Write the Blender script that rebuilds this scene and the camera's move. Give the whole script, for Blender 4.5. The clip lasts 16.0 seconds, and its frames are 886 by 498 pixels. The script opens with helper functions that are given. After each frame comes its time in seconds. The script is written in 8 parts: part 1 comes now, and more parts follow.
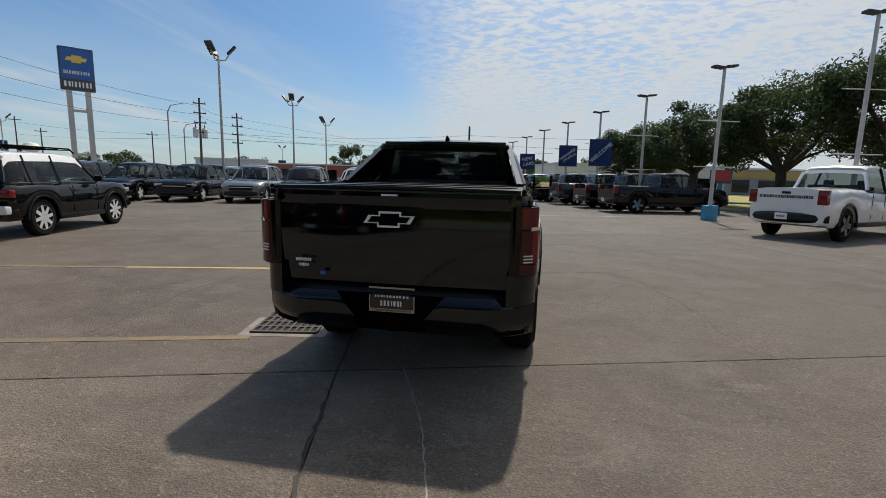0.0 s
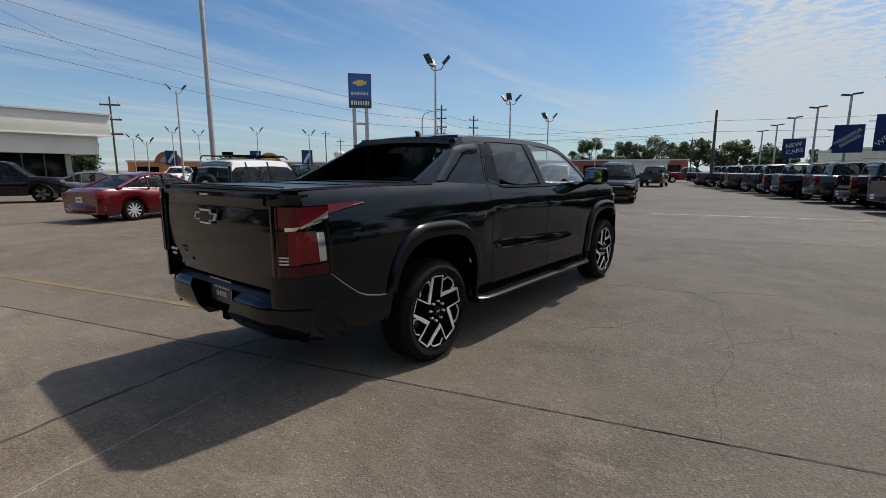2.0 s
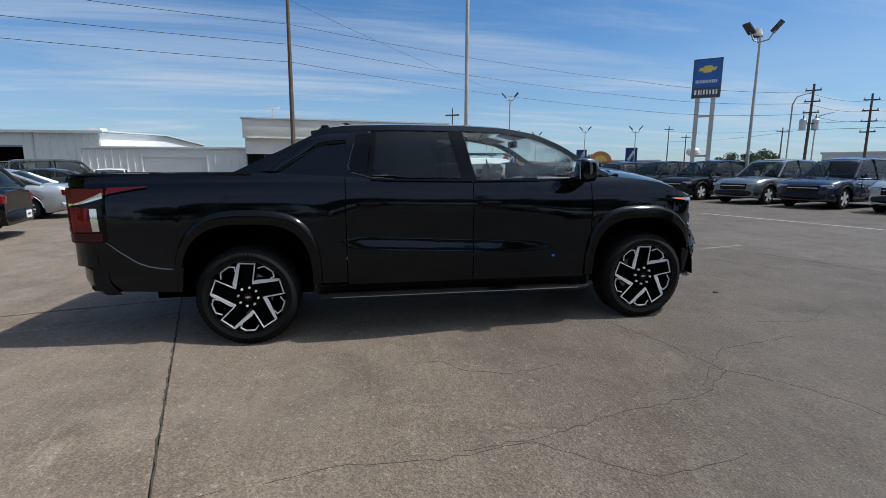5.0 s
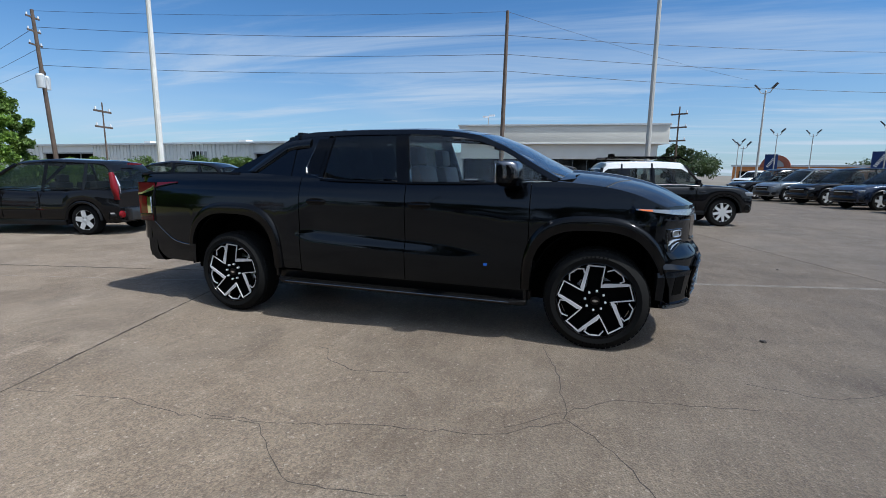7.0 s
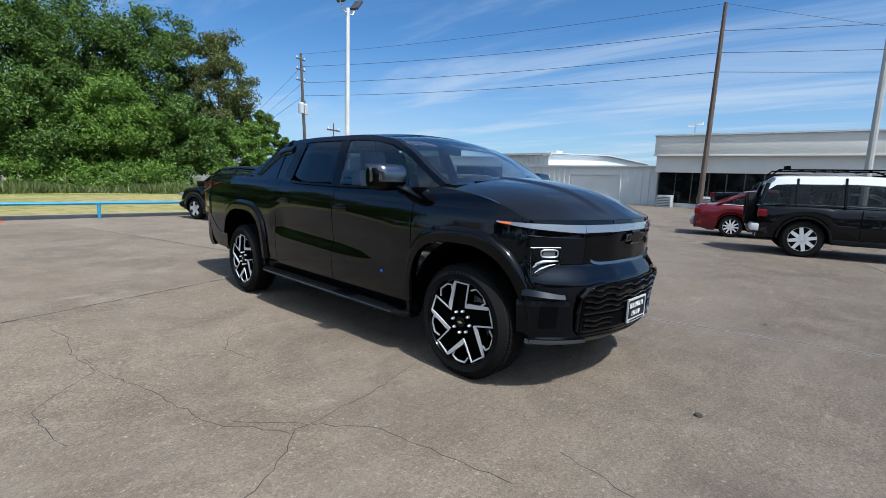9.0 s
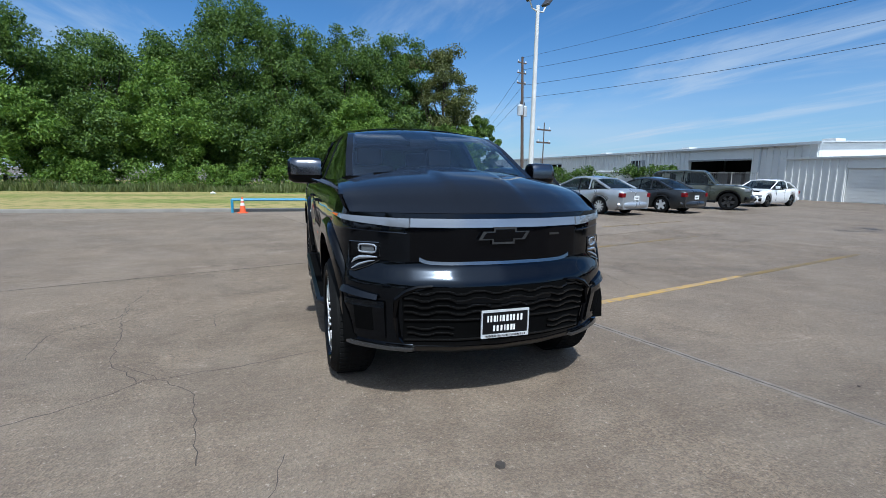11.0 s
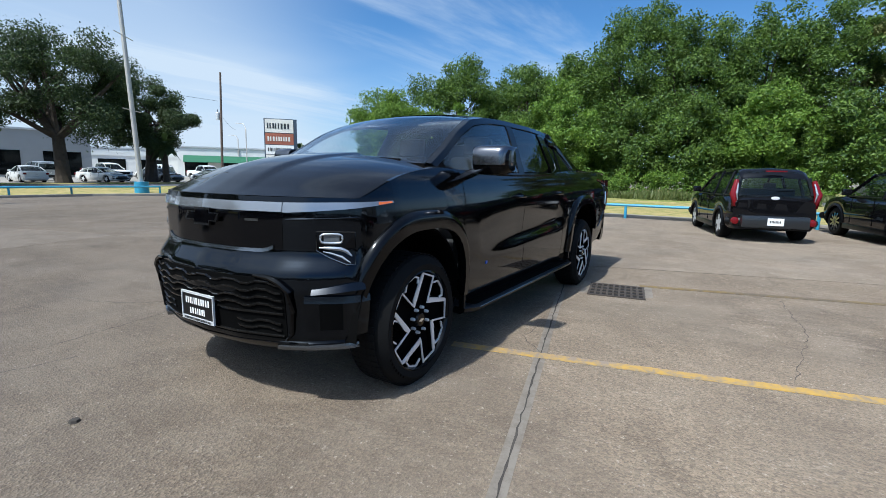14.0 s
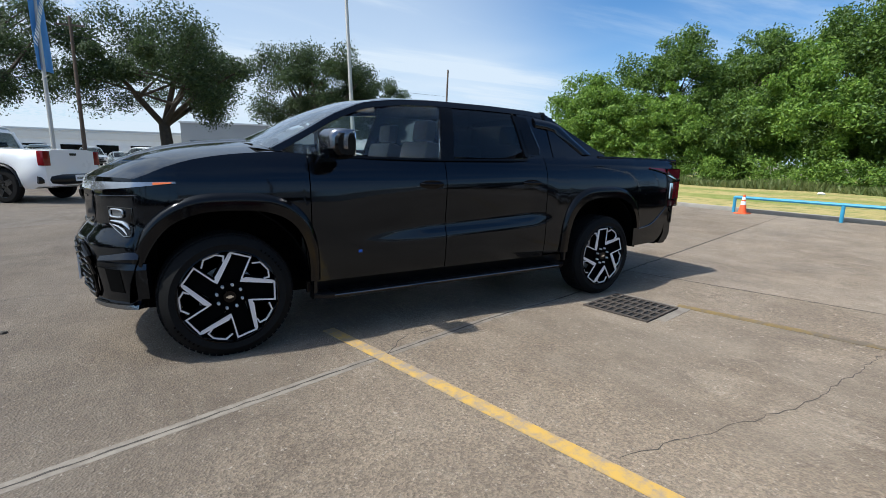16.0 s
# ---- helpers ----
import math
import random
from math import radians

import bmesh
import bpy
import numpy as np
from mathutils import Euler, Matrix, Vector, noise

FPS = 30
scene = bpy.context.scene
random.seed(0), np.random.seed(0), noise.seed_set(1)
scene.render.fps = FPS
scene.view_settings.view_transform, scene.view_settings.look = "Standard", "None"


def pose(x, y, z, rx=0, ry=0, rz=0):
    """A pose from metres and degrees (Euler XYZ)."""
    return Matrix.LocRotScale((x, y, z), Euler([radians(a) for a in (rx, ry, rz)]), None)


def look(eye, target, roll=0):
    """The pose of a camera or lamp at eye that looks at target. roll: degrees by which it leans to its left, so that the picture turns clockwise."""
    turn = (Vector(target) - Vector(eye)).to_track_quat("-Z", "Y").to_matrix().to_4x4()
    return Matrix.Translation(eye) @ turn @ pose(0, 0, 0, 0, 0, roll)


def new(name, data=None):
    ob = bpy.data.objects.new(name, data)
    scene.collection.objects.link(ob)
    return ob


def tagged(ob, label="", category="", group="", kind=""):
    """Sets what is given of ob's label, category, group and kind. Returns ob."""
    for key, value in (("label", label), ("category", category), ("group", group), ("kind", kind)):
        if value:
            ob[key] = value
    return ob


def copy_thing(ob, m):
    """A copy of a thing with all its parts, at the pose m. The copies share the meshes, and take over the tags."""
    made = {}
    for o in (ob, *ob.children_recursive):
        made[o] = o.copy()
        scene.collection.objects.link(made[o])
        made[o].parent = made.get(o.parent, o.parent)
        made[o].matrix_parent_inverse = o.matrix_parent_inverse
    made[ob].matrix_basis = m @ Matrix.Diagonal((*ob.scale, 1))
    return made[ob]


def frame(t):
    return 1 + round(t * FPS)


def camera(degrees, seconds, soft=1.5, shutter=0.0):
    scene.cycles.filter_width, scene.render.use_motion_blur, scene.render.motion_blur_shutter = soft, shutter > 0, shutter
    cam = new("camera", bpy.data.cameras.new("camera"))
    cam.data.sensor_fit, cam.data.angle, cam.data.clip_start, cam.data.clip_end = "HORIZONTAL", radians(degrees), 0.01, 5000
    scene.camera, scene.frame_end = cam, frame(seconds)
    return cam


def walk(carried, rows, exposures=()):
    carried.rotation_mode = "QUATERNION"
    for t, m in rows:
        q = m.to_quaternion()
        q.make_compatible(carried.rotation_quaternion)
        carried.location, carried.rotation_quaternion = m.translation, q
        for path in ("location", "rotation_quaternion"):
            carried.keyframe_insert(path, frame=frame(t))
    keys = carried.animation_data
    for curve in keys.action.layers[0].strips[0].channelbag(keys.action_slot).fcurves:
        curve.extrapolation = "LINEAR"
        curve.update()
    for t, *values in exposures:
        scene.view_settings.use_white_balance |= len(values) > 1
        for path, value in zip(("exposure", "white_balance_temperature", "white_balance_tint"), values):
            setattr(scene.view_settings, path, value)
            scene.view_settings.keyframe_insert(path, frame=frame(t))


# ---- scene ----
# ---- the camera and its walk ----
cam = camera(86.6, 16.0, soft=0.8)
PATH = [
    (0, (0.859, -6.191, 1.493), (0.527, -4.242, 1.192), 1.3),
    (0.5, (1.569, -6.016, 1.526), (0.947, -4.139, 1.226), 0.7),
    (1, (2.24, -5.695, 1.524), (1.377, -3.918, 1.214), 0.4),
    (1.5, (2.864, -5.283, 1.532), (1.8, -3.62, 1.212), 0.2),
    (2, (3.403, -4.767, 1.535), (2.158, -3.237, 1.205), 0.0),
    (2.5, (3.894, -4.209, 1.528), (2.486, -2.828, 1.196), 0.1),
    (3, (4.312, -3.589, 1.531), (2.757, -2.375, 1.2), 0.1),
    (3.5, (4.63, -2.934, 1.503), (2.941, -1.916, 1.168), 0.1),
    (4, (4.91, -2.256, 1.486), (3.111, -1.449, 1.151), -0.3),
    (4.2, (4.979, -1.977, 1.473), (3.142, -1.261, 1.14), -0.3),
    (6.3, (5.209, 0.881, 1.473), (3.258, 0.597, 1.135), 0.6),
    (6.5, (5.179, 1.165, 1.482), (3.244, 0.784, 1.149), 0.6),
    (7, (4.998, 1.843, 1.473), (3.124, 1.227, 1.149), 0.7),
    (7.5, (4.761, 2.501, 1.477), (2.971, 1.667, 1.158), 0.8),
    (8, (4.408, 3.081, 1.473), (2.723, 2.048, 1.166), 1.1),
    (8.5, (4.014, 3.633, 1.471), (2.451, 2.419, 1.182), 1.4),
    (8.7, (3.82, 3.815, 1.459), (2.307, 2.54, 1.171), 1.7),
    (10.8, (1.504, 5.228, 1.468), (0.777, 3.392, 1.153), 1.0),
    (11, (1.241, 5.295, 1.454), (0.627, 3.417, 1.139), 1.0),
    (11.5, (0.563, 5.343, 1.422), (0.244, 3.395, 1.105), 0.9),
    (12, (-0.121, 5.316, 1.405), (-0.129, 3.342, 1.086), 1.1),
    (12.5, (-0.792, 5.198, 1.393), (-0.498, 3.246, 1.072), 1.2),
    (13, (-1.437, 4.981, 1.384), (-0.864, 3.092, 1.059), 1.2),
    (13.5, (-2.061, 4.69, 1.374), (-1.243, 2.892, 1.061), 1.1),
    (14, (-2.64, 4.283, 1.353), (-1.6, 2.604, 1.041), 1.1),
    (14.5, (-3.171, 3.855, 1.35), (-1.936, 2.316, 1.025), 1.2),
    (15, (-3.618, 3.355, 1.355), (-2.216, 1.971, 1.011), 1.0),
    (15.5, (-4.03, 2.811, 1.362), (-2.483, 1.596, 0.996), 0.9),
    (16, (-4.362, 2.238, 1.372), (-2.685, 1.213, 0.998), 1.2),
]
walk(cam, [(t, look(eye, target, roll)) for t, eye, target, roll in PATH], [(0.0, 0.03, 6650, 10), (2.5, -0.02, 6380, 10), (4.2, 0.05, 6000, 9), (7.0, 0.15, 5650, 8), (8.7, 0.28, 5600, 7), (11.0, 0.11, 5400, 7), (12.5, 0.13, 5450, 6), (14.5, 0.47, 5700, 6), (16.0, 0.50, 5900, 7)])

# ---- daylight: clear sky with thin high cloud, sun high ahead of the truck ----
SUN_DIR = Vector((0.10, 0.65, 1.0)).normalized()
SUN_ELEV = math.asin(SUN_DIR.z)
world = bpy.data.worlds.new("sky")
scene.world = world
world.use_nodes = True
wn, wl = world.node_tree.nodes, world.node_tree.links
wn.clear()
w_out = wn.new("ShaderNodeOutputWorld")
w_bg = wn.new("ShaderNodeBackground")
w_bg.inputs["Strength"].default_value = 0.088
w_sky = wn.new("ShaderNodeTexSky")
w_sky.sky_type = "NISHITA"
w_sky.sun_disc = False
w_sky.sun_elevation = SUN_ELEV
w_sky.sun_rotation = math.atan2(SUN_DIR.x, SUN_DIR.y)
w_sky.air_density = 1.0
w_sky.dust_density = 0.6
w_sky.ozone_density = 2.2
w_co = wn.new("ShaderNodeTexCoord")


def wmath(op, a, b=None, clamp=False):
    n = wn.new("ShaderNodeMath")
    n.operation, n.use_clamp = op, clamp
    for i, v in enumerate((a, b)):
        if v is None:
            continue
        if isinstance(v, (int, float)):
            n.inputs[i].default_value = v
        else:
            wl.new(v, n.inputs[i])
    return n.outputs[0]


# cloud layer on a flat sheet high above: direction divided by its height
w_sep = wn.new("ShaderNodeSeparateXYZ")
wl.new(w_co.outputs["Generated"], w_sep.inputs[0])
w_h = wmath("MAXIMUM", w_sep.outputs[2], 0.0)
w_hh = wmath("ADD", w_h, 0.07)
w_cx = wmath("DIVIDE", w_sep.outputs[0], w_hh)
w_cy = wmath("DIVIDE", w_sep.outputs[1], w_hh)
w_vec = wn.new("ShaderNodeCombineXYZ")
wl.new(w_cx, w_vec.inputs[0])
wl.new(w_cy, w_vec.inputs[1])


def wnoise(scale, detail, rough, sx=1.0, sy=1.0, rot=0.0, dist=0.0, off=0.0):
    m = wn.new("ShaderNodeMapping")
    m.inputs["Location"].default_value = (off, off * 0.7, 0)
    m.inputs["Rotation"].default_value = (0, 0, rot)
    m.inputs["Scale"].default_value = (sx, sy, 1)
    wl.new(w_vec.outputs[0], m.inputs[0])
    n = wn.new("ShaderNodeTexNoise")
    n.inputs["Scale"].default_value = scale
    n.inputs["Detail"].default_value = detail
    n.inputs["Roughness"].default_value = rough
    n.inputs["Distortion"].default_value = dist
    wl.new(m.outputs[0], n.inputs["Vector"])
    return n.outputs["Fac"]


def wramp(v, a, b):
    n = wn.new("ShaderNodeMapRange")
    n.interpolation_type = "SMOOTHSTEP"
    n.inputs["From Min"].default_value, n.inputs["From Max"].default_value = a, b
    wl.new(v, n.inputs["Value"])
    return n.outputs[0]


streaks = wramp(wnoise(0.62, 7, 0.6, 1.7, 0.42, 0.2, 0.5, 3.1), 0.46, 0.74)
veil = wramp(wnoise(0.30, 4, 0.5, 1, 1, 0.2, 0.3, 7.7), 0.46, 0.72)
dapple = wramp(wnoise(11.0, 4, 0.6, 1.0, 1.35, 0.6, 0.3, 1.3), 0.40, 0.60)
# the mackerel sheet lies towards the north-east; a low haze everywhere
ne = wramp(wmath("ADD", wmath("MULTIPLY", w_cx, 0.75), wmath("MULTIPLY", w_cy, 0.66)), -0.15, 1.1)
west_edge = wramp(wmath("ADD", w_cx, wmath("MULTIPLY", w_cy, 0.18)), -0.45, 0.35)
north = wramp(w_cy, -0.3, 0.9)
dapple = wmath("ADD", wmath("MULTIPLY", dapple, north), wmath("MULTIPLY", wmath("SUBTRACT", 1.0, north), 0.42))
sheet = wmath("MULTIPLY", wmath("MULTIPLY", ne, west_edge), wmath("ADD", wmath("MULTIPLY", dapple, 0.62), 0.33))
c1 = wmath("MULTIPLY", streaks, 0.66)
c2 = wmath("MULTIPLY", veil, 0.22)
haze = wmath("MULTIPLY", wramp(w_sep.outputs[2], 0.30, -0.02), 0.40)
cloud = wmath("ADD", wmath("ADD", c1, c2), wmath("ADD", sheet, haze), True)
cloud = wmath("MULTIPLY", cloud, 0.95)
w_mix = wn.new("ShaderNodeMix")
w_mix.data_type = "RGBA"
w_tint = wn.new("ShaderNodeMix")
w_tint.data_type, w_tint.blend_type = "RGBA", "MULTIPLY"
w_tint.inputs["Factor"].default_value = 1.0
wl.new(w_sky.outputs[0], w_tint.inputs["A"])
w_tint.inputs["B"].default_value = (0.66, 0.94, 1.14, 1)
wl.new(cloud, w_mix.inputs["Factor"])
wl.new(w_tint.outputs["Result"], w_mix.inputs["A"])
w_mix.inputs["B"].default_value = (6.3, 6.8, 7.25, 1)
w_dot = wn.new("ShaderNodeVectorMath")
w_dot.operation = "DOT_PRODUCT"
wl.new(w_co.outputs["Generated"], w_dot.inputs[0])
w_dot.inputs[1].default_value = SUN_DIR
w_near = wmath("MAXIMUM", w_dot.outputs["Value"], 0.0)
glow = wmath("ADD", wmath("MULTIPLY", wmath("POWER", w_near, 10.0), 13.0), wmath("MULTIPLY", wmath("POWER", w_near, 90.0), 40.0))
w_glow = wn.new("ShaderNodeCombineColor")
for key, f in (("Red", 1.0), ("Green", 0.99), ("Blue", 0.97)):
    wl.new(wmath("MULTIPLY", glow, f), w_glow.inputs[key])
w_sum = wn.new("ShaderNodeMix")
w_sum.data_type, w_sum.blend_type = "RGBA", "ADD"
w_sum.inputs["Factor"].default_value = 1.0
wl.new(w_mix.outputs["Result"], w_sum.inputs["A"])
wl.new(w_glow.outputs[0], w_sum.inputs["B"])
wl.new(w_sum.outputs["Result"], w_bg.inputs["Color"])
wl.new(w_bg.outputs[0], w_out.inputs[0])

sun_data = bpy.data.lights.new("sun", "SUN")
sun_data.energy, sun_data.angle, sun_data.color = 4.6, radians(1.4), (1.0, 0.93, 0.82)
sun = new("sun", sun_data)
sun.matrix_world = look(SUN_DIR * 50, (0, 0, 0))

# ---- materials ----
def nodes_of(name):
    m = bpy.data.materials.new(name)
    m.use_nodes = True
    return m, m.node_tree.nodes, m.node_tree.links, m.node_tree.nodes["Principled BSDF"]


def speckled(name, col, rough=0.6, metal=0.0, var=0.12, scale=3.0, fine=60.0, bump=0.0, bump_scale=80.0, coat=0.0, spec=0.5, tint=None, island=False):
    """A plain surface with blotches and grain: colour varies by var at two scales."""
    m, n, l, b = nodes_of(name)
    co = n.new("ShaderNodeTexCoord")
    n1, n2 = n.new("ShaderNodeTexNoise"), n.new("ShaderNodeTexNoise")
    for q, s, d in ((n1, scale, 5), (n2, fine, 3)):
        q.inputs["Scale"].default_value, q.inputs["Detail"].default_value = s, d
        l.new(co.outputs["Object"], q.inputs["Vector"])
    mx = n.new("ShaderNodeMix")
    mx.data_type = "RGBA"
    lo = tuple(c * (1 - var) for c in col)
    hi = tuple(min(1, c * (1 + var)) for c in (tint or col))
    mx.inputs["A"].default_value, mx.inputs["B"].default_value = (*lo, 1), (*hi, 1)
    ad = n.new("ShaderNodeMath")
    ad.operation = "MULTIPLY_ADD"
    l.new(n2.outputs["Fac"], ad.inputs[0])
    ad.inputs[1].default_value = 0.5
    mr = n.new("ShaderNodeMapRange")
    mr.inputs["From Min"].default_value, mr.inputs["From Max"].default_value = 0.3, 0.7
    mr.inputs["To Min"].default_value, mr.inputs["To Max"].default_value = 0.0, 0.6
    l.new(n1.outputs["Fac"], mr.inputs["Value"])
    l.new(mr.outputs[0], ad.inputs[2])
    ad.use_clamp = True
    fac = ad.outputs[0]
    if island:
        g = n.new("ShaderNodeNewGeometry")
        a2 = n.new("ShaderNodeMath")
        a2.operation = "MULTIPLY_ADD"
        l.new(g.outputs["Random Per Island"], a2.inputs[0])
        a2.inputs[1].default_value = 0.8
        sc = n.new("ShaderNodeMath")
        sc.operation = "MULTIPLY"
        sc.inputs[1].default_value = 0.35
        l.new(fac, sc.inputs[0])
        l.new(sc.outputs[0], a2.inputs[2])
        a2.use_clamp = True
        fac = a2.outputs[0]
    l.new(fac, mx.inputs["Factor"])
    l.new(mx.outputs["Result"], b.inputs["Base Color"])
    b.inputs["Roughness"].default_value, b.inputs["Metallic"].default_value = rough, metal
    b.inputs["Coat Weight"].default_value, b.inputs["Specular IOR Level"].default_value = coat, spec
    b.inputs["Coat Roughness"].default_value = 0.03
    if bump:
        bn, bt = n.new("ShaderNodeTexNoise"), n.new("ShaderNodeBump")
        bn.inputs["Scale"].default_value, bn.inputs["Detail"].default_value = bump_scale, 4
        l.new(co.outputs["Object"], bn.inputs["Vector"])
        bt.inputs["Strength"].default_value, bt.inputs["Distance"].default_value = bump, 0.01
        l.new(bn.outputs["Fac"], bt.inputs["Height"])
        l.new(bt.outputs[0], b.inputs["Normal"])
    return m


def car_paint(name, col, metal=0.0, rough=0.25):
    """Clear-coated car paint with a slight ripple and a film of dust in the gloss."""
    m, n, l, b = nodes_of(name)
    b.inputs["Base Color"].default_value = (*col, 1)
    b.inputs["Metallic"].default_value, b.inputs["Coat Weight"].default_value = metal, 1.0
    b.inputs["Coat Roughness"].default_value, b.inputs["Coat IOR"].default_value = 0.015, 1.40
    b.inputs["Specular IOR Level"].default_value = 0.0 if sum(col) < 0.05 else 0.4
    co, t, mr = n.new("ShaderNodeTexCoord"), n.new("ShaderNodeTexNoise"), n.new("ShaderNodeMapRange")
    t.inputs["Scale"].default_value, t.inputs["Detail"].default_value = 2.2, 4
    l.new(co.outputs["Object"], t.inputs["Vector"])
    mr.inputs["To Min"].default_value, mr.inputs["To Max"].default_value = rough * 0.7, rough * 1.3
    l.new(t.outputs["Fac"], mr.inputs["Value"])
    l.new(mr.outputs[0], b.inputs["Roughness"])
    t2, bp = n.new("ShaderNodeTexNoise"), n.new("ShaderNodeBump")
    t2.inputs["Scale"].default_value = 1.4
    l.new(co.outputs["Object"], t2.inputs["Vector"])
    bp.inputs["Strength"].default_value, bp.inputs["Distance"].default_value = 0.10, 0.02
    l.new(t2.outputs["Fac"], bp.inputs["Height"])
    l.new(bp.outputs[0], b.inputs["Coat Normal"])
    return m


def glass_mat(name, col, rough=0.0):
    m, n, l, b = nodes_of(name)
    b.inputs["Base Color"].default_value = (*col, 1)
    b.inputs["Transmission Weight"].default_value = 1.0
    b.inputs["Roughness"].default_value, b.inputs["IOR"].default_value = rough, 1.45
    return m


def plain(name, col, rough=0.5, metal=0.0, emit=0.0, coat=0.0, spec=0.5):
    m, n, l, b = nodes_of(name)
    b.inputs["Specular IOR Level"].default_value = spec
    b.inputs["Base Color"].default_value = (*col, 1)
    b.inputs["Roughness"].default_value, b.inputs["Metallic"].default_value = rough, metal
    b.inputs["Coat Weight"].default_value = coat
    if emit:
        b.inputs["Emission Color"].default_value, b.inputs["Emission Strength"].default_value = (*col, 1), emit
    return m


def concrete_mat():
    """Old exposed-aggregate concrete: brown-grey, gravelly, with stains, scuffs and pale laitance patches."""
    m, n, l, b = nodes_of("concrete")
    geo = n.new("ShaderNodeNewGeometry")
    pos = geo.outputs["Position"]

    def noise_(scale, detail, rough=0.55, dist=0.0, sx=1, sy=1, rot=0.0):
        mp = n.new("ShaderNodeMapping")
        mp.inputs["Scale"].default_value = (sx, sy, 1)
        mp.inputs["Rotation"].default_value = (0, 0, rot)
        l.new(pos, mp.inputs[0])
        q = n.new("ShaderNodeTexNoise")
        q.inputs["Scale"].default_value, q.inputs["Detail"].default_value = scale, detail
        q.inputs["Roughness"].default_value, q.inputs["Distortion"].default_value = rough, dist
        l.new(mp.outputs[0], q.inputs["Vector"])
        return q.outputs["Fac"]

    def rng(v, a, b_, c=0.0, d=1.0):
        q = n.new("ShaderNodeMapRange")
        q.inputs["From Min"].default_value, q.inputs["From Max"].default_value = a, b_
        q.inputs["To Min"].default_value, q.inputs["To Max"].default_value = c, d
        l.new(v, q.inputs["Value"])
        return q.outputs[0]

    def mixc(f, a, c, mode="MIX"):
        q = n.new("ShaderNodeMix")
        q.data_type, q.blend_type = "RGBA", mode
        for key, v in (("Factor", f), ("A", a), ("B", c)):
            if isinstance(v, (tuple, float)):
                q.inputs[key].default_value = v
            else:
                l.new(v, q.inputs[key])
        return q.outputs["Result"]

    base = mixc(rng(noise_(0.35, 5, 0.6), 0.35, 0.65), (0.124, 0.100, 0.078, 1), (0.192, 0.161, 0.130, 1))
    base = mixc(rng(noise_(1.7, 6, 0.65, 0.6), 0.42, 0.72, 0, 0.75), base, (0.232, 0.198, 0.160, 1))
    # dark tyre and oil staining
    base = mixc(rng(noise_(0.8, 5, 0.6, 1.0, 1, 1, 0.5), 0.54, 0.74, 0, 0.55), base, (0.075, 0.060, 0.050, 1))
    # pale worn patches where the skin still holds
    base = mixc(rng(noise_(1.1, 7, 0.72, 0.5, 1.0, 1.7, 0.27), 0.60, 0.72, 0, 0.55), base, (0.34, 0.30, 0.255, 1))
    # scattered pale scuffs and skinned spots
    base = mixc(rng(noise_(3.4, 8, 0.78, 0.8, 1.0, 1.5, 0.27), 0.60, 0.68, 0, 0.42), base, (0.36, 0.325, 0.28, 1))
    # faint brush lines
    base = mixc(rng(noise_(9.0, 4, 0.65, 0.3, 0.16, 1.6, 0.27), 0.45, 0.75, 0, 0.20), base, (0.30, 0.27, 0.22, 1))
    # pebbles of the aggregate
    vor = n.new("ShaderNodeTexVoronoi")
    vor.inputs["Scale"].default_value = 88
    l.new(pos, vor.inputs["Vector"])
    sepc = n.new("ShaderNodeSeparateColor")
    l.new(vor.outputs["Color"], sepc.inputs[0])
    peb = mixc(rng(sepc.outputs[0], 0.0, 1.0, 0.0, 1.0), (0.70, 0.68, 0.66, 1), (1.42, 1.37, 1.29, 1))
    base = mixc(rng(noise_(0.55, 5, 0.62, 0.8), 0.36, 0.60, 0.28, 0.92), base, mixc(1.0, base, peb, "MULTIPLY"))
    base = mixc(rng(noise_(170, 2, 0.6), 0.3, 0.7, 0, 0.35), base, (0.09, 0.075, 0.06, 1))
    base = mixc(rng(noise_(30, 3, 0.7), 0.60, 0.72, 0, 0.6), base, (0.44, 0.40, 0.345, 1))
    base = mixc(rng(noise_(15, 5, 0.75, 0.4), 0.57, 0.72, 0, 0.42), base, (0.10, 0.083, 0.068, 1))
    grit = mixc(rng(noise_(44, 6, 0.88, 0.3), 0.37, 0.63), (0.71, 0.69, 0.67, 1), (1.30, 1.28, 1.24, 1))
    base = mixc(rng(noise_(0.8, 4, 0.6, 0.5), 0.38, 0.62, 0.35, 1.0), base, mixc(1.0, base, grit, "MULTIPLY"))
    # each slab a little different
    oi = n.new("ShaderNodeObjectInfo")
    base = mixc(1.0, base, mixc(oi.outputs["Random"], (0.92, 0.90, 0.88, 1), (1.08, 1.08, 1.09, 1)), "MULTIPLY")
    l.new(base, b.inputs["Base Color"])
    b.inputs["Roughness"].default_value = 0.66
    b.inputs["Diffuse Roughness"].default_value = 1.0
    b.inputs["Specular IOR Level"].default_value = 0.22
    bp = n.new("ShaderNodeBump")
    bp.inputs["Strength"].default_value, bp.inputs["Distance"].default_value = 0.75, 0.007
    hsum = n.new("ShaderNodeMath")
    hsum.operation = "ADD"
    l.new(vor.outputs["Distance"], hsum.inputs[0])
    l.new(noise_(30, 5, 0.65), hsum.inputs[1])
    l.new(hsum.outputs[0], bp.inputs["Height"])
    l.new(bp.outputs[0], b.inputs["Normal"])
    return m


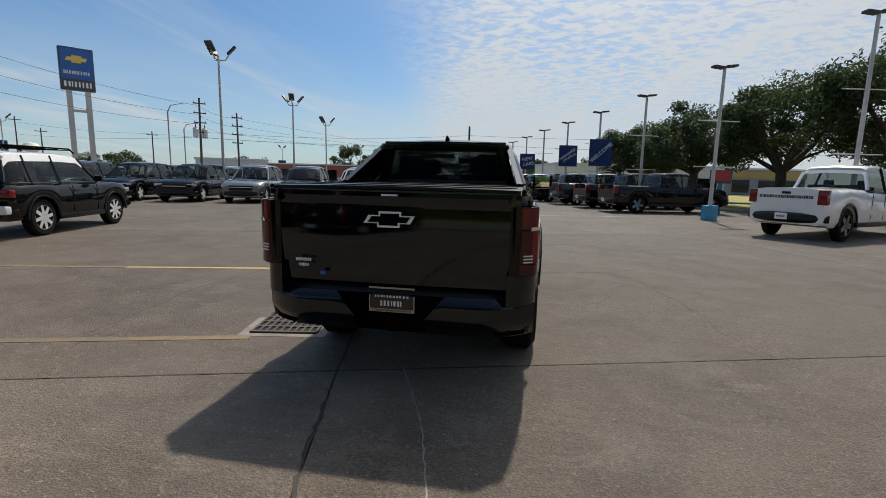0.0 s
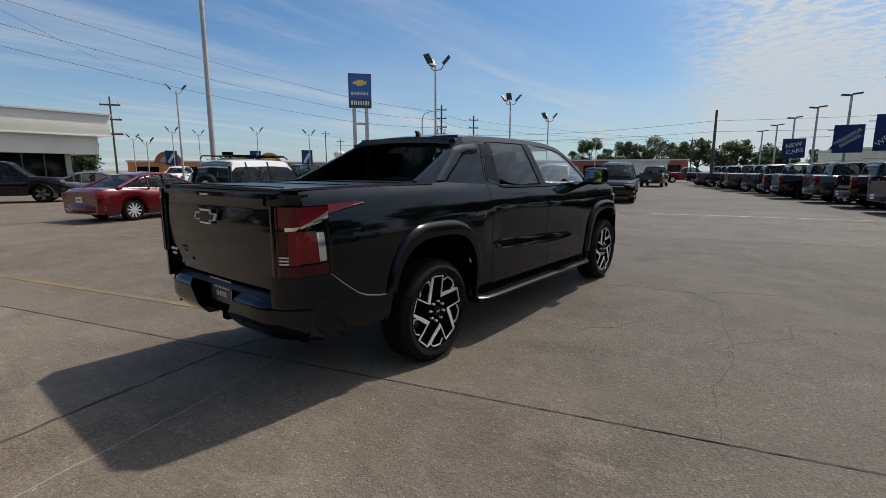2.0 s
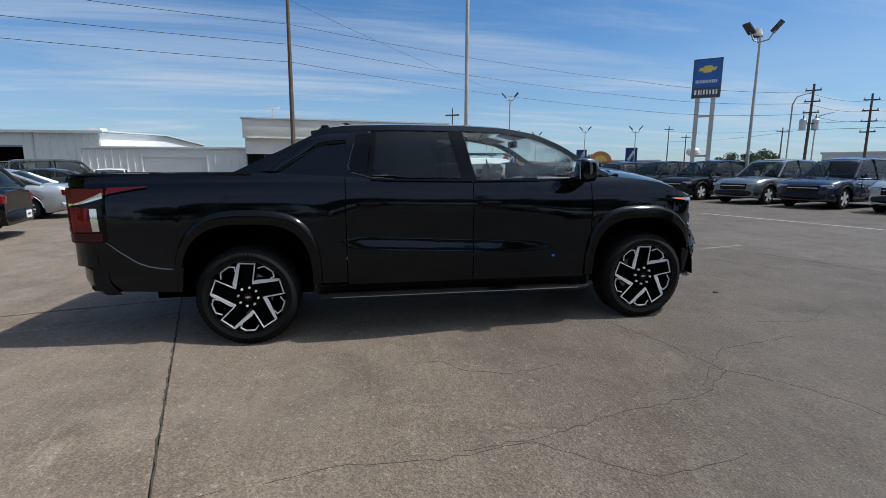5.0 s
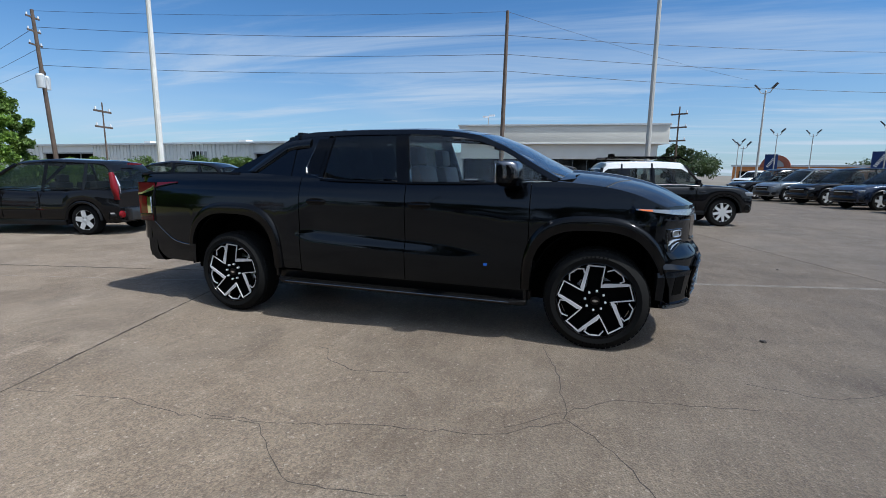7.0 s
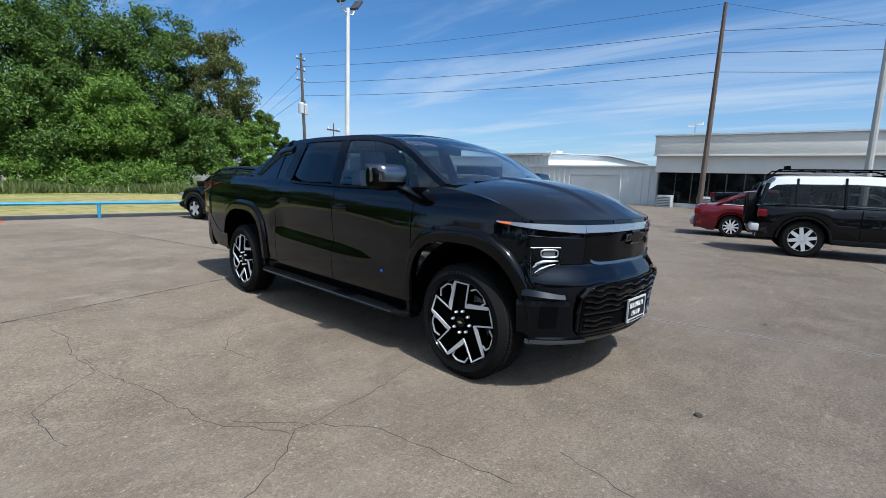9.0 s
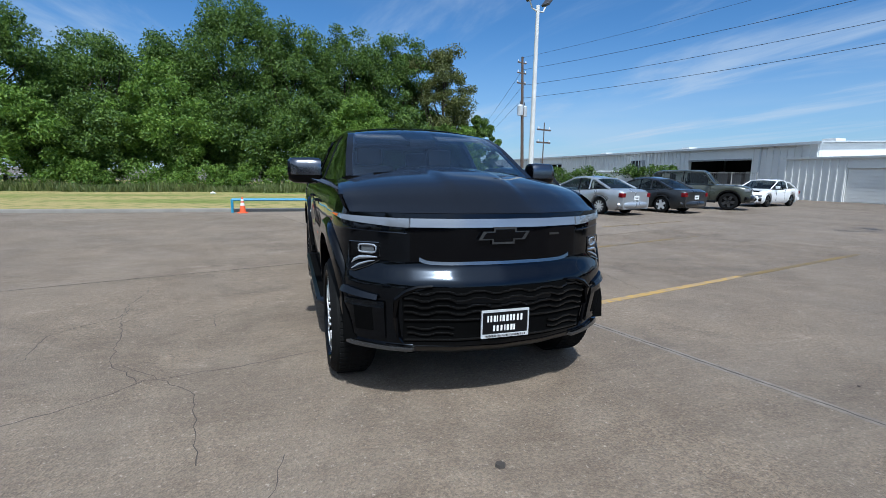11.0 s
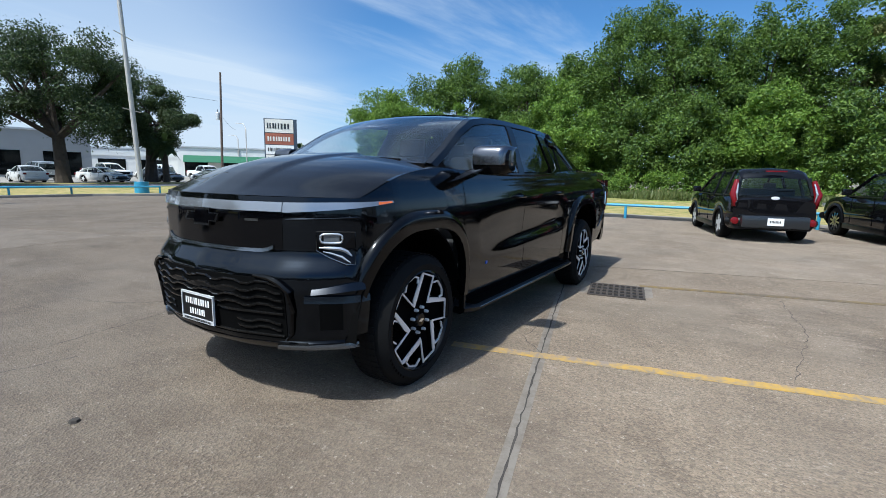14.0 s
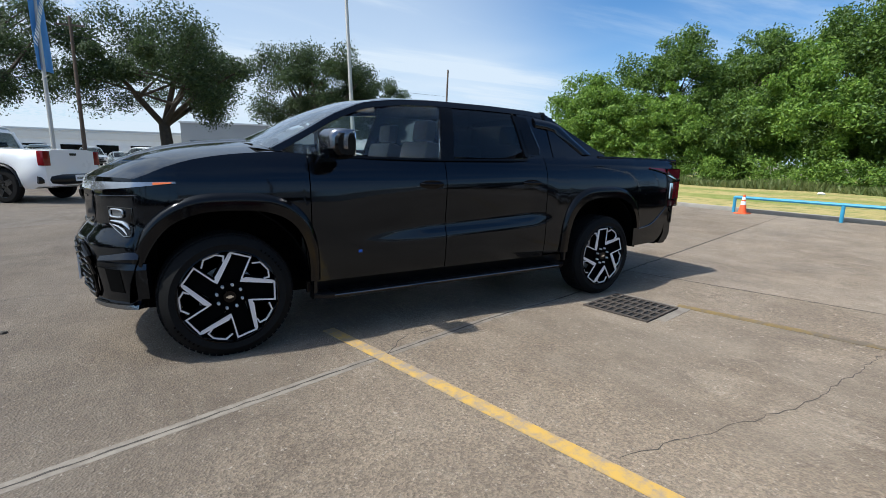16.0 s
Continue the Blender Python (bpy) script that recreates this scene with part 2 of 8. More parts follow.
def worn_line(name, col, under):
    """Road-marking paint, worn through to the concrete in patches."""
    m, n, l, b = nodes_of(name)
    geo, t, t2 = n.new("ShaderNodeNewGeometry"), n.new("ShaderNodeTexNoise"), n.new("ShaderNodeTexNoise")
    t.inputs["Scale"].default_value, t.inputs["Detail"].default_value, t.inputs["Roughness"].default_value = 9, 8, 0.75
    t2.inputs["Scale"].default_value, t2.inputs["Detail"].default_value = 0.9, 3
    l.new(geo.outputs["Position"], t.inputs["Vector"])
    l.new(geo.outputs["Position"], t2.inputs["Vector"])
    ad = n.new("ShaderNodeMath")
    ad.operation = "MULTIPLY_ADD"
    l.new(t2.outputs["Fac"], ad.inputs[0])
    ad.inputs[1].default_value = 0.5
    l.new(t.outputs["Fac"], ad.inputs[2])
    r = n.new("ShaderNodeMapRange")
    r.inputs["From Min"].default_value, r.inputs["From Max"].default_value = 0.66, 0.86
    l.new(ad.outputs[0], r.inputs["Value"])
    mx = n.new("ShaderNodeMix")
    mx.data_type = "RGBA"
    mx.inputs["A"].default_value, mx.inputs["B"].default_value = (*col, 1), (*under, 1)
    l.new(r.outputs[0], mx.inputs["Factor"])
    l.new(mx.outputs["Result"], b.inputs["Base Color"])
    b.inputs["Roughness"].default_value = 0.7
    return m



def black_clearcoat():
    """Deep black paint: a sharp, faintly blue reflection, slight ripple, uneven gloss, sky sheen painted on the tops.
    """
    m, n, l, b = nodes_of("black_paint")
    b.inputs["Base Color"].default_value = (0.0012, 0.0013, 0.0016, 1)
    b.inputs["IOR"].default_value, b.inputs["Specular Tint"].default_value = 1.47, (0.74, 0.84, 1.0, 1)
    co, t, mr = n.new("ShaderNodeTexCoord"), n.new("ShaderNodeTexNoise"), n.new("ShaderNodeMapRange")
    t.inputs["Scale"].default_value, t.inputs["Detail"].default_value = 3.0, 5
    l.new(co.outputs["Object"], t.inputs["Vector"])
    # paler specks on upward faces: sky sheen painted into the base colour
    geo, sep, top, sheen, speck = n.new("ShaderNodeNewGeometry"), n.new("ShaderNodeSeparateXYZ"), n.new("ShaderNodeMapRange"), n.new("ShaderNodeMix"), n.new("ShaderNodeTexNoise")
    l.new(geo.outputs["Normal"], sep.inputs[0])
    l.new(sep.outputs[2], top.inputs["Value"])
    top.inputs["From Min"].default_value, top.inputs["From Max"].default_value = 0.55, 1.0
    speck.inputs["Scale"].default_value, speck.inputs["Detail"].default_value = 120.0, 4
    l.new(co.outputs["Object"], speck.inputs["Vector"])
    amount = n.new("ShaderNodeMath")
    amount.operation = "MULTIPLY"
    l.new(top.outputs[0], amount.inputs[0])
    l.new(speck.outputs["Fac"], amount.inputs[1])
    sheen.data_type = "RGBA"
    sheen.inputs["A"].default_value, sheen.inputs["B"].default_value = (0.0012, 0.0013, 0.0016, 1), (0.018, 0.0175, 0.017, 1)
    l.new(amount.outputs[0], sheen.inputs["Factor"])
    l.new(sheen.outputs["Result"], b.inputs["Base Color"])
    mr.inputs["To Min"].default_value, mr.inputs["To Max"].default_value = 0.03, 0.10
    l.new(t.outputs["Fac"], mr.inputs["Value"])
    l.new(mr.outputs[0], b.inputs["Roughness"])
    t2, bp = n.new("ShaderNodeTexNoise"), n.new("ShaderNodeBump")
    t2.inputs["Scale"].default_value = 1.4
    l.new(co.outputs["Object"], t2.inputs["Vector"])
    bp.inputs["Strength"].default_value, bp.inputs["Distance"].default_value = 0.06, 0.02
    l.new(t2.outputs["Fac"], bp.inputs["Height"])
    l.new(bp.outputs[0], b.inputs["Normal"])
    return m


CONCRETE = concrete_mat()
PATCH = worn_line("joint_mortar", (0.195, 0.170, 0.140), (0.135, 0.112, 0.09))
JOINT = speckled("joint_filler", (0.045, 0.038, 0.032), 0.9, var=0.4, fine=40)
YELLOW_FADED = worn_line("faded_yellow_line", (0.185, 0.122, 0.036), (0.118, 0.092, 0.062))
YELLOW_LINE = worn_line("yellow_line", (0.43, 0.265, 0.055), (0.22, 0.18, 0.14))
WHITE_LINE = worn_line("white_line", (0.45, 0.43, 0.40), (0.24, 0.20, 0.16))
BLACK_PAINT = black_clearcoat()
BLACK_GLOSS = plain("black_gloss", (0.0015, 0.0015, 0.002), 0.06, spec=0.22)
BLACK_TRIM = speckled("black_trim", (0.004, 0.004, 0.0045), 0.32, var=0.2, fine=120, bump=0.05, bump_scale=300, spec=0.35)
FLARE_TRIM = speckled("flare_trim", (0.002, 0.002, 0.0025), 0.10, var=0.2, fine=120, spec=0.3)
MATTE_BLACK = speckled("matte_black", (0.003, 0.003, 0.003), 0.9, var=0.3, fine=60, spec=0.03)
RUBBER = speckled("tyre_rubber", (0.007, 0.007, 0.007), 0.80, var=0.25, fine=40, bump=0.15, bump_scale=120, spec=0.16)
MACHINED = speckled("machined_alloy", (0.80, 0.80, 0.81), 0.32, 0.25, var=0.08, fine=200)
ALLOY = speckled("silver_alloy", (0.64, 0.65, 0.66), 0.35, 0.25, var=0.1, fine=60)
CHROME = plain("chrome", (0.75, 0.76, 0.78), 0.10, 1.0)
# stands in for gloss black where the mirrors reflect bright sky
SKY_GLOSS = plain("sky_gloss_black", (0.20, 0.20, 0.215), 0.20, 1.0)
SATIN_BLACK = plain("satin_black_ledge", (0.045, 0.047, 0.052), 0.22, 1.0)
SATIN_TRIM = plain("satin_silver_trim", (0.24, 0.25, 0.265), 0.22, 1.0)
DARK_CHROME = plain("dark_chrome", (0.20, 0.21, 0.22), 0.14, 1.0)
LIGHT_BAR = plain("light_bar_lens", (0.27, 0.285, 0.31), 0.18, 0.6, coat=1.0)
LAMP_LENS = plain("lamp_lens", (0.40, 0.42, 0.45), 0.10, 0.5, coat=1.0)
LAMP_BRIGHT = plain("lamp_reflector", (0.42, 0.44, 0.47), 0.18, 0.6, coat=1.0)
LENS_GREY = plain("projector_lens", (0.10, 0.11, 0.12), 0.06, 0.2, coat=1.0)
AMBER = plain("amber_lens", (0.75, 0.16, 0.03), 0.15, coat=1.0)
RED_LENS = plain("red_lens", (0.145, 0.005, 0.008), 0.12, coat=0.4, spec=0.2)
RED_DARK = plain("smoked_red_lens", (0.042, 0.003, 0.005), 0.10, coat=0.4, spec=0.15)
RED_SMOKE = plain("dim_red_lens", (0.105, 0.005, 0.010), 0.12, coat=0.4, spec=0.15)
GLASS_DARK = glass_mat("privacy_glass", (0.10, 0.12, 0.12))
GLASS_CLEAR = glass_mat("tinted_glass", (0.90, 0.95, 0.93))
GLASS_FRONT = glass_mat("windshield_glass", (0.86, 0.91, 0.93))


def car_window():
    """Tinted window: a dark glossy pane through which part of the light passes."""
    m, n, l, b = nodes_of("car_window")
    b.inputs["Base Color"].default_value = (0.008, 0.010, 0.011, 1)
    b.inputs["Roughness"].default_value = 0.03
    t, x = n.new("ShaderNodeBsdfTransparent"), n.new("ShaderNodeMixShader")
    t.inputs["Color"].default_value = (0.80, 0.86, 0.84, 1)
    x.inputs[0].default_value = 0.52
    l.new(b.outputs[0], x.inputs[1])
    l.new(t.outputs[0], x.inputs[2])
    l.new(x.outputs[0], n["Material Output"].inputs[0])
    return m


CAR_GLASS = car_window()
CABIN = speckled("cabin_vinyl", (0.028, 0.028, 0.030), 0.65, var=0.2)
SEAT = speckled("seat_leather", (0.035, 0.035, 0.038), 0.5, var=0.2, bump=0.1, bump_scale=90)
PLATE_BLACK = plain("plate_black", (0.010, 0.010, 0.012), 0.3)
WHITE_INK = plain("white_ink", (0.80, 0.80, 0.78), 0.4)
BADGE_BLUE = plain("badge_blue", (0.02, 0.12, 0.55), 0.3)
MIRROR = plain("mirror_glass", (0.85, 0.87, 0.90), 0.02, 1.0)
IRON = speckled("cast_iron", (0.060, 0.048, 0.040), 0.75, 0.2, var=0.4, scale=8, fine=60, bump=0.2, bump_scale=60)
PIT_SHADE = plain("drain_pit_shade", (0.004, 0.004, 0.004), 0.9)
WHITE_METAL = speckled("white_metal_siding", (0.72, 0.73, 0.71), 0.45, 0.0, var=0.06, scale=0.6, fine=8)
CREAM = speckled("cream_stucco", (0.68, 0.66, 0.60), 0.75, var=0.05, scale=0.5, fine=20)
WHITE_WALL = speckled("white_wall", (0.74, 0.74, 0.71), 0.7, var=0.08, scale=0.7, fine=15)
STORE_GLASS = plain("storefront_glass", (0.004, 0.005, 0.005), 0.05, spec=0.25)
# near-black for inner surfaces: the indoor shade is put into the colour
SHADED_INSIDE = plain("shaded_inside", (0.012, 0.011, 0.010), 0.9)
GREY_WALL = speckled("grey_wall", (0.29, 0.30, 0.30), 0.7, var=0.08, scale=0.4)
ROOF_GREY = speckled("roof_sheet", (0.55, 0.57, 0.58), 0.4, 0.2, var=0.06)
TERRACOTTA = speckled("orange_stucco", (0.55, 0.22, 0.07), 0.8, var=0.12, scale=0.5)
BRICK_RED = speckled("red_stucco", (0.30, 0.10, 0.06), 0.8, var=0.15, scale=0.5)
POLE_STEEL = speckled("galvanised_pole", (0.42, 0.43, 0.43), 0.5, 0.3, var=0.15, scale=1.2, fine=20, tint=(0.50, 0.47, 0.42))
POLE_WHITE = speckled("weathered_white_pole", (0.62, 0.61, 0.58), 0.6, 0.0, var=0.2, scale=1.5, fine=20)
POLE_WOOD = speckled("creosoted_wood", (0.10, 0.072, 0.055), 0.85, var=0.35, scale=2, fine=30, bump=0.3, bump_scale=25)
CABLE = plain("cable", (0.02, 0.02, 0.022), 0.6)
LAMP_HEAD = plain("lamp_housing", (0.05, 0.05, 0.055), 0.5)
LAMP_WHITE = plain("lamp_housing_white", (0.65, 0.66, 0.68), 0.4)
BLUE_PAINT = speckled("blue_rail_paint", (0.045, 0.26, 0.42), 0.45, var=0.2, scale=4, fine=40)
BANNER_BLUE = speckled("banner_fabric", (0.012, 0.035, 0.13), 0.8, var=0.15, scale=1)
BANNER_SKY = speckled("light_banner_fabric", (0.06, 0.22, 0.52), 0.7, var=0.12, scale=1)
SIGN_BLUE = plain("sign_blue", (0.015, 0.10, 0.36), 0.35)
SIGN_DARK = plain("sign_housing", (0.05, 0.07, 0.10), 0.4)
GOLD = plain("gold_mark", (0.75, 0.52, 0.10), 0.4)
CONE_ORANGE = speckled("cone_orange", (0.70, 0.11, 0.03), 0.55, var=0.1, scale=8)
BOLLARD = speckled("bollard_yellow", (0.60, 0.42, 0.05), 0.5, var=0.2, scale=5)
KERB = speckled("kerb_concrete", (0.26, 0.24, 0.21), 0.85, var=0.25, scale=2, fine=40)
ASPHALT = speckled("asphalt", (0.10, 0.098, 0.095), 0.9, var=0.2, scale=0.5, fine=30)
BARK = speckled("bark", (0.055, 0.043, 0.033), 0.95, var=0.4, scale=3, fine=18, bump=0.6, bump_scale=14)
YELLOW_BUS = plain("bus_yellow", (0.62, 0.36, 0.02), 0.4, coat=0.5)


def leaf_mat(name, lo, hi):
    m, n, l, b = nodes_of(name)
    g, r = n.new("ShaderNodeNewGeometry"), n.new("ShaderNodeMix")
    r.data_type = "RGBA"
    r.inputs["A"].default_value, r.inputs["B"].default_value = (*lo, 1), (*hi, 1)
    l.new(g.outputs["Random Per Island"], r.inputs["Factor"])
    l.new(r.outputs["Result"], b.inputs["Base Color"])
    b.inputs["Roughness"].default_value = 0.55
    tr = n.new("ShaderNodeBsdfTranslucent")
    l.new(r.outputs["Result"], tr.inputs["Color"])
    ms = n.new("ShaderNodeMixShader")
    ms.inputs[0].default_value = 0.35
    l.new(b.outputs[0], ms.inputs[1])
    l.new(tr.outputs[0], ms.inputs[2])
    l.new(ms.outputs[0], n["Material Output"].inputs[0])
    return m


LEAF_WOOD = leaf_mat("hedgerow_leaf", (0.026, 0.070, 0.010), (0.150, 0.235, 0.032))
LEAF_BRIGHT = leaf_mat("fresh_leaf", (0.060, 0.135, 0.012), (0.215, 0.330, 0.045))
LEAF_OAK = leaf_mat("oak_leaf", (0.020, 0.042, 0.012), (0.075, 0.110, 0.034))
LEAF_GOLD = leaf_mat("turning_leaf", (0.060, 0.085, 0.020), (0.190, 0.200, 0.055))
GRASS_BLADE = leaf_mat("tall_grass_blade", (0.085, 0.130, 0.030), (0.210, 0.235, 0.085))


def lawn_mat():
    m, n, l, b = nodes_of("lawn")
    geo = n.new("ShaderNodeNewGeometry")
    t1, t2, t3 = (n.new("ShaderNodeTexNoise") for _ in range(3))
    for q, s, d in ((t1, 0.18, 5), (t2, 2.5, 5), (t3, 40, 3)):
        q.inputs["Scale"].default_value, q.inputs["Detail"].default_value = s, d
    mp = n.new("ShaderNodeMapping")
    mp.inputs["Scale"].default_value = (0.5, 1.6, 1)
    l.new(geo.outputs["Position"], mp.inputs[0])
    l.new(mp.outputs[0], t1.inputs["Vector"])
    l.new(geo.outputs["Position"], t2.inputs["Vector"])
    l.new(geo.outputs["Position"], t3.inputs["Vector"])

    def mixf(f, lo, hi, a, c):
        r = n.new("ShaderNodeMapRange")
        r.inputs["From Min"].default_value, r.inputs["From Max"].default_value = lo, hi
        l.new(f, r.inputs["Value"])
        q = n.new("ShaderNodeMix")
        q.data_type = "RGBA"
        l.new(r.outputs[0], q.inputs["Factor"])
        for key, v in (("A", a), ("B", c)):
            if isinstance(v, tuple):
                q.inputs[key].default_value = v
            else:
                l.new(v, q.inputs[key])
        return q.outputs["Result"]

    c = mixf(t1.outputs["Fac"], 0.30, 0.50, (0.150, 0.220, 0.040, 1), (0.40, 0.32, 0.14, 1))
    c = mixf(t2.outputs["Fac"], 0.45, 0.75, c, (0.130, 0.175, 0.045, 1))
    c = mixf(t3.outputs["Fac"], 0.50, 0.85, c, (0.090, 0.115, 0.032, 1))
    l.new(c, b.inputs["Base Color"])
    b.inputs["Roughness"].default_value = 0.95
    b.inputs["Specular IOR Level"].default_value = 0.1
    bp = n.new("ShaderNodeBump")
    bp.inputs["Strength"].default_value, bp.inputs["Distance"].default_value = 0.8, 0.04
    l.new(t3.outputs["Fac"], bp.inputs["Height"])
    l.new(bp.outputs[0], b.inputs["Normal"])
    return m


LAWN = lawn_mat()
EARTH = speckled("far_ground", (0.16, 0.14, 0.11), 0.95, var=0.2, scale=0.05, fine=1.0)


# ---- mesh helpers ----
class Shape:
    """Collects vertices and faces of one part."""

    def __init__(self):
        self.v, self.f = [], []

    def add(self, verts, faces):
        k = len(self.v)
        self.v += [tuple(p) for p in verts]
        self.f += [tuple(i + k for i in q) for q in faces]
        return self

    def box(self, c, s, rot=0.0, m=None):
        """A box at centre c with sizes s, turned by rot degrees about z, or placed by the matrix m."""
        t = m if m is not None else Matrix.Translation(c) @ Matrix.Rotation(radians(rot), 4, "Z")
        pts = [t @ Vector((x * s[0] / 2, y * s[1] / 2, z * s[2] / 2)) for x in (-1, 1) for y in (-1, 1) for z in (-1, 1)]
        return self.add(pts, [(0, 1, 3, 2), (4, 6, 7, 5), (0, 4, 5, 1), (2, 3, 7, 6), (0, 2, 6, 4), (1, 5, 7, 3)])

    def tube(self, path, r, n=8, closed=False, cap=True):
        """A round tube along a path of points; r one radius or one for each point."""
        pts = [Vector(p) for p in path]
        k = len(pts)
        rs = r if isinstance(r, (list, tuple)) else [r] * k
        rings = []
        for i, p in enumerate(pts):
            a = pts[(i - 1) % k] if (i or closed) else p
            b = pts[(i + 1) % k] if (i < k - 1 or closed) else p
            d = (b - a).normalized()
            side = d.cross(Vector((0, 0, 1)))
            if side.length < 1e-3:
                side = d.cross(Vector((0, 1, 0)))
            side.normalize()
            up = side.cross(d).normalized()
            rings.append([p + (side * math.cos(2 * math.pi * j / n) + up * math.sin(2 * math.pi * j / n)) * rs[i] for j in range(n)])
        verts = [q for ring in rings for q in ring]
        faces = []
        for i in range(k if closed else k - 1):
            for j in range(n):
                a, b = i * n + j, i * n + (j + 1) % n
                c, d = ((i + 1) % k) * n + (j + 1) % n, ((i + 1) % k) * n + j
                faces.append((a, b, c, d))
        if cap and not closed:
            faces += [tuple(range(n))[::-1], tuple((k - 1) * n + j for j in range(n))]
        return self.add(verts, faces)

    def prism(self, poly, m, depth):
        """A flat outline (2D points) pulled to depth along its own z, placed by the matrix m."""
        k = len(poly)
        verts = [m @ Vector((x, y, 0)) for x, y in poly] + [m @ Vector((x, y, depth)) for x, y in poly]
        faces = [tuple(range(k))[::-1], tuple(range(k, 2 * k))] + [(i, (i + 1) % k, k + (i + 1) % k, k + i) for i in range(k)]
        return self.add(verts, faces)

    def sheet(self, fn, nu, nv, thick):
        """A curved sheet fn(u, v), u and v from 0 to 1, with a thickness vector pointing inwards."""
        t = Vector(thick)
        top = [Vector(fn(i / nu, j / nv)) for i in range(nu + 1) for j in range(nv + 1)]
        low = [p + t for p in top]
        w, k = nv + 1, len(top)
        faces = []
        for i in range(nu):
            for j in range(nv):
                a = i * w + j
                faces += [(a, a + 1, a + w + 1, a + w), (k + a, k + a + w, k + a + w + 1, k + a + 1)]
        rim = [i * w for i in range(nu)] + [nu * w + j for j in range(nv)] + [i * w + nv for i in range(nu, 0, -1)] + [j for j in range(nv, 0, -1)]
        for a, b in zip(rim, rim[1:] + rim[:1]):
            faces.append((a, b, k + b, k + a))
        return self.add(top + low, faces)

    def lathe(self, prof, n, m, closed=False):
        """Points (radius, height) turned about z, placed by m."""
        k = len(prof)
        verts = [m @ Vector((r * math.cos(2 * math.pi * j / n), r * math.sin(2 * math.pi * j / n), h)) for j in range(n) for r, h in prof]
        faces = []
        for j in range(n):
            for i in range(k if closed else k - 1):
                a, b = j * k + i, j * k + (i + 1) % k
                c, d = ((j + 1) % n) * k + (i + 1) % k, ((j + 1) % n) * k + i
                faces.append((a, b, c, d))
        if not closed:
            for i in (0, k - 1):
                if prof[i][0] > 1e-4:
                    faces.append(tuple(j * k + i for j in range(n)))
        return self.add(verts, faces)

    def loft(self, rings, cap=True):
        """Skin over open or closed rings of equal count, each ring closed."""
        n = len(rings[0])
        faces = []
        for i in range(len(rings) - 1):
            for j in range(n):
                faces.append((i * n + j, i * n + (j + 1) % n, (i + 1) * n + (j + 1) % n, (i + 1) * n + j))
        if cap:
            faces += [tuple(range(n))[::-1], tuple((len(rings) - 1) * n + j for j in range(n))]
        return self.add([p for r in rings for p in r], faces)

    def mesh(self, name, mat, angle=32, weld=False, bevel=0.0):
        me = bpy.data.meshes.new(name)
        me.from_pydata(self.v, [], self.f)
        bm = bmesh.new()
        bm.from_mesh(me)
        if weld:
            bmesh.ops.remove_doubles(bm, verts=bm.verts, dist=0.0005)
        bmesh.ops.recalc_face_normals(bm, faces=bm.faces)
        if bevel:
            sharp = [e for e in bm.edges if len(e.link_faces) == 2 and e.calc_face_angle(0) > 0.5]
            bmesh.ops.bevel(bm, geom=sharp, offset=bevel, segments=2, affect="EDGES", profile=0.6, clamp_overlap=True)
        bm.to_mesh(me)
        bm.free()
        me.shade_smooth()
        me.set_sharp_from_angle(angle=radians(angle))
        me.materials.append(mat)
        return me


def part(name, sh, mat, parent=None, label="", **kw):
    ob = new(name, sh.mesh(name, mat, **kw) if isinstance(sh, Shape) else sh)
    ob.parent = parent
    if label:
        ob["label"] = label
    return ob


def thing(name, label, category, group="", kind="", m=None):
    ob = new(name)
    if m is not None:
        ob.matrix_basis = m
    return tagged(ob, label, category, group, kind)


def lerp(tab, x):
    """Piecewise-linear look-up in a table of (x, y)."""
    if x <= tab[0][0]:
        return tab[0][1]
    for (a, b), (c, d) in zip(tab, tab[1:]):
        if x <= c:
            return b + (d - b) * (x - a) / (c - a)
    return tab[-1][1]


def smooth(tab, x, w=0.06):
    return (lerp(tab, x - w) + 2 * lerp(tab, x) + lerp(tab, x + w)) / 4


def bars(sh, m, w, h, rows, fill=0.7, depth=0.002, seed=1, breaks=True):
    """Writing that stays plain: rows of short upright bars within a field w by h, centred, on the plane of m."""
    rnd = random.Random(seed)
    for k in range(rows):
        y = h * (0.5 - (k + 0.5) / rows)
        x, hh = -w / 2, h / rows * 0.66
        while x < w / 2 - 0.3 * hh:
            bw = hh * (0.20 + 0.22 * rnd.random())
            sh.prism([(x, y - hh / 2), (x + bw, y - hh / 2), (x + bw, y + hh / 2), (x, y + hh / 2)], m, depth)
            x += bw + hh * (0.14 + 0.22 * rnd.random())
    return sh

# ---- the black pickup (forward is +y, origin midway between the axles) ----
AXLE, HUB_Z, TYRE_R, HUB_X = 1.865, 0.425, 0.430, 0.985
truck = thing("pickup_truck", "glossy black electric crew-cab pickup parked on the concrete lot", "pickup truck")

PLAN = [(-3.30, 0.86), (-3.20, 0.925), (-3.05, 0.962), (-2.7, 0.978), (-2.3, 0.985), (-1.0, 0.975), (1.0, 0.975), (1.6, 0.985), (2.12, 0.981), (2.20, 0.967), (2.29, 0.950), (2.36, 0.925), (2.43, 0.875)]
PROF = [(0.30, 0.925), (0.42, 0.962), (0.55, 0.985), (0.70, 0.995), (0.90, 1.0), (1.08, 0.998), (1.20, 0.985), (1.29, 0.962), (1.36, 0.935), (1.42, 0.895), (1.46, 0.85)]
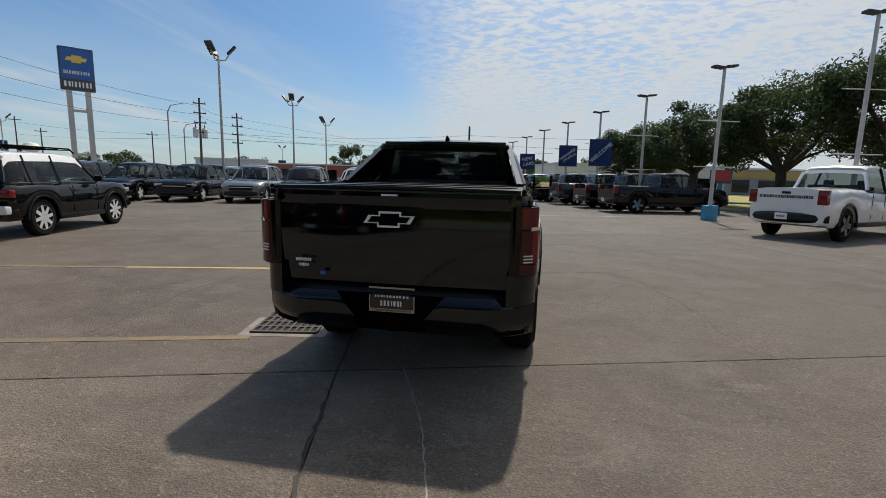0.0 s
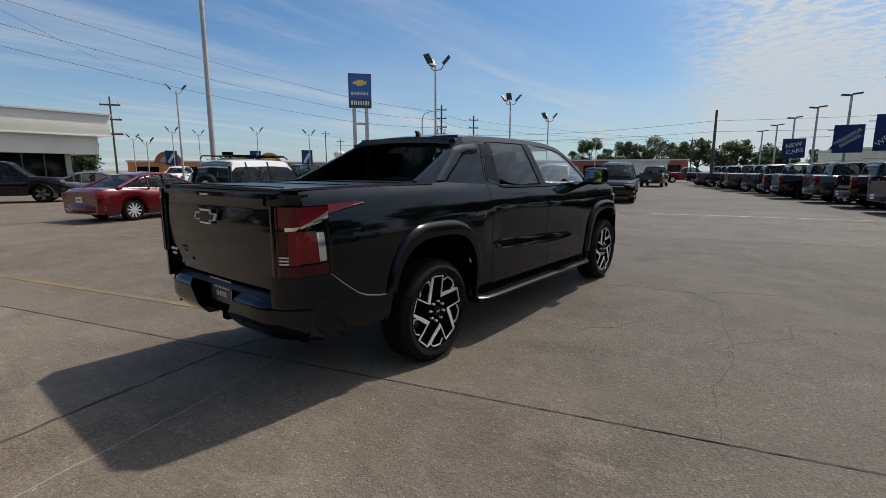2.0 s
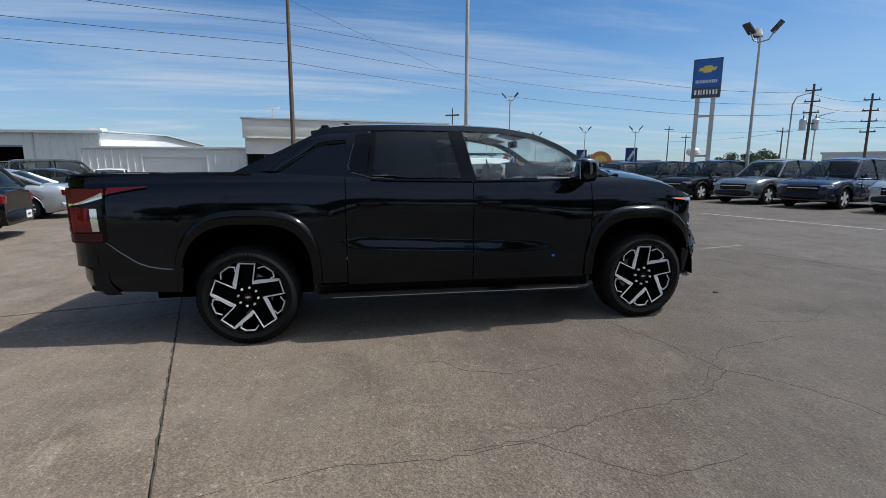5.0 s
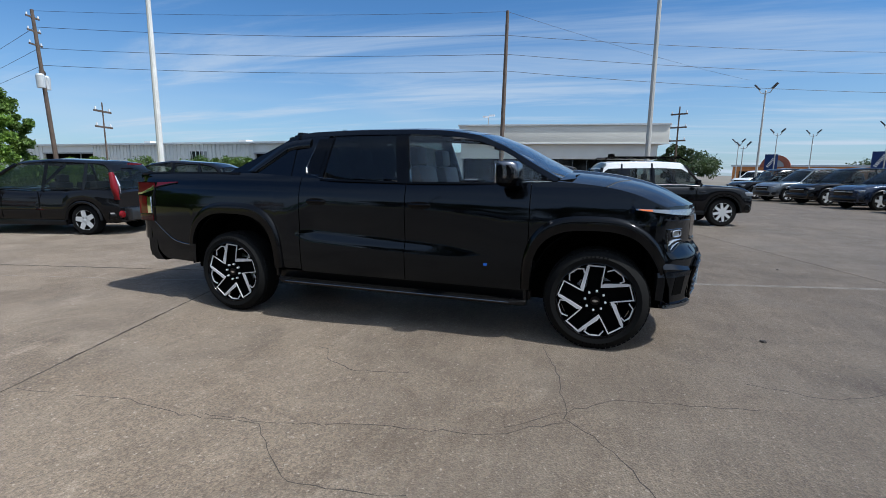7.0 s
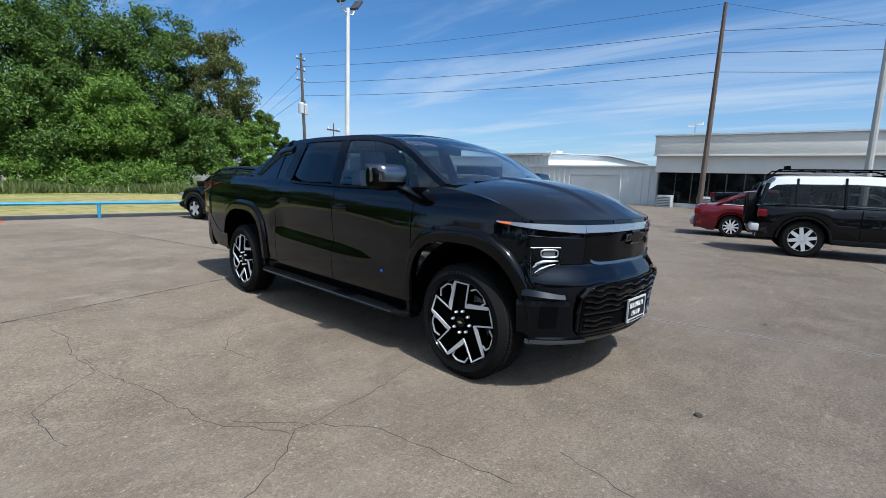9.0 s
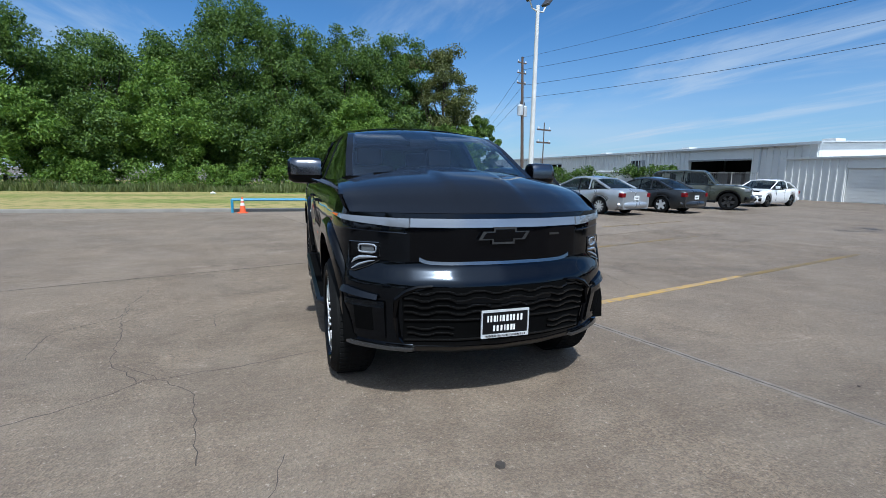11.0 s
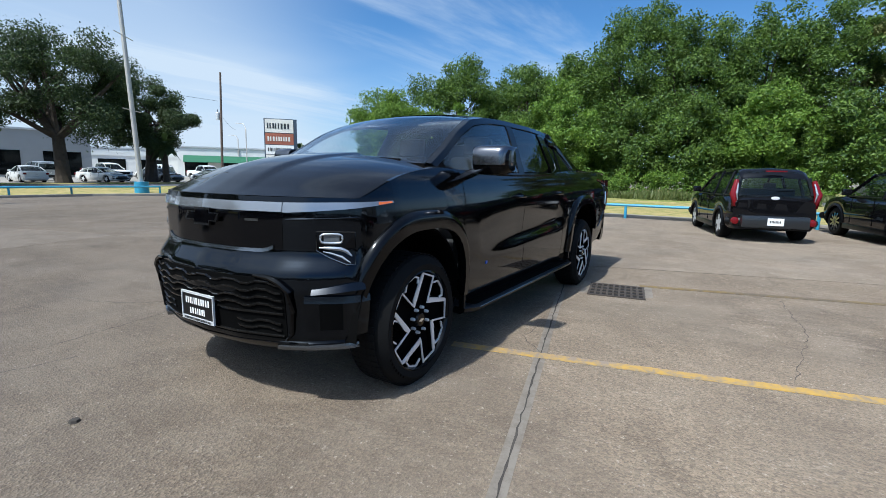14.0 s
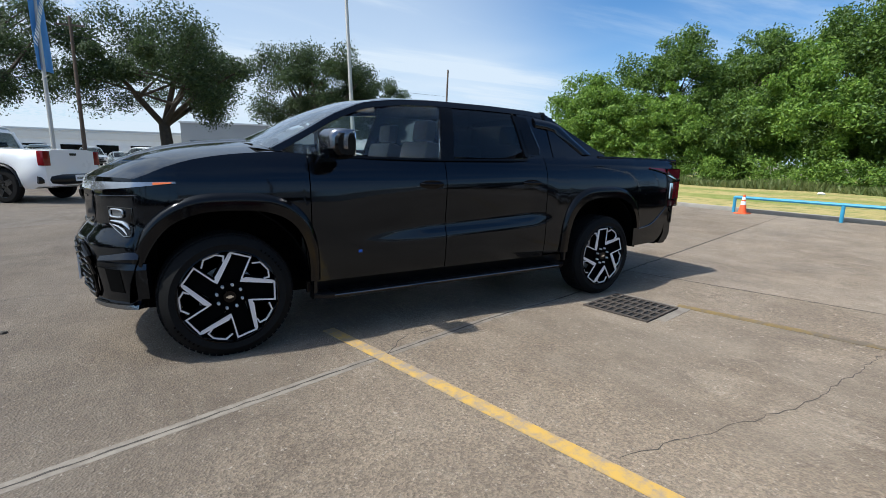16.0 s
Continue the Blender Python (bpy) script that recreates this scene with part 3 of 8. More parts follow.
SHOULDER = [(-3.30, 1.385), (-3.2, 1.405), (-2.6, 1.425), (-1.6, 1.435), (-1.1, 1.41), (-0.7, 1.385), (0.2, 1.375), (1.2, 1.385), (1.5, 1.405), (1.8, 1.380), (2.02, 1.345), (2.18, 1.295), (2.28, 1.246), (2.36, 1.208)]
RAIL = [(-1.22, 1.830), (-1.0, 1.862), (-0.5, 1.874), (0.1, 1.874), (0.45, 1.858), (0.78, 1.808), (1.04, 1.700), (1.30, 1.545), (1.56, 1.405)]


def side_x(y, z):
    """Half width of the body at a station and height."""
    w = smooth(PLAN, y, 0.05) * smooth(PROF, z, 0.03)
    win = max(0.0, min(1.0, (y + 1.15) / 0.30)) * max(0.0, min(1.0, (1.05 - y) / 0.75)) ** 0.8
    crease = 0.735 - 0.045 * y
    if z > crease:
        d = min(1.0, (z - crease) / 0.10) * max(0.0, 1 - max(0.0, z - crease - 0.10) / 0.34)
        w -= 0.034 * win * d
    return w


def cab_x(y, z):
    """Half width of the glasshouse."""
    x = 0.905 - (z - 1.38) * 0.43 - 0.03 * max(0.0, (z - 1.7) / 0.17) ** 2
    if y > 0.5:
        x -= 0.075 * ((y - 0.5) / 1.05) ** 2
    if y < -0.6:
        x -= 0.03 * (-0.6 - y) / 0.6
    return x


def opening(cy, out):
    """Half length and squareness of a wheel opening: rounder towards the truck's end, squarer inboard."""
    return (0.515, 2.4 if cy > 0 else 2.7) if out else (0.552, 3.2)


def arch(y, cy, h=0.60):
    a, p = opening(cy, (y - cy) * cy > 0)
    q = abs(y - cy) / a
    return HUB_Z + h * (1 - q ** p) ** (1 / p) if q < 1 else None


def low_edge(y, base=0.43):
    """Lower edge of the side panels: sill, lifted over the wheels."""
    z = base
    for cy in (-AXLE, AXLE):
        v = arch(y, cy)
        if v:
            z = max(z, v)
    return z


def side_panel(name, y0, y1, zlo, zhi, sgn, mat, nu=24, nv=16, off=0.0, thick=0.03, xf=side_x, parent=truck, label="", lean0=0.0, lean1=0.0):
    """A panel of the flank between y0 and y1, zlo(y) and zhi(y). lean: how far an end edge runs off over its height."""
    def fn(u, v):
        y = y0 + (y1 - y0) * u
        a, b = zlo(y), zhi(y)
        z = a + (b - a) * v
        y += (lean0 * (1 - u) + lean1 * u) * v
        return (sgn * (xf(y, z) + off), y, z)
    return part(name, Shape().sheet(fn, nu, nv, (-sgn * thick, 0, 0)), mat, parent, label, angle=40)


shoulder = lambda y: smooth(SHOULDER, y, 0.08)
rail = lambda y: smooth(RAIL, y, 0.05)
for sgn in (1, -1):
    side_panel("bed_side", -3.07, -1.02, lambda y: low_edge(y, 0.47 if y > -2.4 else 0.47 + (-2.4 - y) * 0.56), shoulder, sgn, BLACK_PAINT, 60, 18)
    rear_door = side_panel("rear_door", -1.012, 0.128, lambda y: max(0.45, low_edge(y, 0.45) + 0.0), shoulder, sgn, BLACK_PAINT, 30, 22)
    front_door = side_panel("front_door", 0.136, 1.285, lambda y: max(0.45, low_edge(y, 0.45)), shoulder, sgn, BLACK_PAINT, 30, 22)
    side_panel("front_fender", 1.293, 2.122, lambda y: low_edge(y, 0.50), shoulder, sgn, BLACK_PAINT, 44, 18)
    side_panel("rocker_panel", -1.32, 1.32, lambda y: 0.36, lambda y: 0.443, sgn, BLACK_TRIM, 20, 4, off=-0.03)
    # glasshouse
    side_panel("quarter_panel", -1.24, -0.80, lambda y: shoulder(y) - 0.02, lambda y: rail(y), sgn, BLACK_PAINT, 10, 10, xf=cab_x, thick=0.05)
    side_panel("roof_rail", -1.2, 1.5, lambda y: rail(y) - 0.050, rail, sgn, BLACK_PAINT, 40, 3, xf=cab_x, thick=0.06, off=0.002)
    side_panel("center_pillar", 0.035, 0.165, lambda y: 1.37, lambda y: 1.835, sgn, BLACK_GLOSS, 3, 8, xf=cab_x, lean0=-0.10, lean1=-0.10, thick=0.05)
    side_panel("beltline_trim", -0.80, 1.30, lambda y: shoulder(y) - 0.014, lambda y: shoulder(y) + 0.004, sgn, BLACK_GLOSS, 24, 2, xf=cab_x, off=0.012, thick=0.03)
    rw = side_panel("rear_side_window", -0.79, 0.03, lambda y: 1.395 + max(0.0, (-0.42 - y)) ** 2 * 0.55, lambda y: rail(y) - 0.048, sgn, GLASS_DARK, 14, 8, xf=cab_x, off=-0.008, thick=0.005, lean0=0.05, lean1=-0.10)
    fw = side_panel("front_side_window", 0.17, 1.36, lambda y: 1.392, lambda y: max(1.40, rail(y) - 0.048), sgn, GLASS_CLEAR, 20, 8, xf=cab_x, off=-0.008, thick=0.005, lean0=-0.10)
    rw.visible_shadow = fw.visible_shadow = False
    side_panel("rear_quarter_glass_trim", -0.83, -0.78, lambda y: 1.41, lambda y: 1.80, sgn, BLACK_GLOSS, 2, 6, xf=cab_x, off=0.004, lean0=0.05, lean1=0.05)
    # sail running from the roof down to the bed rail
    def sail(u, v, s=sgn):
        y = -1.16 - 0.78 * u
        top = 1.845 - 0.395 * u ** 0.94
        z = 1.405 + (top - 1.405) * v
        return (s * (0.905 - (z - 1.40) * 0.42 - 0.03 - 0.02 * u), y, z)
    part("sail_panel", Shape().sheet(sail, 14, 8, (-sgn * 0.05, 0, 0)), BLACK_PAINT, truck, angle=40)
    # raised rim along the sail, stepping down from the roof to the bed rail
    sail_x = lambda y, z: 0.905 - (z - 1.40) * 0.42 - 0.03 - 0.02 * max(0.0, (-1.16 - y) / 0.78)
    band = [((-1.72, 1.452), (-1.56, 1.452)), ((-1.50, 1.610), (-1.37, 1.580)), ((-1.34, 1.740), (-1.24, 1.668)), ((-1.22, 1.770), (-1.14, 1.690)), ((-1.00, 1.790), (-1.00, 1.700))]
    def rim_fn(u, v, s=sgn):
        k = min(len(band) - 2, int(u * (len(band) - 1)))
        f = u * (len(band) - 1) - k
        o, i = Vector(band[k][0]).lerp(Vector(band[k + 1][0]), f), Vector(band[k][1]).lerp(Vector(band[k + 1][1]), f)
        q = o.lerp(i, v)
        bulge = 0.020 * math.sin(math.pi * min(1.0, max(0.0, v)))
        return (s * (max(sail_x(q.x, q.y), cab_x(q.x, q.y) if q.x > -1.2 else 0.0) + 0.004 + bulge), q.x, q.y)
    part("sail_rim", Shape().sheet(rim_fn, 20, 5, (-sgn * 0.02, 0, 0)), BLACK_PAINT, truck, angle=30)
    # gloss black fillet between the rear window and the sail
    side_panel("window_fillet", -0.98, -0.82, lambda y: 1.44, lambda y: rail(y) - 0.075, sgn, BLACK_GLOSS, 3, 6, xf=cab_x, off=0.004, thick=0.02, lean0=0.07, lean1=0.06)
    part("fillet_edge", Shape().tube([(sgn * (cab_x(y, z) + 0.006), y, z) for y, z in ((-0.93, 1.70), (-0.99, 1.50), (-0.97, 1.445), (-0.80, 1.400), (-0.6, 1.388))], 0.003, 5), DARK_CHROME, truck)
    # wheel flares
    for cy in (AXLE, -AXLE):
        def flare(u, v, s=sgn, c=cy):
            out = u > 0.5
            a, k = opening(c, out)
            a += (0.060 if out else 0.082) * v
            h = 0.588 + 0.116 * v
            low = (0.655 if out else 0.47) - HUB_Z
            t0 = math.asin((low / h) ** (k / 2))
            th = math.pi - t0 - (math.pi / 2 - t0) * u * 2 if not out else math.pi / 2 - (math.pi / 2 - t0) * (u - 0.5) * 2
            ct, st = math.cos(th), math.sin(th)
            y = c + (1 if c > 0 else -1) * a * abs(ct) ** (2 / k) * (1 if ct > 0 else -1)
            z = HUB_Z + h * abs(st) ** (2 / k)
            bulge = 0.004 + 0.032 * min(1.0, (1 - v) / 0.28) ** 0.7
            return (s * (side_x(y, max(0.5, z)) + bulge), y, z)
        part("wheel_flare", Shape().sheet(flare, 56, 8, (-sgn * 0.045, 0, 0)), FLARE_TRIM, truck, "gloss black wheel-arch flare", angle=35)
        liner = Shape()
        pts = [(cy + 0.57 * math.cos(t * math.pi / 14), HUB_Z + 0.60 * math.sin(t * math.pi / 14)) for t in range(15)]
        liner.sheet(lambda u, v, s=sgn, p=pts: (s * (0.55 + 0.40 * v), p[round(u * 14)][0], p[round(u * 14)][1]), 14, 1, (0, 0, 0.015))
        part("wheel_liner", liner, MATTE_BLACK, truck)
    # running board
    sb = Shape()
    prof = [(0.86, 0.365), (1.02, 0.372), (1.045, 0.36), (1.04, 0.335), (0.99, 0.315), (0.86, 0.320)]
    rings = []
    for y, k in ((-1.27, 0.75), (-1.20, 0.98), (-1.0, 1), (1.0, 1), (1.20, 0.98), (1.29, 0.72)):
        rings.append([(sgn * (0.84 + (x - 0.84) * k), y, z) for x, z in prof])
    part("running_board", sb.loft(rings), BLACK_TRIM, truck, "black running board", angle=30)
    part("step_pad", Shape().sheet(lambda u, v, s=sgn: (s * (0.90 + 0.11 * v), -1.15 + 2.3 * u, 0.370 + 0.004 * v), 8, 1, (0, 0, -0.006)), MATTE_BLACK, truck)
    part("step_edge", Shape().tube([(sgn * 1.043, y, 0.356) for y in (-1.15, 1.15)], 0.005, 6), DARK_CHROME, truck)
    # door handles
    for hy in (-0.815, 0.280):
        door = rear_door if hy < 0 else front_door
        hx = side_x(hy, 1.17)
        cup = Shape().prism([(0.115 * math.cos(a * math.pi / 10), 0.036 * math.sin(a * math.pi / 10)) for a in range(20)], Matrix.Translation((sgn * (hx + 0.002), hy, 1.165)) @ Matrix.Rotation(radians(90), 4, "Z") @ Matrix.Rotation(radians(90), 4, "X"), 0.004)
        part("handle_cup", cup, BLACK_GLOSS, door)
        bar = Shape().tube([(sgn * (hx + o), hy + q, 1.172) for q, o in ((-0.105, 0.004), (-0.085, 0.026), (0, 0.030), (0.085, 0.026), (0.105, 0.004))], [0.010, 0.014, 0.015, 0.014, 0.010], 8)
        part("handle", bar, BLACK_GLOSS, door, "gloss black pull handle")
    # blue badge low on the front door
    bx = side_x(0.915, 0.661)
    part("door_badge", Shape().box((sgn * (bx + 0.002), 0.915, 0.661), (0.004, 0.030, 0.022)), BADGE_BLUE, front_door, "small blue badge")
    # crease ahead of the rear bumper, its bright reflection laid on as a chrome strip
    cr = [(-2.93, 0.885), (-2.83, 0.80), (-2.70, 0.705), (-2.62, 0.672), (-2.52, 0.652), (-2.44, 0.645)]
    part("crease_glint", Shape().tube([(sgn * (side_x(y, z) + 0.003), y, z) for y, z in cr], [0.003, 0.005, 0.006, 0.007, 0.008, 0.006], 6), DARK_CHROME, truck, "thin metal strip standing in for the crease's reflection")
    # mud flap behind the front wheel and in front of the rear one
    part("mud_flap", Shape().box((sgn * 0.955, -1.29, 0.47), (0.05, 0.03, 0.17), 0), BLACK_TRIM, truck, bevel=0.01)
    part("mud_flap", Shape().box((sgn * 0.955, 1.275, 0.44), (0.05, 0.03, 0.20), 0), BLACK_TRIM, truck, bevel=0.01)
    # outside mirror
    mir = part("mirror_arm", Shape().loft([[(sgn * (x + dx), 1.155 + dy, z + dz) for dx, dy, dz in ((0, -0.06, -0.025), (0, 0.06, -0.025), (0, 0.05, 0.02), (0, -0.05, 0.02))] for x, z in ((0.86, 1.335), (0.95, 1.375), (1.06, 1.41))]), BLACK_GLOSS, truck)
    mh = []
    for x, k, dy in ((0.975, 0.80, 0.0), (0.992, 1.0, 0.0), (1.10, 1.04, -0.01), (1.205, 0.96, -0.02), (1.245, 0.70, -0.03)):
        ring = []
        for a in range(14):
            th = 2 * math.pi * a / 14
            ct, st = math.cos(th), math.sin(th)
            r = (abs(ct) ** 3.5 + abs(st) ** 3.5) ** (-1 / 3.5)
            ring.append((sgn * x, 1.13 + dy + 0.100 * k * r * ct * (1 if ct > 0 else 0.8), 1.462 + 0.104 * k * r * st))
        mh.append(ring)
    housing = part("mirror_housing", Shape().loft(mh), BLACK_GLOSS, truck, "gloss black door mirror", angle=40)
    def cap(u, v, s=sgn):
        # shell over the housing's front and top; paler metal imitates gloss black reflecting sky
        k = 1.03 - 0.10 * (2 * u - 1) ** 4 - 0.06 * u
        th = radians(-18 + 100 * v)
        ct, st = math.cos(th), math.sin(th)
        r = (abs(ct) ** 3.5 + abs(st) ** 3.5) ** (-1 / 3.5)
        w = max(0.0, (u - 0.8) / 0.2)
        return (s * (0.985 + 0.266 * u), 1.133 - 0.022 * u - 0.085 * w * w + 0.104 * k * r * ct, 1.464 + 0.107 * k * r * st)
    part("mirror_cap", Shape().sheet(cap, 10, 10, (0, -0.012, -0.006)), SKY_GLOSS, housing, "gloss black mirror cap, paled to imitate its sky reflection", angle=50)
    # added strip: the arm's sky reflection as a paler metal
    part("arm_trim", Shape().sheet(lambda u, v, s=sgn: (s * (0.885 + 0.185 * u), 1.217 - 0.004 * v, 1.330 + 0.072 * u + 0.032 * v), 6, 2, (0, -0.012, 0)), SKY_GLOSS, mir, "strip imitating the sky reflection on the mirror arm")
    part("mirror_glass", Shape().box((sgn * 1.105, 1.036, 1.465), (0.21, 0.008, 0.155)), MIRROR, housing, bevel=0.003)
    part("mirror_indicator", Shape().tube([(sgn * 1.03, 1.205, 1.408), (sgn * 1.12, 1.20, 1.405), (sgn * 1.20, 1.165, 1.405)], 0.006, 6), LENS_GREY, housing)

# roof, windshield, back light
def roof_fn(u, v):
    y = -1.24 + 1.78 * u
    x = -1 + 2 * v
    zr = rail(y)
    w = cab_x(y, zr) - 0.004
    return (x * w, y + 0.05 * (1 - x * x) * u - 0.03 * (1 - x * x) * (1 - u), zr + (0.050 - 0.018 * (1 - u) ** 3) * (1 - abs(x) ** 2.4))


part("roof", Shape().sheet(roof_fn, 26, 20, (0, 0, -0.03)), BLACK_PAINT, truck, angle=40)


def wind_fn(u, v):
    x = -1 + 2 * v
    y = 0.60 + 0.93 * u
    z = rail(y) + 0.004
    w = cab_x(y, rail(y)) - 0.035
    return (x * w, y + (0.14 * u + 0.02) * (1 - x * x), z + (0.045 * (1 - u) + 0.022 * u) * (1 - x * x))


ws = part("windshield", Shape().sheet(wind_fn, 16, 14, (0, -0.004, -0.005)), GLASS_FRONT, truck)
ws.visible_shadow = False
part("windshield_header", Shape().sheet(lambda u, v: Vector(wind_fn(-0.10 + 0.13 * u, v)) + Vector((0, 0, 0.003)), 2, 14, (0, -0.02, -0.02)), BLACK_GLOSS, truck)
for s in (-1, 1):
    part("windshield_pillar", Shape().sheet(lambda u, v, s=s: (s * (cab_x(0.52 + 1.0 * u, rail(0.52 + 1.0 * u)) - 0.05 + 0.052 * v), 0.52 + 1.0 * u, rail(0.52 + 1.0 * u) + 0.008 * (1 - v)), 16, 2, (0, -0.02, -0.03)), BLACK_PAINT, truck, angle=50)
cowl = Shape().sheet(lambda u, v: ((-1 + 2 * v) * (0.86 - 0.03 * u), 1.45 + 0.17 * u + 0.13 * (1 - (2 * v - 1) ** 2), 1.405 + 0.02 * u + 0.025 * (1 - (2 * v - 1) ** 2)), 3, 12, (0, 0, -0.02))
part("cowl_panel", cowl, MATTE_BLACK, truck)
for x0, x1 in ((0.62, -0.02), (-0.05, -0.62)):
    wiper = [(x0 + (x1 - x0) * k / 5, 1.61 + 0.05 * math.sin(math.pi * k / 5) + 0.03 * (1 - k / 5), 1.452 + 0.012 * math.sin(math.pi * k / 5)) for k in range(6)]
    part("wiper", Shape().tube(wiper, 0.007, 6), MATTE_BLACK, truck)
bl = part("back_light", Shape().sheet(lambda u, v: ((-1 + 2 * v) * (0.66 - 0.10 * u), -1.10 - 0.08 * u, 1.44 + 0.36 * u), 2, 2, (0, 0.005, 0)), GLASS_DARK, truck)
bl.visible_shadow = False
light_frame = Shape()
for a, b in (((-0.72, -1.10, 1.42), (0.72, -1.10, 1.42)), ((-0.64, -1.185, 1.815), (0.64, -1.185, 1.815)), ((-0.70, -1.10, 1.42), (-0.58, -1.185, 1.83)), ((0.70, -1.10, 1.42), (0.58, -1.185, 1.83))):
    light_frame.tube([a, b], 0.055, 6)
part("back_light_frame", light_frame, BLACK_TRIM, truck)
part("roof_lip", Shape().sheet(lambda u, v: ((-1 + 2 * v) * 0.66, -1.18 - 0.16 * u + 0.03 * (2 * v - 1) ** 2, 1.868 - 0.030 * u - 0.03 * (2 * v - 1) ** 2), 3, 10, (0, 0.0, -0.035)), BLACK_PAINT, truck)
fin = Shape().loft([[(sx * w, y + o, z) for sx, o in ((-1, 0), (1, 0))] + [(0, y + 0.06, z + 0.001)] for w, y, z, o in ((0.034, -1.00, 1.885, 0), (0.026, -1.01, 1.905, 0), (0.014, -1.03, 1.928, 0), (0.005, -1.05, 1.942, 0))])
part("antenna_fin", fin, BLACK_GLOSS, truck)

# outline of the nose in plan: from the middle of the face round the corner onto the fender
NOSE_X = [(0, 0.0), (0.2, 0.30), (0.4, 0.58), (0.5, 0.70), (0.6, 0.80), (0.68, 0.872), (0.75, 0.922), (0.82, 0.948), (0.9, 0.966), (1.0, 0.981)]
NOSE_Y = [(0, 2.712), (0.2, 2.690), (0.4, 2.612), (0.5, 2.553), (0.6, 2.480), (0.68, 2.418), (0.75, 2.366), (0.82, 2.300), (0.9, 2.215), (1.0, 2.11)]
# depth of the face over its height
FACE = [(0.34, -0.07), (0.385, -0.005), (0.43, 0.018), (0.50, 0.020), (0.66, 0.040), (0.70, 0.052), (0.800, 0.046), (0.815, 0.040), (0.898, -0.022), (0.915, -0.027), (1.12, -0.028), (1.18, -0.034), (1.245, -0.050)]


def nose_s(x=None, y=None):
    """Place along the nose outline where it reaches a half width x or a station y."""
    lo, hi = 0.0, 1.0
    for _ in range(30):
        m = (lo + hi) / 2
        if (x is not None and lerp(NOSE_X, m) < x) or (x is None and lerp(NOSE_Y, m) > y):
            lo = m
        else:
            hi = m
    return lo


def nose(s, z, off=0.0):
    """A point of the nose surface, off metres outwards."""
    a = abs(s)
    sg = 1 if s >= 0 else -1
    w = max(0.0, min(1.0, (a - 0.60) / 0.32))
    w = w * w * (3 - 2 * w)
    x, y = smooth(NOSE_X, a, 0.03) if a > 0.03 else lerp(NOSE_X, a), smooth(NOSE_Y, min(a, 0.97), 0.03) if a < 0.97 else lerp(NOSE_Y, a)
    dx = lerp(NOSE_X, min(1, a + 0.05)) - lerp(NOSE_X, max(0, a - 0.05))
    dy = lerp(NOSE_Y, min(1, a + 0.05)) - lerp(NOSE_Y, max(0, a - 0.05))
    ln = math.hypot(dx, dy)
    d = off + smooth(FACE, z, 0.012) * (1 - w)
    px, py = x * (1 - w) + side_x(y, z) * w, y
    return (sg * (px - dy / ln * d * (0.35 + 0.65 * w if off == 0 else 1)), py + dx / ln * d, z)


def nose_part(name, s0, s1, zlo, zhi, mat, off0=0.0, off1=None, nu=30, nv=8, thick=0.03, label="", parent=truck, angle=30):
    off1 = off0 if off1 is None else off1

    def fn(u, v):
        s = s0 + (s1 - s0) * u
        a, b = zlo(abs(s)), zhi(abs(s))
        return nose(s, a + (b - a) * v, off0 + (off1 - off0) * v)
    mid = (s0 + s1) / 2
    return part(name, Shape().sheet(fn, nu, nv, (-thick * (1 if mid > 0.3 else -1 if mid < -0.3 else 0), -thick, 0)), mat, parent, label, angle=angle)


# hood with a raised middle between two creases
HOOD_S = nose_s(y=2.36)


def hood_fn(u, v):
    q = -1 + 2 * v
    edge = 1.50 + 0.86 * u
    fx, fy, _ = nose(q * HOOD_S, 1.20)
    k = u ** 2.5
    y = (1.50 + 0.10 * (1 - q * q)) * (1 - u) + (fy - 0.012) * u
    x = q * (side_x(edge, shoulder(edge)) - 0.006) * (1 - k) + fx * 0.985 * k
    crown = (0.085 - 0.030 * u) * (1 - u ** 3.5) + 0.004
    dome = 0.017 / (1 + math.exp((abs(q) - 0.27 + 0.05 * u) * 85)) * (1 - u ** 6)
    return (x, y, shoulder(edge) + crown * (1 - abs(q) ** 2.4) + dome)


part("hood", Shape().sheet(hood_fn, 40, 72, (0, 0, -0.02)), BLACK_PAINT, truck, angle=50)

SIDE_S = nose_s(y=2.14)
fascia_low = lambda a: max(0.385 + 0.03 * a, low_edge(lerp(NOSE_Y, a), 0.40))
fascia_top = lambda a: 1.218 if a < 0.70 else 1.218 + (shoulder(lerp(NOSE_Y, a)) - 1.218) * min(1.0, (a - 0.70) / 0.05)
part("front_bumper", Shape().sheet(lambda u, v: (lambda s: nose(s, fascia_low(abs(s)) + (fascia_top(abs(s)) - fascia_low(abs(s))) * v, 0))(-1 + 2 * u), 90, 40, (0, -0.02, 0)), BLACK_PAINT, truck, angle=28)
nose_part("grille_panel", -0.395, 0.395, lambda a: 0.932, lambda a: 1.128, BLACK_GLOSS, 0.004, label="smooth gloss black grille panel")
nose_part("grille_lip", -0.355, 0.355, lambda a: 0.912 + 0.022 * (a / 0.355) ** 14, lambda a: 0.931 + 0.026 * (a / 0.355) ** 14, SATIN_TRIM, 0.014, 0.010, 30, 2, 0.015, "satin grey trim strip")
lower = nose_part("lower_grille", -0.42, 0.42, lambda a: 0.440, lambda a: 0.785 - 0.06 * max(0.0, (a - 0.30) / 0.12) ** 1.5, MATTE_BLACK, 0.002, 0.002, 30, 6, 0.02, "black honeycomb lower grille")
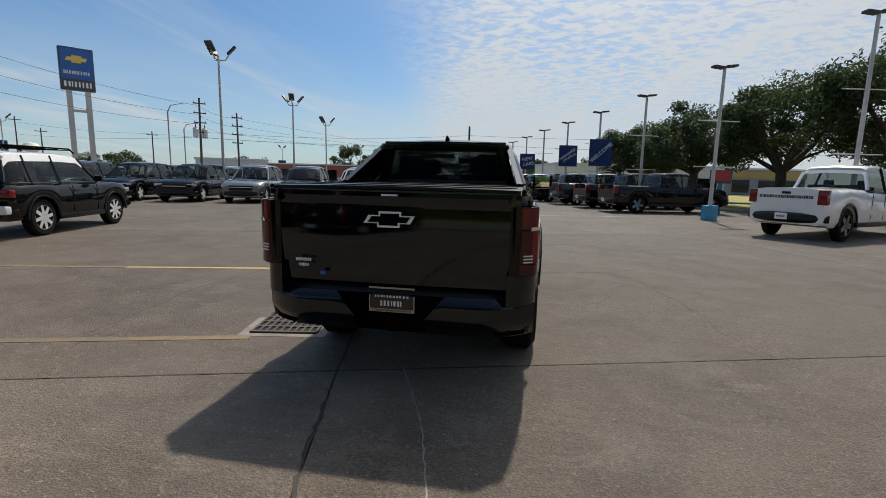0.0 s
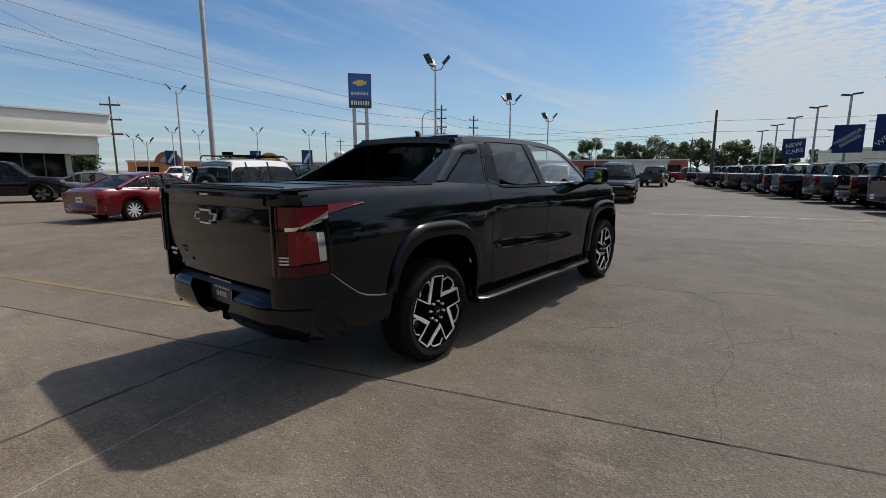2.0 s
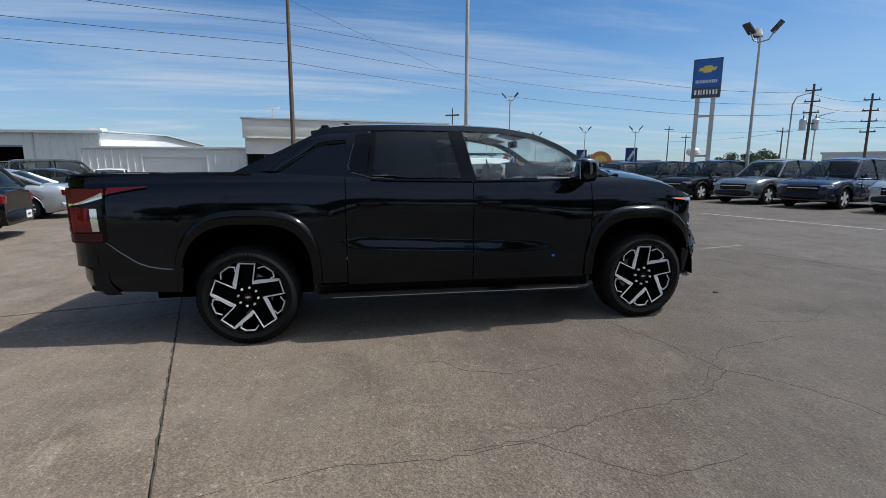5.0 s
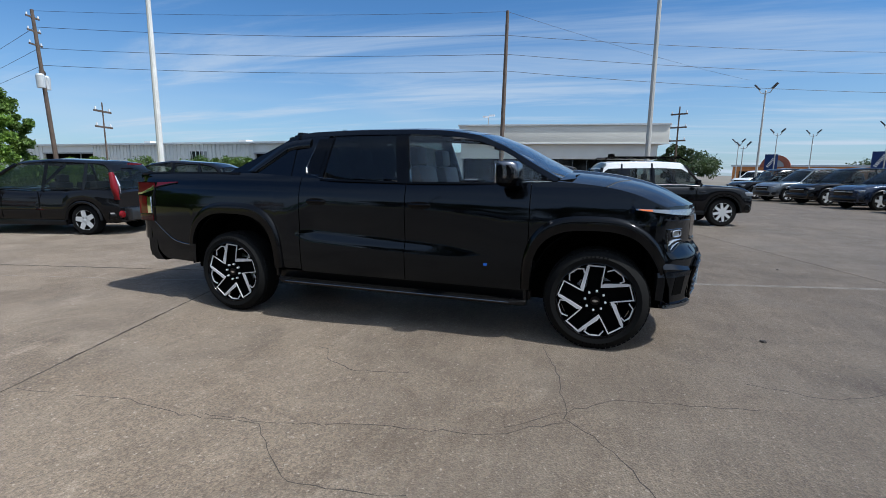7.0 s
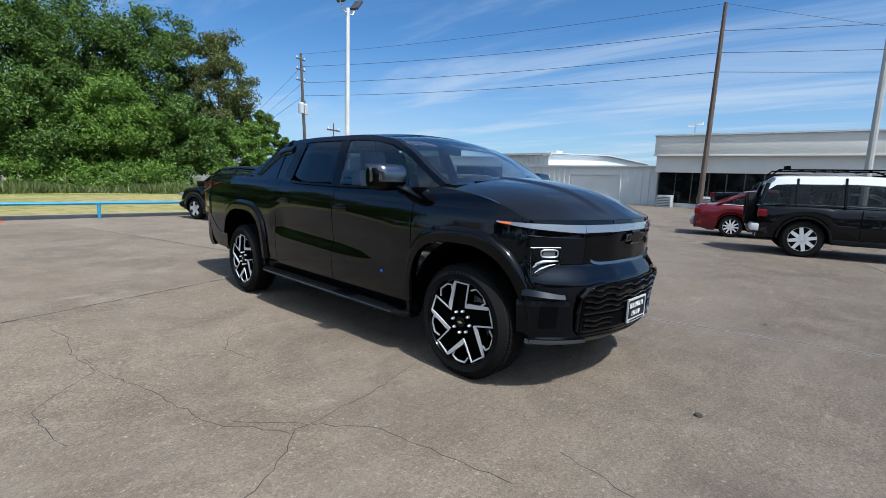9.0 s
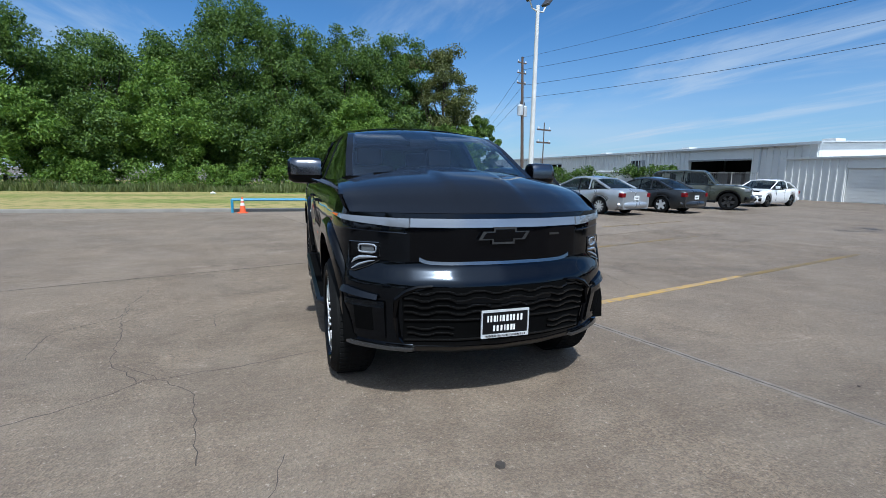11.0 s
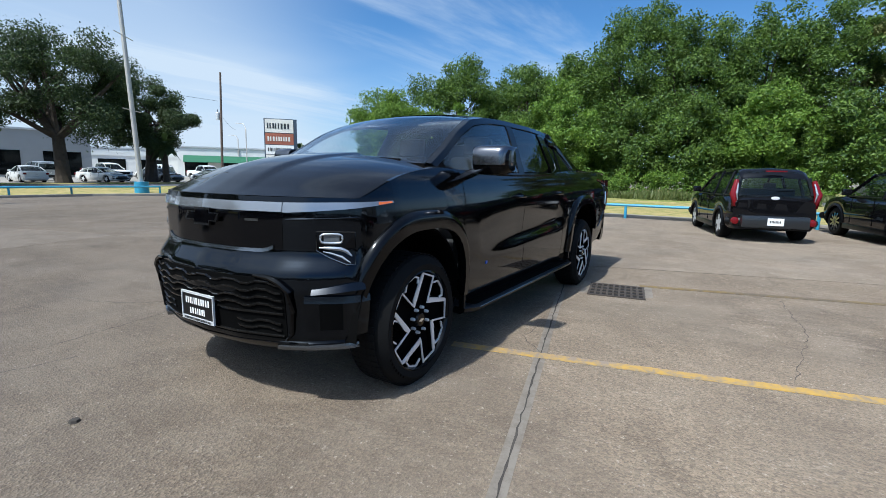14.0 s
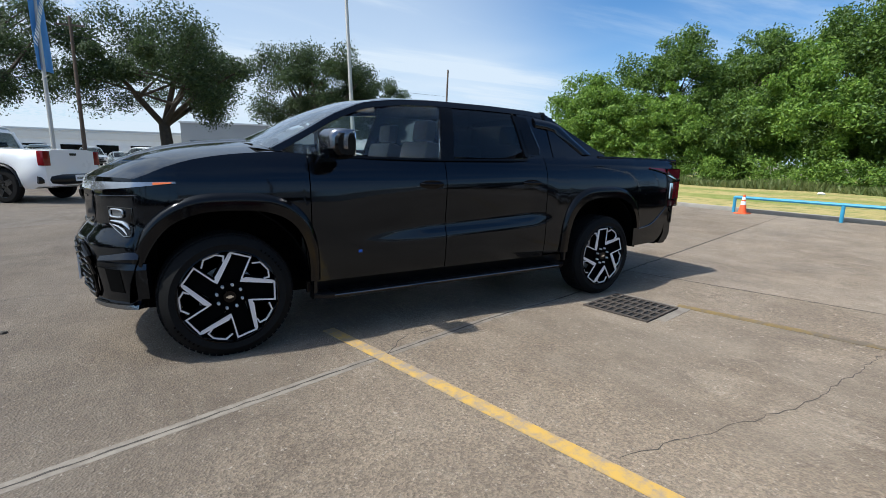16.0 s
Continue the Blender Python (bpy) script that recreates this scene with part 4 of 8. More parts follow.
for k, (zz, amp, reach) in enumerate(((0.758, 0.008, 0.0), (0.716, 0.008, 0.0), (0.672, 0.008, 0.0), (0.630, 0.008, 0.0), (0.588, 0.0, 0.0), (0.535, 0.007, 0.21), (0.497, 0.007, 0.21), (0.460, 0.0, 0.0))):
    # wavy slats over a straight one, then short wavy slats beside the plate and a closing slat
    for s0, s1 in (((-0.412, 0.412),) if not reach else ((-0.40, -reach), (reach, 0.40))):
        top, low = [], []
        n_ = max(12, round((s1 - s0) * 110))
        for i in range(n_ + 1):
            sv = s0 + (s1 - s0) * i / n_
            ph = round((sv + 0.5) * 110) % 16
            dz = amp * (1 if ph < 7 else -1 if 9 <= ph < 14 else 0)
            z_ = min(zz + dz, 0.780 - 0.25 * max(0.0, abs(sv) - 0.30))
            top.append((sv, z_))
        slat = Shape().sheet(lambda u, v, p=top: nose(p[round(u * (len(p) - 1))][0], p[round(u * (len(p) - 1))][1] + 0.004 * (1 - v), 0.004 + 0.010 * v), len(top) - 1, 1, (0, -0.004, -0.008))
        part("grille_slat", slat, BLACK_PAINT, lower, angle=25)
for sgn in (1, -1):
    # frame of the lower grille and the raised fang beside it
    fang = [(0.30, 0.797), (0.36, 0.790), (0.405, 0.765), (0.445, 0.715), (0.452, 0.60), (0.440, 0.47), (0.42, 0.435)]
    part("grille_frame", Shape().tube([nose(sgn * a, z, 0.010) for a, z in fang], [0.008, 0.012, 0.016, 0.018, 0.014, 0.012, 0.010], 6), BLACK_GLOSS, lower)
    S1 = nose_s(y=2.32)
    low_c = lambda a: 0.445 + 0.02 * a
    nose_part("bumper_corner", sgn * 0.50, sgn * S1, low_c, lambda a: 0.655, BLACK_PAINT, 0.008, 0.014, 22, 8, 0.02)
    nose_part("bumper_ledge", sgn * 0.50, sgn * S1, lambda a: 0.655, lambda a: 0.692, SATIN_BLACK, 0.017, 0.002, 22, 3, 0.02)
    # dark vent slot low in the corner
    nose_part("corner_vent", sgn * 0.56, sgn * 0.66, lambda a: 0.50, lambda a: 0.655, MATTE_BLACK, 0.0125, 0.0165, 6, 4, 0.02)
    nose_part("cheek_facet", sgn * 0.53, sgn * (S1 - 0.03), lambda a: 0.725 - 0.012 * max(0.0, 0.70 - a) / 0.10, lambda a: 0.732 + 0.034 * max(0.0, min(1.0, (a - 0.54) / 0.16)), SATIN_BLACK, 0.020, 0.002, 8, 2, 0.015)
    # chin lip running round the lower corner
    nose_part("bumper_lip", sgn * 0.38, sgn * nose_s(y=2.37), lambda a: 0.362 + 0.045 * a, lambda a: 0.384 + 0.055 * a, SATIN_TRIM, 0.040, 0.022, 18, 3, 0.03)
    # lamp unit: dark box, projector lens and hooked guides
    sa, sb = nose_s(x=0.742), nose_s(x=0.905)
    head = nose_part("headlight", sgn * sa, sgn * sb, lambda a: 0.932 - 0.070 * max(0.0, min(1.0, (a - sa) / (sb - sa) * 1.3)), lambda a: 1.040, BLACK_GLOSS, 0.008, 0.004, 10, 6, 0.03, "headlight with bright hooked light guides")
    at_x = lambda x, z, o: nose(sgn * nose_s(x=x), z, o)
    ring = [at_x(0.808 + 0.046 * math.cos(a * math.pi / 8) * (abs(math.cos(a * math.pi / 8)) + 0.001) ** -0.45, 1.000 + 0.025 * math.sin(a * math.pi / 8) * (abs(math.sin(a * math.pi / 8)) + 0.001) ** -0.45, 0.014) for a in range(16)]
    part("lens_ring", Shape().tube(ring, 0.0065, 6, closed=True), LAMP_BRIGHT, head)
    part("lens", Shape().sheet(lambda u, v: at_x(0.776 + 0.064 * u, 0.981 + 0.038 * v, 0.010), 4, 3, (0, -0.008, 0)), LENS_GREY, head)
    part("light_guide", Shape().tube([at_x(x, z, 0.012) for x, z in ((0.757, 0.950), (0.80, 0.948), (0.845, 0.944), (0.872, 0.930), (0.890, 0.905))], [0.004, 0.010, 0.012, 0.011, 0.004], 6), LAMP_BRIGHT, head)
    part("light_guide", Shape().tube([at_x(x, z, 0.012) for x, z in ((0.772, 0.928), (0.81, 0.918), (0.850, 0.900), (0.884, 0.872))], [0.003, 0.006, 0.008, 0.003], 6), LAMP_BRIGHT, head)
    part("lamp_edge", Shape().tube([at_x(x, z, 0.008) for x, z in ((0.745, 1.038), (0.742, 0.934), (0.80, 0.895), (0.868, 0.862), (0.903, 0.862), (0.905, 1.036), (0.745, 1.038))], 0.004, 5), DARK_CHROME, head)
    # crease running back from the grille above the lamp
    part("cheek_crease", Shape().tube([nose(sgn * (0.41 + 0.36 * k / 10), 1.098 + 0.018 * k / 10, 0.001) for k in range(11)], [0.004] + [0.007] * 9 + [0.003], 6), BLACK_PAINT, truck)
    bar_lo = lambda a: 1.136 + 0.054 * max(0.0, (a - 0.40) / (SIDE_S - 0.40)) ** 1.2
    bar_hi = lambda a: 1.190 + 0.012 * max(0.0, (a - 0.40) / (SIDE_S - 0.40))
    nose_part("light_bar_end", sgn * 0.402, sgn * SIDE_S, bar_lo, bar_hi, LIGHT_BAR, 0.017, 0.013, 30, 3, 0.02)
    sm = nose_s(y=2.25)
    nose_part("marker_lamp", sgn * sm, sgn * (SIDE_S - 0.012), lambda a: bar_lo(a) + 0.003, lambda a: bar_hi(a) - 0.003, AMBER, 0.021, 0.018, 8, 2, 0.01, "amber side marker lamp")
nose_part("light_bar", -0.395, 0.395, lambda a: 1.138, lambda a: 1.190, LIGHT_BAR, 0.012, 0.006, 30, 3, 0.012, "pale grey full-width light bar")
nose_part("skid_plate", -0.50, 0.50, lambda a: 0.345 + 0.03 * a, lambda a: 0.400 + 0.03 * a, BLACK_TRIM, 0.0, 0.006, 24, 3, 0.05)
nose_part("name_badge", -0.29, -0.23, lambda a: 1.082, lambda a: 1.096, DARK_CHROME, 0.008, 0.008, 4, 1, 0.004)
BOW = [(-0.160, -0.026), (-0.075, -0.026), (-0.075, -0.052), (0.065, -0.052), (0.065, -0.026), (0.130, -0.026), (0.160, 0.026), (0.075, 0.026), (0.075, 0.052), (-0.065, 0.052), (-0.065, 0.026), (-0.130, 0.026)]
for name, yy, zz, rz in (("front_badge", 2.690, 1.090, 180), ("rear_badge", -3.246, 1.215, 0)):
    mm = Matrix.Translation((0, yy, zz)) @ Matrix.Rotation(radians(rz), 4, "Z") @ Matrix.Rotation(radians(90), 4, "X")
    rim = part(name, Shape().prism([(x * 1.07, y * 1.0) for x, y in BOW], mm, 0.012 if rz == 0 else 0.014), MACHINED if rz == 0 else DARK_CHROME, truck, "cross-shaped emblem with a bright rim")
    part("emblem_face", Shape().prism([(x * 0.90, y * 0.74) for x, y in BOW], mm, 0.016 if rz == 0 else 0.018), BLACK_GLOSS, rim)

# plates with their frames; the writing stays as bars
for name, yy, zz, rz in (("front_plate", 2.752, 0.553, 180), ("rear_plate", -3.172, 0.662, 0)):
    mm = Matrix.Translation((0.0, yy, zz)) @ Matrix.Rotation(radians(rz), 4, "Z") @ Matrix.Rotation(radians(90), 4, "X")
    plate = part(name, Shape().prism([(-0.155, -0.082), (0.155, -0.082), (0.155, 0.082), (-0.155, 0.082)], mm, 0.006), PLATE_BLACK, truck, "dealer plate with two rows of white lettering")
    fr = Shape()
    for x0, x1, y0, y1 in ((-0.160, 0.160, 0.074, 0.087), (-0.160, 0.160, -0.087, -0.064), (-0.160, -0.152, -0.064, 0.074), (0.152, 0.160, -0.064, 0.074)):
        fr.prism([(x0, y0), (x1, y0), (x1, y1), (x0, y1)], mm, 0.012)
    part("plate_frame", fr, ALLOY if name == "front_plate" else DARK_CHROME, plate, "bright plate frame")
    part("lettering", bars(Shape(), mm @ Matrix.Translation((0, 0.033, 0.0065)), 0.24, 0.060, 1, seed=3), WHITE_INK, plate)
    part("lettering", bars(Shape(), mm @ Matrix.Translation((0, -0.028, 0.0065)), 0.16, 0.055, 1, seed=5), WHITE_INK, plate)
for yy, zz, rz in ((2.752, 0.553, 180), (-3.172, 0.662, 0)):
    mm = Matrix.Translation((0.0, yy, zz)) @ Matrix.Rotation(radians(rz), 4, "Z") @ Matrix.Rotation(radians(90), 4, "X")
    part("frame_lettering", bars(Shape(), mm @ Matrix.Translation((0, -0.0755, 0.0125)), 0.27, 0.020, 1, seed=13, depth=0.001), PLATE_BLACK, truck)
part("plate_bracket", Shape().box((0, 2.735, 0.553), (0.30, 0.05, 0.15)), BLACK_TRIM, truck)

# tail: tailgate, lamps, bumper, bed cover
gate = part("tailgate", Shape().sheet(lambda u, v: ((-1 + 2 * u) * 0.790, -3.225 - 0.018 * math.sin(math.pi * min(1, v * 1.05)) - 0.018 * (v > 0.93) + 0.020 * (2 * u - 1) ** 2 + 0.03 * (1 - v), 0.775 + 0.615 * v), 20, 18, (0, 0.05, 0)), BLACK_PAINT, truck, angle=40)
part("tailgate_top", Shape().sheet(lambda u, v: ((-1 + 2 * u) * 0.84, -3.25 + 0.13 * v + 0.02 * (2 * u - 1) ** 2, 1.392 + 0.016 * v), 12, 3, (0, 0, -0.03)), BLACK_PAINT, truck)
part("gate_release", Shape().box((0, -3.252, 1.372), (0.11, 0.01, 0.012)), ALLOY, gate, bevel=0.003)
stick = Shape()
mm = Matrix.Translation((-0.60, -3.243, 0.905)) @ Matrix.Rotation(radians(90), 4, "X")
bars(stick, mm @ Matrix.Translation((0, 0.018, 0)), 0.115, 0.03, 1, seed=7, depth=0.003)
bars(stick, mm @ Matrix.Translation((0.0, -0.018, 0)), 0.075, 0.03, 1, seed=8, depth=0.003)
part("dealer_sticker", stick, WHITE_INK, gate, "small white dealer lettering as bars")
part("tailgate_badge", Shape().box((-0.47, -3.236, 0.835), (0.035, 0.008, 0.022)), BADGE_BLUE, gate)
cover = part("tonneau_cover", Shape().sheet(lambda u, v: ((-1 + 2 * v) * (0.835 + 0.02 * u), -3.16 + 2.05 * u, 1.418 + 0.012 * u + 0.010 * (1 - (2 * v - 1) ** 2)), 16, 8, (0, 0, -0.02)), BLACK_TRIM, truck, "flat black bed cover")
for k in range(4):
    y = -3.13 + k * 0.52
    part("cover_seam", Shape().box((0, y, 1.432 + 0.003 * k), (1.62, 0.012, 0.006)), MATTE_BLACK, cover)
for sgn in (1, -1):
    part("cover_rail", Shape().tube([(sgn * 0.855, -3.18, 1.412), (sgn * 0.865, -1.8, 1.428)], 0.016, 6), BLACK_GLOSS, cover)
    def tl(u, v, s=sgn):
        # tail lamp wraps round the corner: u runs from the gate onto the flank
        z = 0.880 + 0.440 * v
        if u < 0.45:
            x = 0.800 + (0.955 - 0.800) * (u / 0.45) ** 0.9
            y = -3.232 + 0.085 * (u / 0.45) ** 2.2
        else:
            k = (u - 0.45) / 0.55
            x, y = side_x(-3.14 + 0.24 * k, z) + 0.006, -3.147 + 0.235 * k
            x = max(x, 0.950)
        return (s * x, y, z)
    lamp = part("tail_lamp", Shape().sheet(lambda u, v, s=sgn: tl(u, v, s), 18, 14, (-sgn * 0.02, 0.02, 0)), BLACK_GLOSS, truck, "smoked red tail lamp wrapping the corner", angle=60)
    def on_tl(u0, u1, v0, v1, name, mat, off=0.006, lean=0.0):
        def fn(u, v, s=sgn):
            p = tl(u0 + (u1 - u0) * u + lean * v, v0 + (v1 - v0) * v, s)
            return (p[0] + s * off, p[1] - off * 0.6, p[2])
        part(name, Shape().sheet(fn, 8, 6, (-sgn * 0.01, 0.004, 0)), mat, lamp, angle=60)
    def wedge(u, v, s=sgn):
        # upper red field, cut off below by the rising arm
        uu = 0.13 + 0.87 * u
        lo = 0.69 + 0.19 * max(0.0, (uu - 0.42) / 0.58) ** 1.2
        p = tl(uu, lo + (0.985 - lo) * v, s)
        return (p[0] + s * 0.006, p[1] - 0.0036, p[2])
    part("red_lens_upper", Shape().sheet(wedge, 12, 6, (-sgn * 0.01, 0.004, 0)), RED_SMOKE, lamp, angle=60)
    on_tl(0.47, 0.775, 0.20, 0.66, "red_lens_lower", RED_LENS, 0.006, -0.02)
    on_tl(0.13, 0.93, 0.02, 0.17, "red_lens_base", RED_DARK)
    on_tl(0.13, 0.315, 0.19, 0.66, "red_lens_inner", RED_DARK)
    on_tl(0.32, 0.46, 0.19, 0.66, "red_lens_corner", RED_LENS)
    # bright hook: a rising arm and a leg, both leaving the rear corner
    def on_path(a, b, w0, w1, name, mat):
        def fn(u, v, s=sgn):
            p = tl(a[0] + (b[0] - a[0]) * u, a[1] + (b[1] - a[1]) * u ** 1.3 + (w0 + (w1 - w0) * u) * (v - 0.5), s)
            return (p[0] + s * 0.011, p[1] - 0.006, p[2])
        part(name, Shape().sheet(fn, 10, 3, (-sgn * 0.01, 0.004, 0)), mat, lamp, angle=60)
    on_path((0.50, 0.705), (0.995, 0.865), 0.025, 0.105, "silver_hook_arm", CHROME)
    on_path((0.40, 0.675), (0.95, 0.665), 0.035, 0.055, "hook_gap", BLACK_GLOSS)
    on_path((0.29, 0.690), (0.49, 0.700), 0.055, 0.045, "silver_hook_tip", CHROME)
    on_tl(0.785, 0.91, 0.21, 0.625, "silver_hook_leg", CHROME, 0.010, -0.025)
    for k in range(3):
        on_tl(0.17, 0.33, 0.20 + 0.045 * k, 0.220 + 0.045 * k, "reflector_bar", ALLOY, 0.010)
    # upper spear of the lamp along the flank
    def spear(u, v, s=sgn):
        y = -2.93 + 0.33 * u
        z = 1.318 + 0.012 * u - (0.050 * (1 - u) ** 1.3 + 0.012) * v
        return (s * (side_x(y, z) + 0.007), y, z)
    part("lamp_spear", Shape().sheet(spear, 10, 3, (-sgn * 0.02, 0, 0)), RED_SMOKE, lamp, angle=60)
    part("spear_edge", Shape().tube([Vector(spear(k / 8, 1.0)) + Vector((sgn * 0.003, 0, 0)) for k in range(9)], 0.006, 6), BLACK_GLOSS, lamp, angle=60)
    # filler between gate and lamp, and the corner above
    part("corner_cap", Shape().sheet(lambda u, v, s=sgn: (s * (0.76 + (side_x(-3.08, 1.36) - 0.76) * u), -3.245 + 0.17 * u ** 2.4, 1.322 + 0.075 * v - 0.01 * u), 10, 4, (0, 0.06, 0)), BLACK_PAINT, truck, angle=50)
    part("corner_post", Shape().sheet(lambda u, v, s=sgn: (s * (0.77 + (side_x(-3.05, 0.8) - 0.77) * u), -3.235 + 0.17 * u ** 2.4, 0.68 + 0.205 * v), 10, 4, (0, 0.06, 0)), BLACK_PAINT, truck, angle=50)


def rear_bump(x, z):
    a = abs(x)
    return -3.262 + 0.20 * max(0.0, (a - 0.55) / 0.40) ** 2.2 + 0.09 * max(0.0, (0.56 - z) / 0.12) ** 1.5 + 0.05 * max(0.0, (z - 0.66) / 0.06) ** 1.5


for sx in (1, -1):
    def wing(u, v, s=sx):
        x = 0.24 + 0.715 * u
        top = 0.56 + 0.155 * min(1.0, max(0.0, (x - 0.24) / 0.13))
        z = 0.440 + (top - 0.440) * v
        return (s * x, rear_bump(x, z), z)
    part("rear_bumper_wing", Shape().sheet(wing, 30, 12, (0, 0.12, 0)), BLACK_PAINT, truck, angle=40)
    def skirt(u, v, s=sx):
        y = -3.075 + 0.68 * u
        lo = 0.44 + 0.03 * (1 - u)
        hi = 0.48 + 0.56 * max(0.0, -2.4 - y)
        z = lo + (hi - lo) * v
        return (s * (side_x(y, z) - 0.006), y, z)
    part("rear_skirt", Shape().sheet(skirt, 14, 5, (-sx * 0.05, 0, 0)), BLACK_PAINT, truck, angle=40)
    part("corner_step", Shape().sheet(lambda u, v, s=sx: (s * (0.70 + 0.20 * u), rear_bump(0.70 + 0.20 * u, 0.49) - 0.003, 0.462 + 0.055 * v), 8, 2, (0, 0.03, 0)), MATTE_BLACK, truck)
part("bumper_recess", Shape().box((0, -3.09, 0.615), (0.66, 0.10, 0.30)), MATTE_BLACK, truck, bevel=0.02)
part("rear_bumper_step", Shape().sheet(lambda u, v: ((-1 + 2 * u) * 0.90, rear_bump((-1 + 2 * u) * 0.90, 0.70) + 0.02 + 0.06 * v, 0.712 + 0.045 * v), 20, 3, (0, 0.03, -0.02)), BLACK_TRIM, truck)
part("rear_valance", Shape().sheet(lambda u, v: ((-1 + 2 * u) * 0.80, -3.17 + 0.14 * (1 - v), 0.40 + 0.10 * v), 12, 3, (0, 0.04, 0)), MATTE_BLACK, truck)
part("tow_hitch", Shape().box((0, -3.13, 0.47), (0.08, 0.08, 0.07)), MATTE_BLACK, truck, bevel=0.008)

# underbody
for centre, size in (((0, 1.85, 0.72), (1.09, 1.20, 0.86)), ((0, -1.87, 0.72), (1.09, 1.24, 0.86)), ((0, -0.2, 0.42), (1.12, 5.1, 0.26)), ((0, 0, 0.47), (1.76, 2.50, 0.20)), ((0, -2.80, 0.85), (1.72, 0.50, 0.70)), ((0, -1.9, 1.21), (1.66, 1.7, 0.34)), ((0, 1.90, 1.20), (1.60, 0.85, 0.12)), ((0, 2.36, 0.85), (1.44, 0.20, 0.70))):
    part("underbody_tray", Shape().box(centre, size), MATTE_BLACK, truck, bevel=0.02)

# cabin
inner = Shape().box((0, 0.1, 0.62), (1.72, 2.4, 0.06)).box((0, -1.06, 1.10), (1.66, 0.06, 0.66))
part("cabin_floor", inner, CABIN, truck)
for sgn in (1, -1):
    part("door_card", Shape().box((sgn * 0.875, 0.12, 1.02), (0.04, 2.3, 0.66)), CABIN, truck, bevel=0.015)
part("dashboard", Shape().box((0, 1.28, 1.21), (1.60, 0.50, 0.34)), CABIN, truck, "dark grey dashboard", bevel=0.06)
part("centre_screen", Shape().box((-0.02, 1.02, 1.36), (0.44, 0.02, 0.24)), BLACK_GLOSS, truck, bevel=0.006)
wheel_path = [(-0.40 + 0.185 * math.cos(a * math.pi / 12), 0.90 - 0.08 * math.sin(a * math.pi / 12), 1.20 + 0.17 * math.sin(a * math.pi / 12)) for a in range(24)]
part("steering_wheel", Shape().tube(wheel_path, 0.017, 8, closed=True).tube([(-0.40, 0.90, 1.20), (-0.40, 1.1, 1.12)], 0.05, 8), CABIN, truck)
for sx in (-0.40, 0.40):
    for sy in (0.25, -0.78):
        seat = part("seat", Shape().box((sx, sy + 0.18, 0.88), (0.54, 0.56, 0.20)), SEAT, truck, "dark grey leather seat", bevel=0.05)
        back = Shape().box((0, 0, 0), (0.52, 0.17, 0.66), m=Matrix.Translation((sx, sy - 0.10, 1.20)) @ Matrix.Rotation(radians(13), 4, "X"))
        part("seat_back", back, SEAT, seat, bevel=0.05)
        part("headrest", Shape().box((0, 0, 0), (0.28, 0.11, 0.19), m=Matrix.Translation((sx, sy - 0.20, 1.625)) @ Matrix.Rotation(radians(8), 4, "X")), SEAT, seat, bevel=0.04)
part("inside_mirror", Shape().box((0, 0.80, 1.74), (0.26, 0.03, 0.075)), MATTE_BLACK, truck, bevel=0.012)
for sx in (-0.40, 0.40):
    part("sun_visor", Shape().box((sx, 0.62, 1.80), (0.46, 0.20, 0.018), m=Matrix.Translation((sx, 0.66, 1.80)) @ Matrix.Rotation(radians(-12), 4, "X")), CABIN, truck, bevel=0.006)


# ---- wheels ----
def ring_strip(sh, pts, w, m, depth, closed=True):
    """A flat strip of width w along 2D points, mitred, pulled to depth."""
    k = len(pts)
    left, right = [], []
    for i, p in enumerate(pts):
        a = Vector(pts[(i - 1) % k]) if (closed or i) else None
        b = Vector(pts[(i + 1) % k]) if (closed or i < k - 1) else None
        p = Vector(p)
        d1 = (p - a).normalized() if a is not None else (b - p).normalized()
        d2 = (b - p).normalized() if b is not None else d1
        nrm = Vector((-d1.y - d2.y, d1.x + d2.x))
        nrm = nrm / max(0.55, nrm.length) if nrm.length else Vector((0, 0))
        nrm.normalize()
        s = 1 / max(0.55, nrm.dot(Vector((-d1.y, d1.x))))
        wi = w[i] if isinstance(w, list) else w
        left.append(p + nrm * wi / 2 * s)
        right.append(p - nrm * wi / 2 * s)
    verts = [m @ Vector((q.x, q.y, z)) for z in (0, depth) for lst in (left, right) for q in lst]
    faces = []
    for i in range(k if closed else k - 1):
        j = (i + 1) % k
        l0, l1, r0, r1 = i, j, k + i, k + j
        faces += [(l0, r0, r1, l1), (2 * k + l0, 2 * k + l1, 2 * k + r1, 2 * k + r0), (l0, l1, 2 * k + l1, 2 * k + l0), (r0, 2 * k + r0, 2 * k + r1, r1)]
    if not closed:
        faces += [(0, 2 * k, 3 * k, k), (k - 1, 2 * k - 1, 4 * k - 1, 3 * k - 1)]
    return sh.add(verts, faces)


def polar(r, a):
    return (r * math.cos(radians(a)), r * math.sin(radians(a)))


